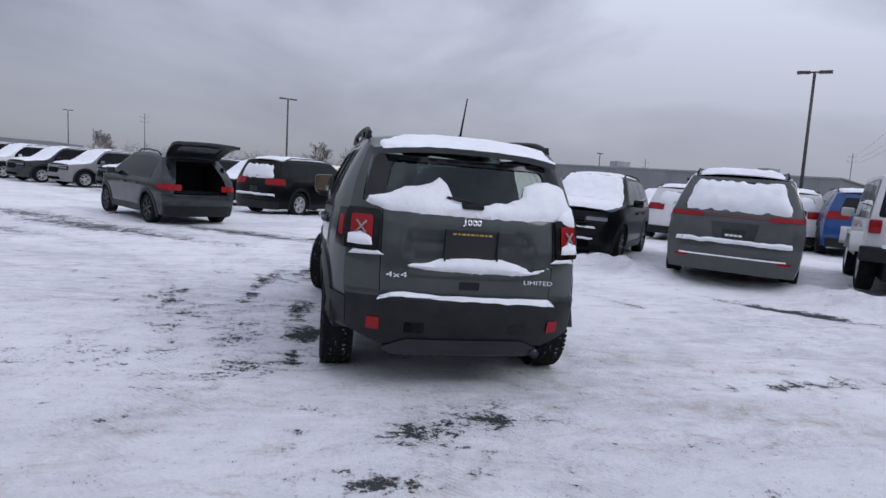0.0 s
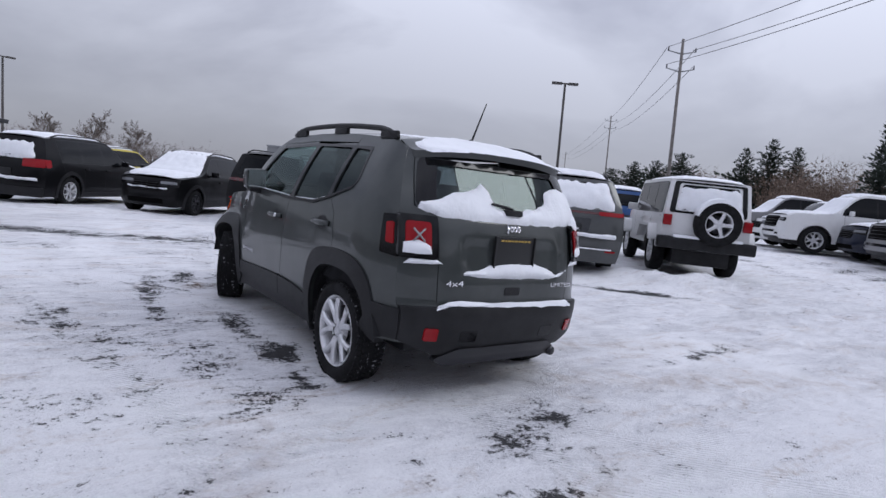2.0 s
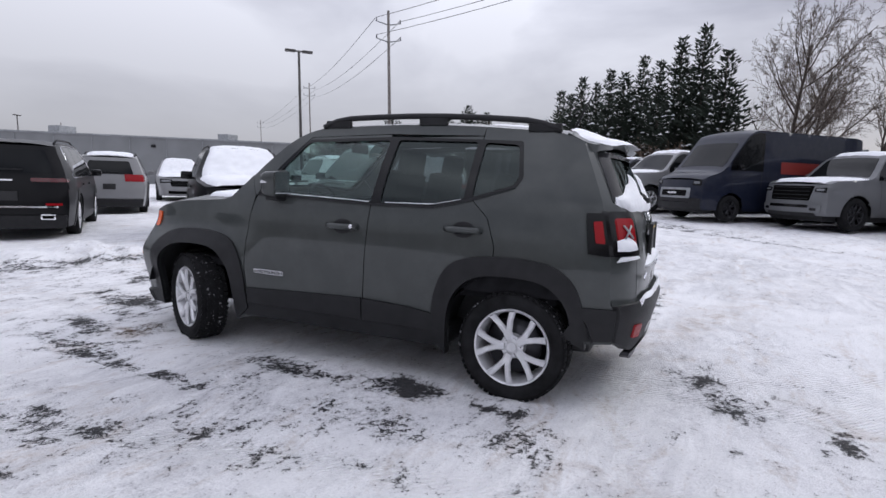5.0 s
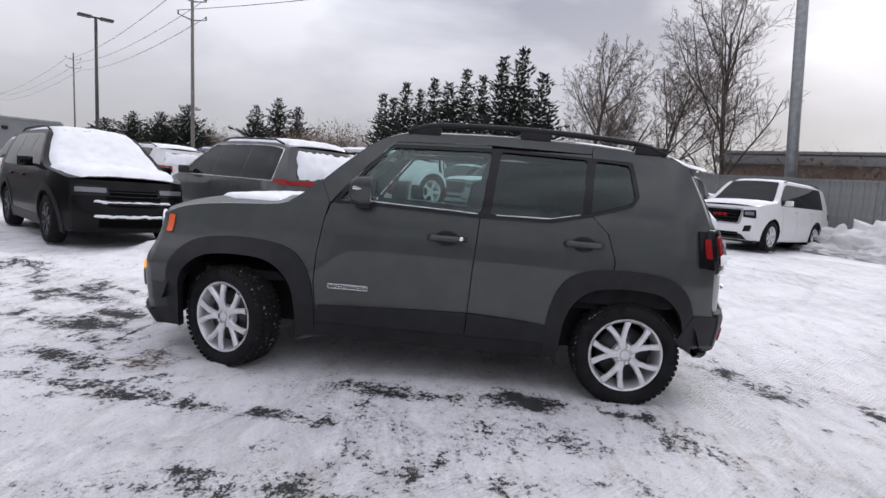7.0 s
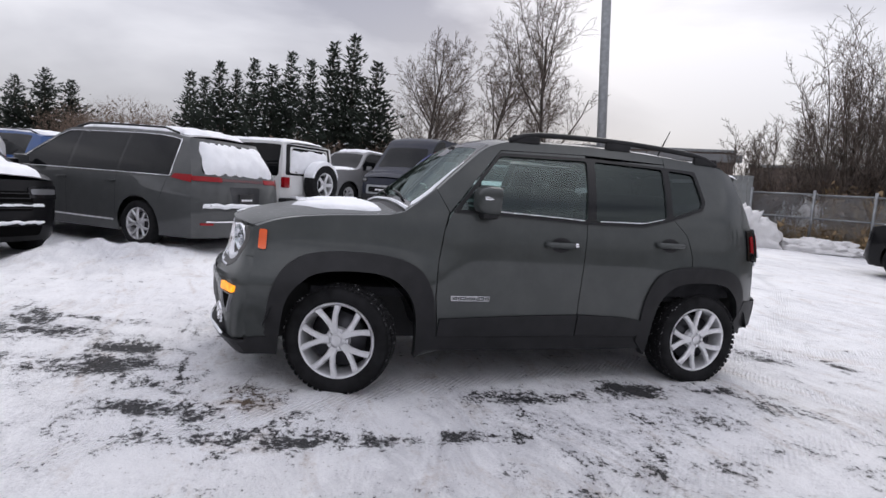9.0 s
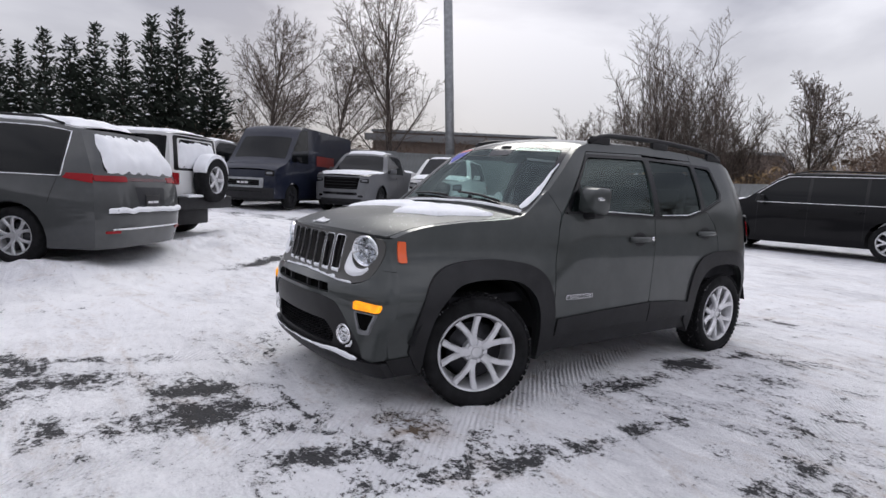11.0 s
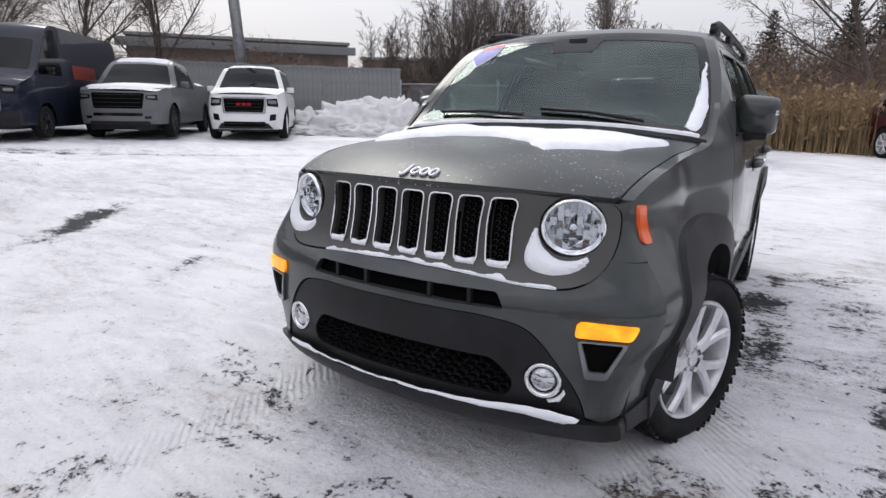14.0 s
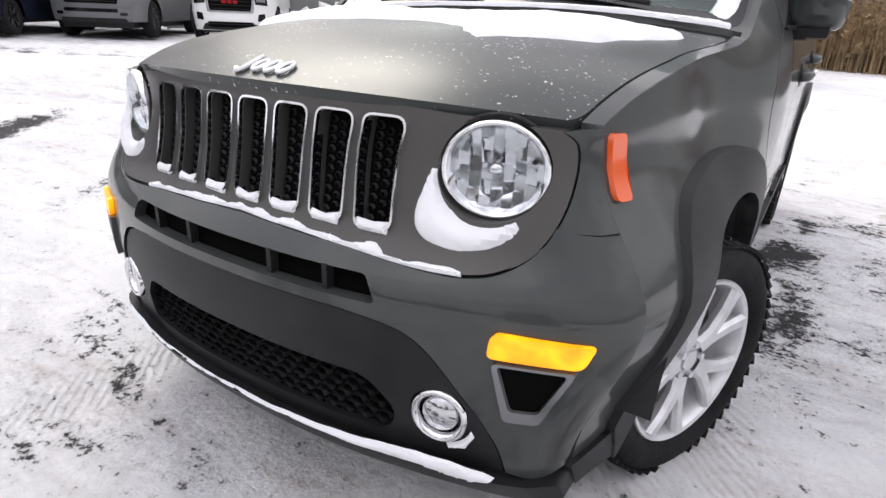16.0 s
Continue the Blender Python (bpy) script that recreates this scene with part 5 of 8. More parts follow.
    # upper bumper band with its slit
    slit = at_front(rounded([(-0.385, 0.630), (0.385, 0.630), (0.358, 0.680), (-0.358, 0.680)], 0.015))
    blk = curve([(0.30, 0.606), (0.42, 0.590), (0.482, 0.548), (0.530, 0.470), (0.580, 0.365), (0.600, 0.300)], 4)
    lowcut = at_front([(-x, z - 0.003) for x, z in blk[::-1]] + [(x, z - 0.003) for x, z in blk] + [(0.60, 0.20), (-0.60, 0.20)])[::-1]
    low_r = [(x + 0.004, z + 0.002) for x, z in blk]
    top_r = [(x, z - 0.006) for x, z in rim_r if x < 0.655 and z < 0.81] + [(0.662, 0.788)]
    band = [(-W, 0.30), (-W, 0.782)] + at_front([(-x, z) for x, z in top_r[::-1]] + [(0.0, 0.718)] + top_r) + [(W, 0.782), (W, 0.30)] + at_front([(0.66, 0.285)] + low_r[::-1] + [(-x, z) for x, z in low_r] + [(-0.66, 0.285)])
    part("front_bumper", shell(band, S.front, 0.026, holes=[slit], flip=True, rim=(0, -0.03, 0)), PAINT_GREY, th)
    # The slit's shade is painted: a near-black sheet just behind it.
    part("bumper_slit", shell(at_front(quad(-0.41, 0.62, 0.41, 0.69)), fr(-0.035), 0.06, flip=True), DEPTH_SHADE, th)
    for x in (-0.27, -0.13, 0.13, 0.27):
        bm = bmesh.new()
        p = fr(-0.02)(sx(x, 0.655), 0.655)
        box(bm, p.x, p.y, p.z, 0.012, 0.02, 0.06)
        part("slit_strut", bm, CLADDING, th)
    fogs = [at_front(arc(s * 0.480, 0.417, 0.054, 0.052, n=20)) for s in (-1, 1)]
    lowgr = at_front(rounded([(-0.37, 0.338), (0.37, 0.338), (0.395, 0.395), (0.34, 0.468), (-0.34, 0.468), (-0.395, 0.395)], 0.03))
    part("lower_bumper", shell(lowcut, fr(-0.006), 0.04, holes=fogs + [lowgr], flip=True, rim=(0, -0.03, 0)), CLADDING, th)
    # Near-black backing puts the lower grille's inner shade into its colour.
    lg = part("lower_grille", shell(at_front(quad(-0.42, 0.325, 0.42, 0.48)), fr(-0.04), 0.06, flip=True), DEPTH_SHADE, th, "black honeycomb lower grille on a sheet coloured as shaded depth")
    bm = bmesh.new()
    for i in range(7):
        for j in range(-11, 12):
            x = j * 0.038 + (0.019 if i % 2 else 0)
            z = 0.340 + i * 0.021
            if abs(x) > 0.385:
                continue
            p = fr(-0.030)(sx(x, z), z)
            c = [bm.verts.new(p + Vector((0.021 * math.cos(q), 0, 0.0125 * math.sin(q)))) for q in (math.pi / 3 * t for t in range(6))]
            c2 = [bm.verts.new(p + Vector((0.0165 * math.cos(q), 0.012, 0.0085 * math.sin(q)))) for q in (math.pi / 3 * t for t in range(6))]
            for t in range(6):
                bm.faces.new((c[t], c[(t + 1) % 6], c2[(t + 1) % 6], c2[t]))
    tagged(part("honeycomb", bm, CLADDING, lg, smooth=0), kind="stuff")
    for s in (-1, 1):
        c = S.front(sx(s * 0.480, 0.417), 0.417)
        ax = pose(c.x, c.y - 0.006, c.z, 0, 0, -s * 12)
        bm = bmesh.new()
        lathe(bm, [(-0.03, 0.058), (0.010, 0.057), (0.014, 0.050), (0.004, 0.043), (-0.03, 0.042)], 28, axis="y", close=True)
        fg = part("fog_light", bm, CHROME, th, "round fog light in a chrome ring")
        fg.matrix_local = ax
        bm = bmesh.new()
        lathe(bm, [(-0.012, 0.044), (0.004, 0.034), (0.008, 0.001)], 24, axis="y")
        part("lens", bm, LENS, fg)
        # corner side of the chin
    part("chin_lip", shell(rounded([(-W * 0.98, 0.205), (W * 0.98, 0.205), (W * 0.98, 0.290), (W * 0.60, 0.300), (-W * 0.60, 0.300), (-W * 0.98, 0.290)], 0.02), fr(0.022), 0.05, flip=True, rim=(0, -0.10, 0)), CLADDING, th)
    for s in (-1, 1):
        o = [(S.yfc(0.20), 0.205), (S.yfc(0.30), 0.300), (1.67, 0.325), (1.66, 0.205)]
        part("chin_side", shell(o, S.side(s, 0.012), 0.05, flip=s > 0, rim=(-s * 0.05, 0, 0)), CLADDING, th)
    part("badge", emblem(lambda u, v: hood_fn(-u * 1.22 - 0.012, 1.770 - v * 0.75) + Vector((0, 0.002, 0.005)), 0.046, 0.0048), BADGE, th, "small bright badge on the bonnet")
    # underside and cabin
    bm = bmesh.new()
    box(bm, 0, 0.0, 0.44, 1.18, 3.40, 0.36, 0.04)
    box(bm, 0, -0.10, 0.32, 1.66, 1.55, 0.12, 0.03)
    part("underbody", bm, CLADDING, th)
    for s in (-1, 1):
        for y in (-AX, AX):
            bm = bmesh.new()
            lathe(bm, [(s * 0.60, 0.47), (s * 0.84, 0.47)], 28, off=(0, y, 0.29))
            for f in list(bm.faces):
                if len(f.verts) > 6 or f.calc_center_median().z < 0.42:
                    bm.faces.remove(f)
            part("wheel_well_liner", bm, CLADDING, th)
    bm = bmesh.new()
    box(bm, 0, 0.78, 0.98, 1.50, 0.45, 0.20, 0.06)
    box(bm, -0.37, 0.60, 1.06, 0.36, 0.22, 0.10, 0.04)
    box(bm, 0, 0.55, 0.86, 0.30, 0.30, 0.30, 0.05)
    part("dashboard", bm, SEAT, th)
    bm = bmesh.new()
    tl_ = pose(-0.37, 0.40, 1.03, 65, 0, 0)
    lathe(bm, [(0, 0.17), (0.012, 0.182), (0.024, 0.17), (0.012, 0.158)], 28, axis="z", close=True)
    box(bm, 0, 0, 0.01, 0.33, 0.05, 0.02, 0.008)
    box(bm, 0, -0.08, 0.01, 0.05, 0.15, 0.02, 0.008)
    st = part("steering_wheel", bm, CLADDING, th)
    st.matrix_local = tl_

    def seat(x, y, wide):
        bm = bmesh.new()
        box(bm, x, y, 0.68, wide, 0.50, 0.16, 0.05)
        box(bm, 0, 0, 0, wide * 0.92, 0.14, 0.62, 0.05, pose(x, y - 0.26, 0.98, 12, 0, 0))
        for hx in ((x,) if wide < 0.7 else (x - 0.38, x + 0.38)):
            box(bm, 0, 0, 0, 0.27, 0.10, 0.17, 0.04, pose(hx, y - 0.37, 1.34, 10, 0, 0))
            tube(bm, [(hx - 0.06, y - 0.34, 1.22), (hx - 0.06, y - 0.36, 1.30)], 0.008, n=6)
            tube(bm, [(hx + 0.06, y - 0.34, 1.22), (hx + 0.06, y - 0.36, 1.30)], 0.008, n=6)
        return part("seat", bm, SEAT, th)
    seat(-0.37, 0.02, 0.50)
    seat(0.37, 0.02, 0.50)
    seat(0.0, -0.78, 1.22)
    bm = bmesh.new()
    box(bm, 0, -1.35, 0.82, 1.25, 0.55, 0.30, 0.03)
    box(bm, 0, -0.02, 0.60, 1.55, 3.0, 0.06, 0.01)
    part("cabin_floor", bm, SEAT, th)
    part("headlining", shell([(-W * 0.93, -1.50), (W * 0.93, -1.50), (W * 0.93, 0.24), (-W * 0.93, 0.24)], lifted(S.top, -0.035), 0.12), SEAT, th)
    for s in (-1, 1):
        part("door_card", shell([(0.70, 0.62), (0.62, 1.07), (-0.30, 1.05), (-0.95, 1.07), (-1.25, 1.17), (-1.55, 1.17), (-1.55, 0.62)], S.side(s, -0.05), 0.12, flip=s < 0), SEAT, th)
    bm = bmesh.new()
    p = lifted(S.top, -0.06)(0, 0.40)
    box(bm, p.x, p.y - 0.05, p.z - 0.04, 0.22, 0.03, 0.07, 0.012)
    box(bm, p.x, p.y + 0.02, p.z + 0.02, 0.10, 0.10, 0.06, 0.015)
    part("inner_mirror", bm, CLADDING, th)
    # front wipers
    for x0, x1 in ((-0.55, 0.02), (0.10, 0.66)):
        bm = bmesh.new()
        fn = lifted(S.top, 0.018)
        tube(bm, [fn(x0, 0.885), fn((x0 + x1) / 2, 0.855), fn(x1, 0.840)], 0.008, n=6)
        part("wiper", bm, CLADDING, th)
    # year sticker inside the windscreen, at its upper edge on the passenger's side
    fn = lifted(S.top, 0.004)

    def shield(d):
        o = rounded([(0.57 + d, 0.395 + d), (0.75 - d, 0.395 + d), (0.765 - d, 0.49), (0.66, 0.565 - d), (0.555 + d, 0.49)], 0.025)
        return o
    stk = part("sticker", shell(shield(0), fn, 0.03), STICKER_WHITE, th, "shield-shaped year sticker, red above blue")
    part("sticker_red", shell([(0.578, 0.403), (0.742, 0.403), (0.750, 0.432), (0.570, 0.432)], lifted(S.top, 0.006), 0.03), STICKER_RED, stk)
    part("sticker_blue", shell([(0.568, 0.438), (0.752, 0.438), (0.755, 0.488), (0.66, 0.553), (0.565, 0.488)], lifted(S.top, 0.006), 0.03), STICKER_BLUE, stk)
    p0 = lifted(S.top, 0.009)(0.66, 0.473)
    ex = (S.top(0.62, 0.473) - S.top(0.70, 0.473)).normalized()
    ey = (S.top(0.66, 0.43) - S.top(0.66, 0.51)).normalized()
    ez = ex.cross(ey).normalized()
    mt = Matrix((ex, ey, ez)).transposed().to_4x4()
    mt.translation = p0
    letters("year", "2021", 0.066, STICKER_WHITE, stk, mt, depth=0.0008)
    # snow on the car
    def snow(nm, o, fn, thick, wav, seed, rim=None, step=0.035, label="snow"):
        return part("snow", snow_shell(o, fn, thick, wav, step, seed, rim), SNOW, th, label)
    hs = lambda o: [(a, y) for a, y in o]
    snow("s", [(-0.74, 1.045), (-0.30, 1.065), (0.30, 1.065), (0.74, 1.045), (0.78, 1.12), (0.76, 1.30), (0.70, 1.42), (0.60, 1.50), (0.47, 1.53), (0.34, 1.47), (0.22, 1.38), (0.08, 1.33), (-0.06, 1.34),
               (-0.18, 1.42), (-0.28, 1.52), (-0.37, 1.56), (-0.48, 1.52), (-0.62, 1.42), (-0.70, 1.27), (-0.74, 1.13)], hood_fn, 0.026, 0.016, 11, step=0.028, label="thin drift of snow over the rear half of the bonnet")
    snow("s", [(-0.82, 0.895), (-0.74, 0.885), (-0.765, 0.72), (-0.80, 0.52), (-0.825, 0.55)], S.top, 0.012, 0.012, 12, label="snow along the windscreen edge")
    snow("s", [(-0.82, 0.925), (0.82, 0.925), (0.82, 0.905), (-0.82, 0.900)], lifted(S.top, 0.004), 0.012, 0.003, 13, label="snow along the wipers")
    rear_out = lifted(S.rear, 0.003)
    snow("s", [(-0.78, 1.150), (-0.60, 1.115), (0.10, 1.105), (0.62, 1.105), (0.80, 1.115), (0.86, 1.18), (0.84, 1.31), (0.70, 1.345), (0.55, 1.335), (0.46, 1.31), (0.42, 1.24), (0.28, 1.195), (0.05, 1.180), (-0.14, 1.190),
               (-0.20, 1.28), (-0.26, 1.325), (-0.30, 1.30), (-0.38, 1.27), (-0.52, 1.255), (-0.60, 1.215), (-0.76, 1.195)], rear_out, 0.034, 0.010, 14, step=0.022, label="snow clinging to the rear window")
    snow("s", [(0.70, 1.09), (0.885, 1.02), (0.885, 1.20), (0.74, 1.19)], lifted(S.rear, 0.006), 0.035, 0.008, 15, label="snow round the rear corner")
    snow("s", [(-0.46, 0.792), (-0.20, 0.776), (0.40, 0.766), (0.50, 0.772), (0.62, 0.80), (0.66, 0.845), (0.56, 0.835), (0.46, 0.815), (0.36, 0.845), (0.24, 0.872), (0.0, 0.880), (-0.22, 0.868), (-0.32, 0.835), (-0.46, 0.812)], lambda a, z: S.rear(a, z) + Vector((0, 0.012, 0)), 0.045, 0.006, 16, step=0.02, label="snow caught in the tailgate recess")
    snow("s", [(-0.68, 0.588), (-0.50, 0.606), (0.0, 0.592), (0.50, 0.588), (0.70, 0.582), (0.60, 0.628), (0.2, 0.626), (-0.2, 0.634), (-0.46, 0.656), (-0.56, 0.640)], lifted(S.rear, 0.022), 0.040, 0.004, 17, (0, 0.03, 0), label="line of snow on the bumper ledge")
    for s in (-1, 1):
        o = [(s * W * 0.79, 0.913), (s * W * 0.975, 0.913), (s * W * 0.97, 0.965), (s * W * 0.88, 0.985), (s * W * 0.80, 0.955)]
        snow("s", o if s > 0 else o[::-1], lifted(S.rear, 0.034), 0.014, 0.004, 18 + s, label="snow in the tail light")
        o = [(s * W * 0.70, 0.862), (s * W * 0.97, 0.855), (s * W * 0.93, 0.890), (s * W * 0.76, 0.888)]
        snow("s", o if s > 0 else o[::-1], lifted(S.rear, 0.016), 0.018, 0.004, 28 + s)
    snow("s", [(-0.80, -1.70), (0.84, -1.70), (0.84, -1.30), (0.50, -1.40), (-0.40, -1.45), (-0.80, -1.52)], spoiler_fn, 0.014, 0.02, 21, (0, 0, -0.01), label="snow on the rear roof edge")
    snow("s", [(-0.60, -1.32), (0.70, -1.32), (0.66, -0.80), (0.1, -0.95), (-0.50, -0.90)], S.top, 0.008, 0.03, 22, label="dusting of snow on the roof", step=0.07)
    for s in (-1, 1):
        cx, cz = s * 0.530, 0.877
        o = arc(cx, cz, 0.094, 0.096, 8, -125, 14) + curve([(cx - 0.066, cz - 0.088), (cx - 0.052, cz - 0.116), (cx + 0.005, cz - 0.144), (cx + 0.075, cz - 0.143), (cx + 0.120, cz - 0.118), (cx + 0.130, cz - 0.080), (cx + 0.116, cz - 0.030), (cx + 0.104, cz + 0.018)], 4)
        snow("s", [(sx(x, z), z) for x, z in o], S.front, -0.022, 0.003, 24 + s, step=0.014, label="snow packed under the headlight")
    for k in range(-3, 4):
        o = [(sx(k * 0.1080 + x, z), z) for x, z in ((-0.033, 0.738), (0.033, 0.738), (0.035, 0.760), (0.0, 0.754 + 0.004 * (k % 2)), (-0.034, 0.764))]
        snow("s", o, fr(0.006), -0.012, 0.002, 30 + k, step=0.015)
    foot = [(0.0, 0.726), (0.30, 0.716), (0.42, 0.706), (0.52, 0.703)]
    for x0, x1, seed in ((0.36, 0.06, 41), (0.07, -0.24, 48), (-0.22, -0.52, 55)):
        xs_ = [x0 + (x1 - x0) * k / 26 for k in range(27)]
        tops = [0.003 + 0.020 * max(0.0, noise.noise((x * 21, seed, 0.5)) + 0.25) * math.sin(math.pi * (k + 0.5) / 27) for k, x in enumerate(xs_)]
        o = [(sx(x, interp(foot, abs(x))), interp(foot, abs(x)) - 0.004) for x in xs_] + [(sx(x, interp(foot, abs(x))), interp(foot, abs(x)) + t) for x, t in zip(xs_[::-1], tops[::-1])]
        snow("s", o, fr(0.001), -0.005, 0.001, seed, step=0.008, label="frost along the grille's foot")
    o = [(sx(x, z), z) for x, z in ((-0.575, 0.296), (-0.54, 0.294), (-0.40, 0.302), (0.0, 0.306), (0.45, 0.304), (0.47, 0.307), (0.45, 0.311), (0.0, 0.314), (-0.22, 0.318), (-0.40, 0.330), (-0.50, 0.330), (-0.56, 0.319), (-0.585, 0.307))]
    snow("s", o, fr(0.024), -0.010, 0.004, 42, step=0.014, label="snow on the chin lip")
    o = [(sx(x, z), z) for x, z in ((0.34, 0.306), (0.52, 0.300), (0.53, 0.312), (0.40, 0.326))]
    snow("s", o, fr(0.024), -0.010, 0.004, 43, step=0.014, label="snow on the chin lip")
    o = arc(-0.480, 0.417, 0.064, 0.062, 200, 262, 8) + [(-0.494, 0.345), (-0.528, 0.352), (-0.545, 0.380)]
    snow("s", at_front(o), fr(0.004), -0.014, 0.002, 44, step=0.012, label="snow under the fog light")
    # snow line on door sills
    for s in (-1, 1):
        snow("s", [(0.40, 1.112), (-0.28, 1.092), (-0.28, 1.097), (0.40, 1.118)], S.side(s, 0.0) if s > 0 else (lambda y, z: Vector((-S.xs(y, z), y, z))), 0.008 * s, 0.001, 50 + s, step=0.03)
        snow("s", [(-0.40, 1.090), (-0.75, 1.094), (-0.93, 1.130), (-0.93, 1.137), (-0.75, 1.103), (-0.40, 1.096)], S.side(s, 0.0), 0.008 * s, 0.001, 60 + s, step=0.03)
    # the roof and the glass stand a little taller above the belt
    def taller(p):
        u = min(1.0, max(0.0, (0.98 - p.y) / 0.55))
        t = min(1.0, max(0.0, (p.z - 0.90) / 0.55))
        back = min(1.0, max(0.0, (p.y + 1.95) / 0.45))
        return 0.050 * u * u * (3 - 2 * u) * t * (2 - t) * (0.55 + 0.45 * back)
    still = Matrix.Identity(4)
    for ob in th.children_recursive:
        if ob.type != "MESH" or ob.parent.matrix_local != still:
            continue
        if ob.matrix_local == still:
            for v in ob.data.vertices:
                v.co.z += taller(v.co)
        else:
            m = ob.matrix_local.copy()
            m.translation.z += taller(m.translation)
            ob.matrix_local = m
    return th


hero()


# ---- parked cars ----
def lot(u, v):
    """The rows of the yard: u runs away along the stalls, v across them."""
    return 0.643 * u + 0.766 * v, 0.766 * u - 0.643 * v


def swung(x, y, degrees, near=(-2.4, -3.0), stretch=1.0):
    """A place turned about a point of the yard."""
    c, s_ = math.cos(radians(degrees)), math.sin(radians(degrees))
    dx, dy = (x - near[0]) * stretch, (y - near[1]) * stretch
    return near[0] + c * dx - s_ * dy, near[1] + s_ * dx + c * dy


AWAY, TOWARDS, CROSS = 40, 220, 318
ROW = "cars parked in the rows"

# crossover with its tailgate up, standing in the lane
S, yc, yt = suv_shape(4.25, 0.90, 1.60, 2.60, 0.82, 1.02, 1.00, 0.60, 0.42, 0.95, 0.75)
HATCH_AT = (-4.74, 10.29)
hatch = car(S, on_ground(*HATCH_AT, -36), "dark grey crossover with its tailgate raised", "car", PAINT_DARK, (1.3, -1.3), 0.33, 0.235, RIM_DARK,
            glass_from=yt + 0.50, glass_to=-1.45, screen=(yc, yt), tail=(0.80, 0.93, 0.55), rear_glass=(1.05, 1.4, 0.8), open_tail=True, group=ROW, plate=False, seed=3)
bm = bmesh.new()
box(bm, 0, -1.35, 0.75, 1.24, 1.0, 0.04)
for s in (-1, 1):
    box(bm, s * 0.63, -1.35, 1.05, 0.03, 1.0, 0.62)
box(bm, 0, -0.86, 1.05, 1.24, 0.04, 0.62)
part("boot_lining", bm, SEAT, hatch)
bm = bmesh.new()
lid = rounded([(-0.62, 0.0), (0.62, 0.0), (0.70, -0.55), (0.66, -0.98), (-0.66, -0.98), (-0.70, -0.55)], 0.07)
pane = rounded([(-0.48, -0.16), (0.48, -0.16), (0.50, -0.50), (-0.50, -0.50)], 0.05)


def lid_fn(a, b):
    t = -b
    return Vector((a, -1.62 - 0.90 * t - 0.10 * t * t, 1.56 + 0.75 * t - 0.45 * t * t + 0.03 * (1 - (a / 0.7) ** 2)))


tg = part("tailgate", shell(lid, lid_fn, 0.07, holes=[pane], rim=(0, 0.02, -0.07)), PAINT_DARK, hatch, "raised tailgate")
part("tailgate_lining", shell(lid, lifted(lid_fn, -0.06), 0.07, holes=[pane], flip=True), CLADDING, tg)
part("tailgate_window", shell(pane, lifted(lid_fn, -0.02), 0.1), GLASS_DARK, tg)

# black estate-like off-roader, snow on its roof
S, yc, yt = suv_shape(4.82, 0.97, 1.76, 2.91, 0.90, 1.12, 1.10, 0.66)
car(S, on_ground(-1.29, 14.93, 38), "black off-road car with snow on its roof and rear window", "car", PAINT_BLACK, (1.455, -1.455), 0.38, 0.25, RIM, glass_from=yt + 0.45, glass_to=-1.75,
    screen=(yc, yt), rear_glass=(1.15, 1.55, 0.86), snow=(("roof", 0.06), ("rear", 0.05), ("bumper", 0.04, 0.62), ("hood", 0.05)), group=ROW, seed=5)
# the three that face the camera
S, yc, yt = suv_shape(4.40, 0.92, 1.65, 2.64, 0.88, 1.06, 1.05, 0.62)
x, y = 1.40, 13.05
car(S, on_ground(x, y, TOWARDS), "black compact off-road car with bonnet and windscreen under snow", "car", PAINT_BLACK, (1.32, -1.32), 0.35, 0.23, RIM_DARK, glass_from=yt + 0.45, glass_to=-1.5,
    screen=(yc, yt), rear_glass=(1.1, 1.45, 0.8), snow=(("hood", 0.07), ("screen", 0.06), ("nose", 0.03, 0.68), ("roof", 0.05)), group=ROW, seed=8)
S, yc, yt = suv_shape(4.65, 0.93, 1.70, 2.70, 0.93, 1.10, 1.08, 0.63)
car(S, on_ground(5.12, 6.42, TOWARDS), "black off-road car with bonnet and windscreen under snow", "car", PAINT_BLACK, (1.35, -1.35), 0.36, 0.235, RIM_DARK, glass_from=yt + 0.45, glass_to=-1.6,
    screen=(yc, yt), rear_glass=(1.1, 1.5, 0.8), snow=(("hood", 0.08), ("screen", 0.07), ("nose", 0.02, 0.66), ("nose", 0.02, 0.46), ("roof", 0.05)), group=ROW, seed=12)
# long black off-roader, clean
S, yc, yt = suv_shape(5.20, 0.98, 1.79, 3.09, 0.95, 1.15, 1.12, 0.68, 0.18)
x, y = 3.77, 10.83
lb = car(S, on_ground(x, y, AWAY), "long black off-road car, swept clean, with slim tail lights", "car", PAINT_BLACK, (1.545, -1.545), 0.39, 0.26, RIM, glass_from=yt + 0.45, glass_to=-1.95,
         screen=(yc, yt), rear_glass=(1.20, 1.62, 0.93), tail=(1.05, 1.12, 0.40), snow=(), group=ROW, seed=15, bright_trim=True, lamp_mat=RED_DARK)
part("bumper_strip", shell(quad(-0.80, 0.595, 0.80, 0.625, 0.008), lifted(S.rear, 0.026), 0.1, rim=(0, 0.02, 0)), CHROME, lb)
part("badge", shell(rounded(quad(-0.10, 1.060, 0.10, 1.085), 0.01), lifted(S.rear, 0.010), 0.06, rim=(0, 0.01, 0)), CHROME, lb)
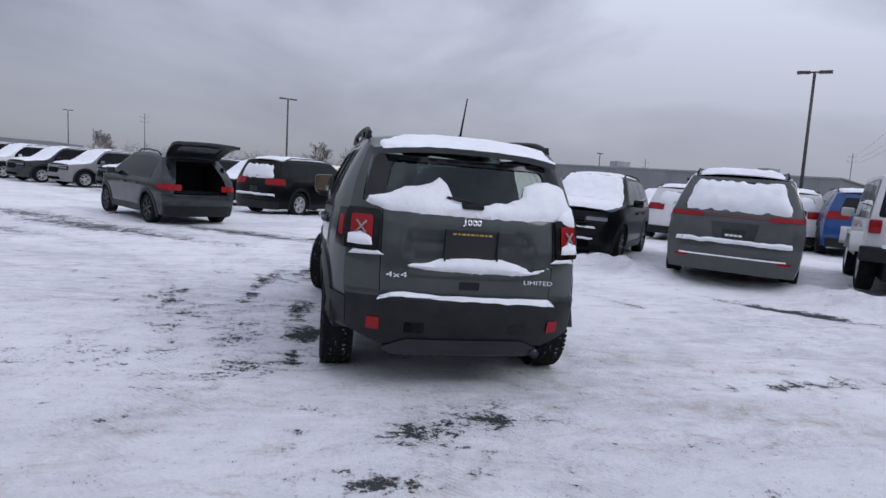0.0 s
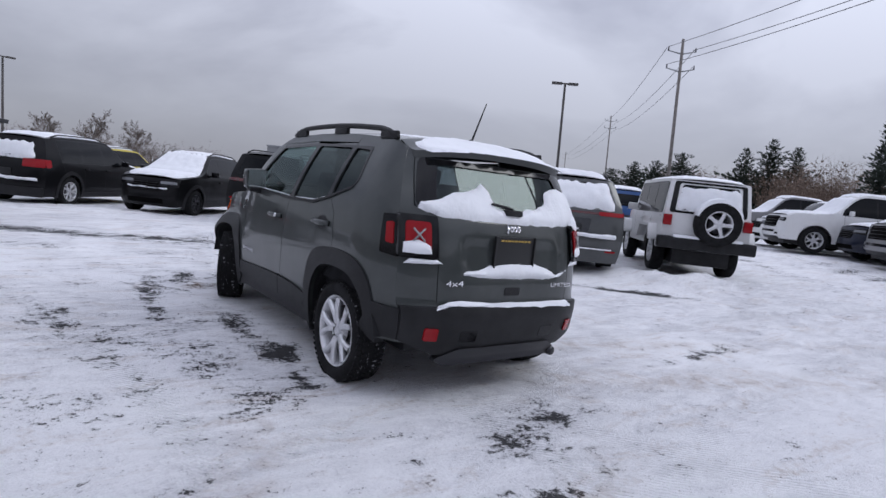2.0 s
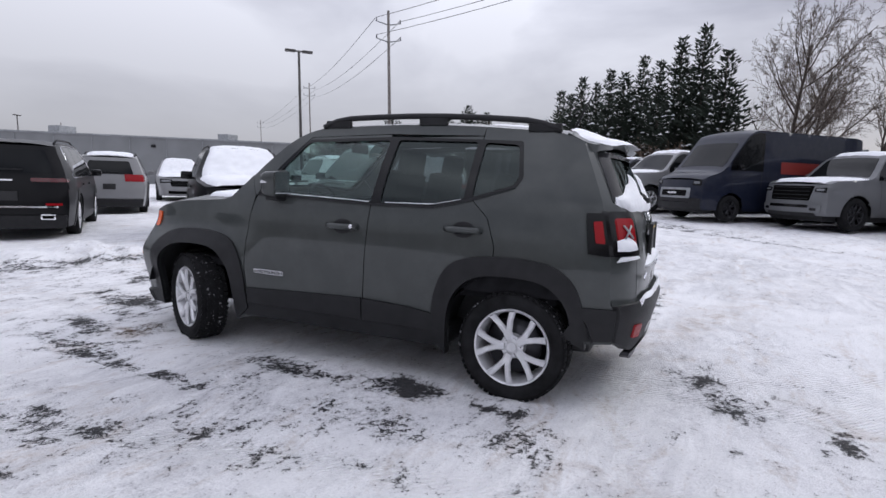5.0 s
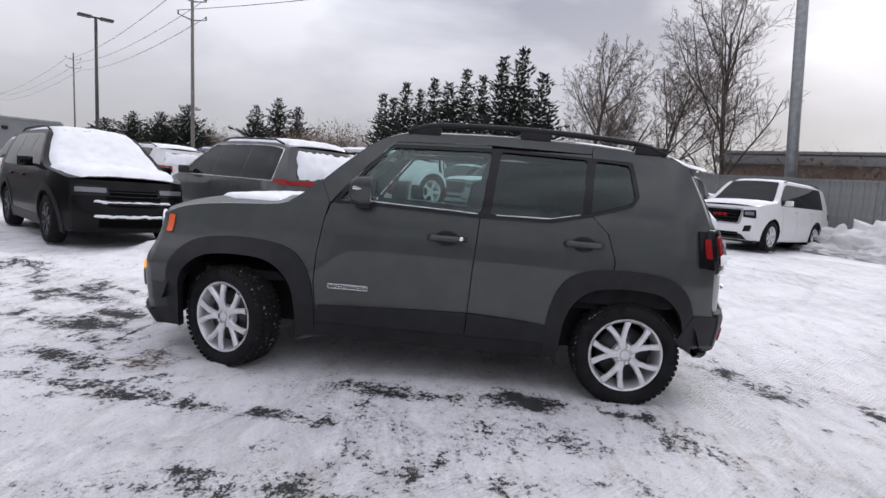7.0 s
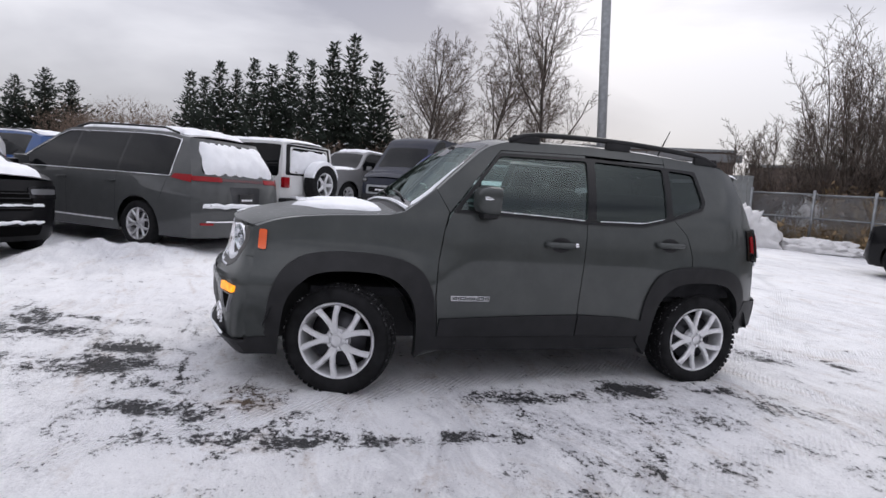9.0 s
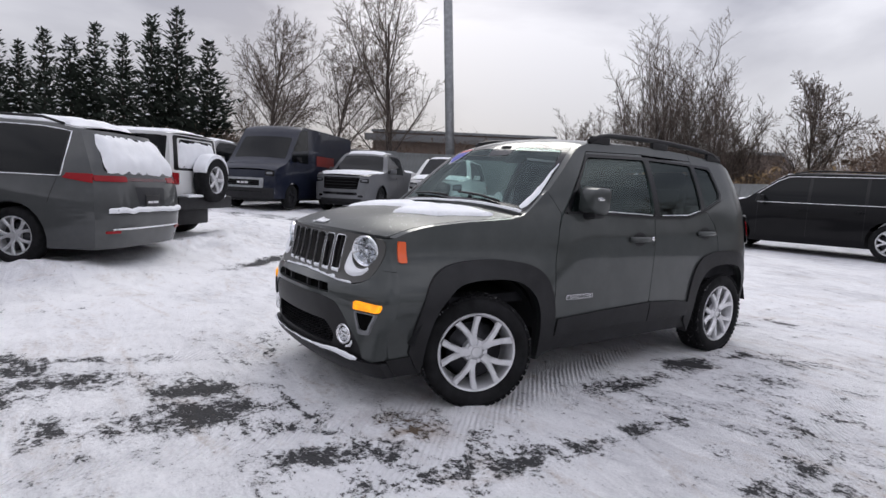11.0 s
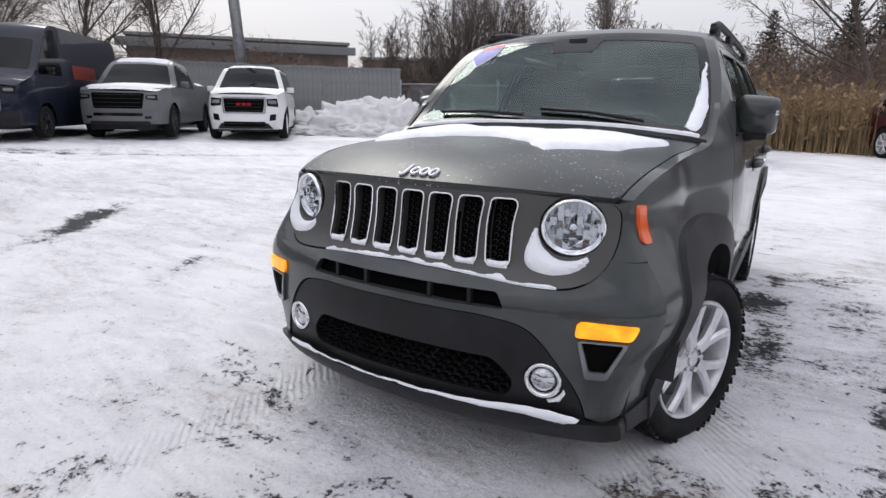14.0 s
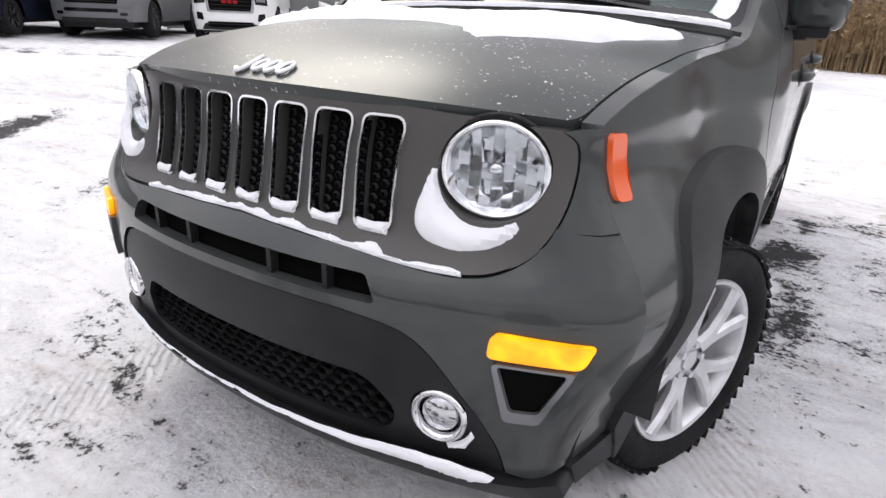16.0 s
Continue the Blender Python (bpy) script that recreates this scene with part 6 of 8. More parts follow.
for s in (-1, 1):
    part("bumper_reflector", shell(quad(s * 0.74 - 0.13, 0.635, s * 0.74 + 0.13, 0.675, 0.008), lifted(S.rear, 0.014), 0.06, rim=(0, 0.02, 0)), RED_LENS, lb)
    bm = bmesh.new()
    p = S.rear(s * 0.66, 0.43)
    box(bm, p.x, p.y - 0.03, 0.43, 0.24, 0.05, 0.11, 0.03)
    ex = part("exhaust_finisher", bm, CHROME, lb)
    bm = bmesh.new()
    box(bm, p.x, p.y - 0.052, 0.43, 0.18, 0.012, 0.06, 0.012)
    # Pipe mouth painted near-black for its shade; the finisher is solid.
    part("exhaust_opening", bm, DEPTH_SHADE, ex)
# minivan
S, yc, yt = suv_shape(5.18, 1.00, 1.76, 3.09, 0.95, 1.06, 1.08, 0.68, 0.30, 0.80, 1.05, low=0.22)
van = car(S, on_ground(6.90, 4.12, AWAY), "grey minivan with snow on its rear window, roof and bumper", "minivan", PAINT_VAN, (1.545, -1.545), 0.35, 0.235, RIM, glass_from=yt + 0.65, glass_to=-2.10,
          screen=(yc, yt), rear_glass=(1.16, 1.60, 0.98), tail=(1.04, 1.11, 0.50), tail_bar=True, snow=(("rear", 0.09), ("roof", 0.07), ("bumper", 0.035, 0.66)), group=ROW, cladding=False, seed=18, rail=True, bright_trim=True)
# trim on the minivan's back and flanks
part("bumper_strip", shell(quad(-0.80, 0.455, 0.80, 0.477, 0.008), lifted(S.rear, 0.012), 0.1, rim=(0, 0.02, 0)), CHROME, van)
for s in (-1, 1):
    part("bumper_reflector", shell(quad(s * 0.78 - 0.10, 0.415, s * 0.78 + 0.10, 0.448, 0.008), lifted(S.rear, 0.012), 0.06, rim=(0, 0.02, 0)), RED_LENS, van)
    part("sill_strip", shell(quad(-1.05, 0.36, 1.05, 0.385), S.side(s, 0.008), 0.1, flip=s < 0, rim=(-s * 0.01, 0, 0)), CHROME, van)
    yr_ = S.yrc(1.07)
    o = [(yr_ - 0.01, 1.02), (yr_ + 0.34, 1.07), (yr_ + 0.30, 1.13), (yr_ + 0.0, 1.13)]
    part("lamp_wing", shell(o, S.side(s, 0.011), 0.06, flip=s < 0, rim=(-s * 0.01, 0, 0)), RED_LENS, van)
# Flush panel in darker paint puts the plate recess's shade into colour.
part("plate_recess", shell(rounded([(-0.30, 0.72), (0.30, 0.72), (0.36, 0.98), (-0.36, 0.98)], 0.03), lifted(S.rear, 0.003), 0.1), PAINT_DARK, van)
bm = bmesh.new()
for k in range(4):
    box(bm, -0.09 + 0.06 * k, S.rear(0, 0.81).y - 0.02, 0.79, 0.05, 0.006, 0.03, 0.002)
part("plate_writing", bm, STICKER_WHITE, van)
bm = bmesh.new()
for k in range(7):
    box(bm, -0.70 + 0.035 * k, S.rear(-0.6, 0.70).y - 0.008, 0.70, 0.026, 0.006, 0.022, 0.002)
part("lettering", bm, CHROME, van, "small chrome lettering, too small to read")
# white car and blue car in the row behind
S, yc, yt = suv_shape(4.75, 0.95, 1.72, 2.85, 0.92)
x, y = swung(*lot(16.6, 0.5), -1.2)
car(S, on_ground(x, y, AWAY), "white off-road car with a snowy roof and rear window", "car", PAINT_WHITE, (1.42, -1.42), 0.37, 0.24, RIM, glass_from=yt + 0.45, glass_to=-1.7,
    screen=(yc, yt), rear_glass=(1.15, 1.52, 0.84), snow=(("rear", 0.05), ("roof", 0.06)), group=ROW, seed=21)
x, y = swung(*lot(16.6, 3.5), -1.2)
car(S, on_ground(x, y, AWAY), "white off-road car with a snowy rear window", "car", PAINT_WHITE, (1.42, -1.42), 0.37, 0.24, RIM, glass_from=yt + 0.45, glass_to=-1.7,
    screen=(yc, yt), rear_glass=(1.15, 1.52, 0.84), snow=(("rear", 0.05), ("roof", 0.06)), group=ROW, seed=22)
x, y = swung(*lot(15.4, 5.1), -1.2)
car(S, on_ground(x, y, AWAY), "blue off-road car with snow on its roof", "car", PAINT_BLUE, (1.42, -1.42), 0.38, 0.24, RIM_DARK, glass_from=yt + 0.45, glass_to=-1.7,
    screen=(yc, yt), rear_glass=(1.15, 1.52, 0.84), snow=(("roof", 0.06), ("hood", 0.06)), group=ROW, seed=24)
for k, (u, v, b, pm, col) in enumerate(((16.8, -3.4, AWAY, PAINT_SILVER, "silver"), (17.0, -7.2, AWAY, PAINT_WHITE, "white"), (17.2, -10.4, AWAY, PAINT_DARK, "charcoal"),
                                        (17.0, -14.2, AWAY, PAINT_YELLOW, "yellow"), (12.2, -18.4, TOWARDS, PAINT_DARK, "charcoal"), (12.0, -21.6, TOWARDS, PAINT_DARK, "charcoal"),
                                        (11.8, -25.0, TOWARDS, PAINT_SILVER, "silver"), (11.6, -28.2, TOWARDS, PAINT_DARK, "charcoal"), (11.4, -31.4, TOWARDS, PAINT_WHITE, "white"), (11.4, -34.6, TOWARDS, PAINT_BLACK, "black"), (12.0, -14.8, TOWARDS, PAINT_BLACK, "black"),
                                        (24.0, 2.0, TOWARDS, PAINT_WHITE, "white"), (24.0, 5.2, TOWARDS, PAINT_DARK, "charcoal"), (24.2, -1.5, TOWARDS, PAINT_SILVER, "silver"))):
    x, y = swung(*lot(u, v), -1.2)
    car(S, on_ground(x, y, b), f"{col} off-road car under a cover of snow", "car", pm, (1.42, -1.42), 0.37, 0.24, RIM, glass_from=yt + 0.45, glass_to=-1.7,
        screen=(yc, yt), rear_glass=(1.15, 1.52, 0.84), snow=(("roof", 0.06), ("hood", 0.06), ("screen", 0.05)), group=ROW, seed=40 + 7 * k)

# square off-roader with the spare wheel on its back
S = Shape(0.80, 1.12, 0.70, [(-1.98, 1.74), (-1.8, 1.78), (0.30, 1.80), (0.42, 1.76), (0.62, 1.20), (0.70, 1.16), (1.50, 1.10), (1.86, 1.04)],
          [(0.5, 1.88), (0.8, 1.88), (1.04, 1.86)], [(0.5, -1.98), (1.1, -1.98), (1.74, -1.92)], [(0.5, 0.06), (1.0, 0.06)], [(0.5, 0.05), (1.8, 0.05)],
          taper_f=(0.6, 1.3, 0.16), taper_r=(-1.7, 0.3, 0.02), low=0.50, tuck=0.02, lean=1.0, crown=0.04)
x, y = 8.92, 2.40
wr = car(S, on_ground(x, y, 44), "white square off-road car with black hardtop and rear spare wheel", "off-road car", PAINT_WHITE, (1.25, -1.25), 0.40, 0.24, RIM, glass_from=0.36, glass_to=-1.85, cladding=False,
         screen=(0.64, 0.44), tail=None, head=None, grille=None, rear_glass=None, rail=False, plate=False, snow=(("roof", 0.05),), group=ROW, seed=30, arch=0.12)
for s in (-1, 1):
    for cy in (1.25, -1.25):
        ring = [(cy - 0.60, 0.62), (cy - 0.44, 0.92), (cy + 0.44, 0.92), (cy + 0.60, 0.62), (cy + 0.52, 0.62), (cy + 0.38, 0.86), (cy - 0.38, 0.86), (cy - 0.52, 0.62)]
        part("wheel_arch_flare", shell(ring, S.side(s, 0.16), 0.08, flip=s < 0, rim=(-s * 0.17, 0, 0)), PAINT_WHITE, wr)
    bm = bmesh.new()
    box(bm, s * 0.70, -2.02, 1.02, 0.15, 0.10, 0.20, 0.02)
    part("tail_light", bm, RED_LENS, wr)
    part("side_window_frame", shell([(-1.90, 1.16), (-0.60, 1.16), (-0.60, 1.74), (-1.86, 1.72)], S.side(s, 0.002), 0.1, flip=s < 0), GLOSS_BLACK, wr)
bm = bmesh.new()
box(bm, 0, -2.10, 0.62, 1.70, 0.20, 0.22, 0.03)
part("rear_bumper", bm, CLADDING, wr)
bm = bmesh.new()
box(bm, 0, -2.14, 0.74, 1.20, 0.16, 0.05, 0.02)
part("snow", bm, SNOW, wr, "snow on the rear bumper")
part("rear_window", shell(rounded(quad(-0.56, 1.22, 0.56, 1.68), 0.05), lifted(S.rear, 0.006), 0.1), TINT, wr)
part("window_frame", shell(rounded(quad(-0.72, 1.16, 0.72, 1.74), 0.05), lifted(S.rear, 0.004), 0.1, holes=[rounded(quad(-0.62, 1.20, 0.62, 1.70), 0.05)], rim=(0, 0.02, 0)), GLOSS_BLACK, wr)
part("snow", snow_shell(quad(-0.60, 1.20, 0.60, 1.66), S.rear, 0.05, 0.03, 0.07, 33, (0, 0.02, 0)), SNOW, wr, "snow on the rear window")
sp = wheel(wr, 0.12, -2.22, 1.02, 0.40, 0.25, 0.235, RIM, name="spare_wheel", spokes=5, twin=False)
sp.matrix_local = pose(0.12, -2.20, 1.02, 0, 0, -90) @ Matrix.Scale(1, 4)
bm = bmesh.new()
rows_ = []
for k in range(25):
    q = radians(18 + 144 * k / 24)
    r1 = 0.415 + 0.055 * math.sin(math.pi * k / 24) ** 0.5 + 0.012 * noise.noise((k * 0.6, 0.3, 7.0))
    rows_.append([bm.verts.new((x_, r_ * math.cos(q), r_ * math.sin(q))) for x_, r_ in ((-0.125, 0.385), (-0.115, r1 - 0.015), (0.0, r1), (0.115, r1 - 0.015), (0.125, 0.385))])
for ra, rb in zip(rows_, rows_[1:]):
    for k in range(4):
        bm.faces.new((ra[k], ra[k + 1], rb[k + 1], rb[k]))
bm.faces.new(rows_[0][::-1])
bm.faces.new(rows_[-1])
bmesh.ops.recalc_face_normals(bm, faces=bm.faces)
part("snow", bm, SNOW, sp, "snow on top of the spare wheel")

# the row along the fence
MIDDLES = ((12.98, -8.62), (14.70, -6.45), (15.32, -3.77), (17.04, -1.54), (18.50, 0.20), (19.41, 2.20), (21.0, 3.9), (22.5, 5.6))


def in_row(k):
    """Place k of the row along the fence."""
    return on_ground(*MIDDLES[k], CROSS)


S, yc, yt = suv_shape(5.33, 1.03, 1.92, 3.07, 0.95, 1.28, 1.24, 0.74, 0.14, 1.0, 0.70, low=0.28)
gm = car(S, in_row(0), "white full-size off-road car with a tall dark grille", "car", PAINT_WHITE, (1.535, -1.535), 0.41, 0.27, RIM, glass_from=yt + 0.42, glass_to=-2.05,
         screen=(yc, yt), rear_glass=(1.3, 1.7, 0.86), head=(0.86, 1.08, 0.66), grille=(0.72, 1.06, 0.60), snow=(("hood", 0.03), ("roof", 0.05)), group=ROW, cladding=False, seed=70)
p = S.front(0, 0.92)
bm = bmesh.new()
for k in range(3):
    box(bm, -0.13 + k * 0.13, p.y + 0.012, 0.92, 0.10, 0.02, 0.075, 0.006)
part("badge", bm, RED_LENS, gm, "red badge blocks on the grille")
part("skid_plate", shell(rounded([(-0.86, 0.30), (0.86, 0.30), (0.72, 0.44), (-0.72, 0.44)], 0.04), lifted(S.front, -0.012), 0.1, flip=True, rim=(0, -0.03, 0)), CLADDING, gm)
for s in (-1, 1):
    o = [(s * 0.74, 0.50), (s * 0.93, 0.52), (s * 0.93, 0.68), (s * 0.76, 0.66)]
    part("bumper_vent", shell(rounded(o if s > 0 else o[::-1], 0.02), lifted(S.front, -0.010), 0.06, flip=True, rim=(0, -0.02, 0)), GLOSS_BLACK, gm)
part("grille_frame", shell(rounded([(-0.62, 0.68), (0.62, 0.68), (0.68, 1.10), (-0.68, 1.10)], 0.05), lifted(S.front, -0.014), 0.08, holes=[rounded([(-0.57, 0.72), (0.57, 0.72), (0.63, 1.06), (-0.63, 1.06)], 0.04)], flip=True, rim=(0, -0.02, 0)), STEEL, gm)


def pickup(m, label, pm, seed, snow=(), rims=RIM):
    H = 1.95
    ze = [(-2.95, 1.38), (-2.6, 1.40), (-0.98, 1.40), (-0.86, 1.46), (-0.70, H - 0.12), (-0.55, H - 0.04), (0.40, H), (0.62, H - 0.05), (0.75, H - 0.12), (1.35, 1.30), (1.45, 1.27), (2.40, 1.20), (2.62, 1.12)]
    S = Shape(1.02, 1.26, 0.74, ze, [(0.32, 2.60), (0.5, 2.66), (0.8, 2.66), (1.12, 2.62)], [(0.40, -2.98), (1.0, -2.98), (1.38, -2.95)],
              [(0.3, 0.20), (0.6, 0.24), (1.1, 0.16)], [(0.4, 0.04), (1.4, 0.04)], taper_f=(1.7, 0.95, 0.14), taper_r=(-2.7, 0.4, 0.02), low=0.36, tuck=0.03, crown=0.05)
    p_ = car(S, m, label, "pickup", pm, (1.82, -1.82), 0.41, 0.26, rims, glass_from=1.05, glass_to=-0.62, screen=(1.32, 0.78), tail=(1.0, 1.28, 0.86), rail=False, rear_glass=None,
             head=(0.92, 1.05, 0.70), grille=(0.72, 1.08, 0.67), cladding=False, group=ROW, pillars=(0.52,), snow=snow, seed=seed)
    bm = bmesh.new()
    shell(quad(-S.W * 0.9, 0.44, S.W * 0.9, 0.64, 0.05), lifted(S.front, -0.03), 0.1, bm=bm, flip=True, rim=(0, -0.05, 0))
    fb = part("front_bumper", bm, pm, p_)
    part("bumper_slot", shell(rounded(quad(-0.62, 0.55, 0.62, 0.62), 0.03), lifted(S.front, -0.036), 0.1, flip=True), GLOSS_BLACK, fb)
    for s in (-1, 1):
        part("fog_light", shell(rounded(quad(s * 0.74 - 0.08, 0.49, s * 0.74 + 0.08, 0.55), 0.025), lifted(S.front, -0.038), 0.06, flip=True, rim=(0, -0.02, 0)), GLOSS_BLACK, fb)
    part("skid_panel", shell(rounded([(-0.80, 0.34), (0.80, 0.34), (0.74, 0.45), (-0.74, 0.45)], 0.03), lifted(S.front, -0.016), 0.1, flip=True, rim=(0, -0.03, 0)), CLADDING, p_)
    return p_


pickup(in_row(1), "grey pickup with a black grille and snow on bonnet and bed", PAINT_GRANITE, 80, rims=RIM_DARK, snow=(("hood", 0.035), ("roof", 0.05), ("bed", 0.08, -1.05)))
pickup(in_row(3), "silver pickup with a bright grille and a snowy bonnet", PAINT_SILVER, 84, snow=(("hood", 0.05), ("roof", 0.05), ("bed", 0.08, -1.05)))
pickup(in_row(5), "white pickup with snow on cab and bed", PAINT_WHITE, 88, snow=(("hood", 0.05), ("screen", 0.05), ("roof", 0.06), ("bed", 0.10, -1.05)))
pickup(in_row(7), "silver pickup under snow", PAINT_SILVER, 89, snow=(("hood", 0.05), ("screen", 0.05), ("roof", 0.06), ("bed", 0.10, -1.05)))
S, yc, yt = suv_shape(4.75, 0.95, 1.72, 2.85, 0.92)
for k, pm, col in ((4, PAINT_NAVY, "dark"), (6, PAINT_WHITE, "white")):
    car(S, in_row(k), f"{col} off-road car with a snowy bonnet and roof", "car", pm, (1.42, -1.42), 0.37, 0.24, RIM, glass_from=yt + 0.45, glass_to=-1.7,
        screen=(yc, yt), rear_glass=(1.15, 1.52, 0.84), snow=(("roof", 0.06), ("hood", 0.05)), group=ROW, seed=90 + k)
# delivery van
ze = [(-2.85, 2.42), (-2.6, 2.48), (0.9, 2.50), (1.30, 2.40), (1.52, 2.16), (2.12, 1.42), (2.22, 1.34), (2.62, 1.18), (2.72, 1.10)]
S = Shape(1.02, 1.38, 0.92, ze, [(0.28, 2.68), (0.5, 2.74), (0.8, 2.74), (1.1, 2.72)], [(0.35, -2.90), (1.2, -2.90), (2.42, -2.86)], [(0.3, 0.20), (0.6, 0.24), (1.1, 0.16)], [(0.4, 0.03), (2.4, 0.03)],
          taper_f=(1.9, 0.85, 0.14), taper_r=(-2.7, 0.3, 0.02), low=0.30, tuck=0.02, lean=1.1, crown=0.05)
pv = car(S, in_row(2), "tall navy delivery van with red print on its flank", "van", PAINT_NAVY, (1.90, -1.95), 0.36, 0.22, RIM_DARK, glass_from=1.85, glass_to=0.85, screen=(2.08, 1.56), tail=None, rail=False,
         head=(0.94, 1.10, 0.70), grille=(0.62, 0.84, 0.62), cladding=False, group=ROW, pillars=(0.96,), snow=(), seed=95, plate=False, handles=False)
part("dark_bumper", shell(rounded(quad(-0.98, 0.30, 0.98, 0.60), 0.04), lifted(S.front, -0.010), 0.1, flip=True, rim=(0, -0.03, 0)), CLADDING, pv)
part("flank_print", shell(quad(-1.2, 1.35, 0.2, 1.68), S.side(-1, 0.004), 0.2, flip=True), RED_BOX, pv, "red printed panel")
part("grille_frame", shell(rounded(quad(-0.68, 0.60, 0.68, 0.88), 0.05), lifted(S.front, -0.014), 0.08, holes=[rounded(quad(-0.56, 0.66, 0.56, 0.82), 0.04)], flip=True, rim=(0, -0.02, 0)), STEEL, pv)
bm = bmesh.new()
for k in range(3):
    box(bm, -0.12 + 0.12 * k, S.front(0, 0.74).y + 0.03, 0.74, 0.09, 0.02, 0.05, 0.005)
part("badge", bm, STICKER_WHITE, pv)

# long black off-roader by the gate, seen from its flank, and a maroon one beyond
S, yc, yt = suv_shape(5.20, 0.98, 1.79, 3.09, 0.95, 1.15, 1.12, 0.68, 0.18)
car(S, on_ground(2.50, -11.5, 77), "long black off-road car with bright window trim", "car", PAINT_BLACK, (1.545, -1.545), 0.39, 0.27, RIM, glass_from=yt + 0.45, glass_to=-2.0,
    screen=(yc, yt), rear_glass=(1.18, 1.6, 0.9), tail=(1.05, 1.13, 0.5), snow=(("hood", 0.02), ("screen", 0.012)), group=ROW, seed=101, cladding=False, bright_trim=True)
car(S, on_ground(-4.4, -14.4, 335), "maroon off-road car with slim headlights", "car", PAINT_MAROON, (1.545, -1.545), 0.39, 0.27, RIM, glass_from=yt + 0.45, glass_to=-2.0,
    screen=(yc, yt), rear_glass=(1.18, 1.6, 0.9), tail=(1.05, 1.13, 0.5), snow=(("roof", 0.04),), group=ROW, seed=104, cladding=False)


# ---- the ground: one sheet of packed snow with bare asphalt showing through ----
BARE = [  # x, y, half length, half width, heading in degrees, strength
    (-0.32, -2.47, 0.22, 0.16, 20, 0.9), (0.06, -2.33, 0.42, 0.10, -12, 0.7), (-0.63, -3.02, 0.16, 0.08, 0, 0.8), (-1.43, -1.55, 0.26, 0.15, 30, 0.7), (-1.06, -1.36, 0.13, 0.08, 0, 1.0),
    (-0.98, -0.68, 0.28, 0.16, 85, 1.2), (-2.3, 0.6, 1.0, 0.24, 100, 0.42), (0.63, 3.60, 0.42, 0.20, 40, 0.9), (-0.24, 2.66, 0.30, 0.22, 60, 1.1), (0.16, 2.64, 0.26, 0.16, 50, 1.3),
    (-1.45, 1.70, 0.75, 0.14, 80, 0.8), (-1.43, 0.36, 0.5, 0.2, 80, 0.42), (-1.07, -1.31, 0.16, 0.05, 90, 0.9), (-2.0, -0.2, 0.7, 0.34, 80, 0.36), (-1.43, -1.46, 0.25, 0.12, 80, 0.6),
    (0.04, -2.24, 0.2, 0.1, 30, 0.7), (1.0, 3.5, 0.55, 0.14, 20, 0.9), (-1.05, 0.10, 0.55, 0.13, 88, 0.85), (-1.0, 0.25, 0.35, 0.10, 85, 0.9), (-1.55, 0.6, 0.4, 0.10, 80, 0.6),
    (-1.02, 2.25, 0.4, 0.15, 70, 0.9), (-1.5, -0.75, 0.6, 0.22, 80, 0.45), (4.95, 0.60, 0.80, 0.16, -52, 1.3), (2.75, -1.86, 0.55, 0.10, 5, 0.8), (-0.2, 3.1, 0.5, 0.2, 60, 0.7),
    (-2.1, 1.2, 1.7, 0.9, 80, 0.13), (-0.9, 3.0, 1.6, 0.9, 25, 0.18), (0.9, 4.6, 1.6, 0.8, 15, 0.34), (-2.2, -1.4, 1.3, 0.7, 60, 0.22), (-0.3, -2.8, 1.0, 0.6, 10, 0.18),
    (-0.87, 1.80, 0.24, 0.20, 30, 0.8), (-0.55, 2.4, 0.5, 0.2, 60, 0.6), (1.3, 4.3, 0.6, 0.12, 30, 0.8), (0.62, 3.32, 0.45, 0.20, 62, 0.95), (0.98, 3.02, 0.45, 0.06, 65, 0.8), (0.60, 2.95, 0.40, 0.08, 60, 0.6), (-1.38, 1.74, 0.32, 0.06, 140, 0.9),
    (-0.32, 2.37, 0.22, 0.10, 60, 0.7), (-0.31, 2.98, 0.25, 0.10, 60, 0.7), (0.75, 2.0, 0.60, 0.28, 170, 0.42), (2.9, 0.85, 0.45, 0.08, -60, 0.6), (0.35, -0.2, 0.9, 0.55, 90, 0.25),
]
LANE = [(-2.5, 7.2, 2.6, 0.40, -38, 0.9), (-5.5, 7.4, 2.6, 0.55, -38, 0.9), (-4.0, 6.2, 2.4, 0.25, -38, 0.8), (-7.5, 9.6, 3.0, 0.5, -38, 0.8), (-0.4, 6.0, 1.6, 0.30, -38, 0.9), (1.0, 5.2, 1.3, 0.18, -40, 0.8),
        (-6.5, 6.2, 2.2, 0.3, -38, 0.6), (13.0, -0.5, 4.0, 0.22, 48, 0.8), (11.2, -1.6, 5.0, 0.14, 48, 0.8), (9.5, -3.5, 3.0, 0.15, 48, 0.6), (12.0, 2.0, 3.0, 0.2, 48, 0.6)]


def ellipse_mask(X, Y, spots):
    out = np.zeros_like(X)
    for x, y, a, b, deg, k in spots:
        c, s = math.cos(radians(deg)), math.sin(radians(deg))
        u = (X - x) * c + (Y - y) * s
        v = -(X - x) * s + (Y - y) * c
        out = np.maximum(out, k * np.exp(-((u / a) ** 2 + (v / b) ** 2) * 0.8))
    return out


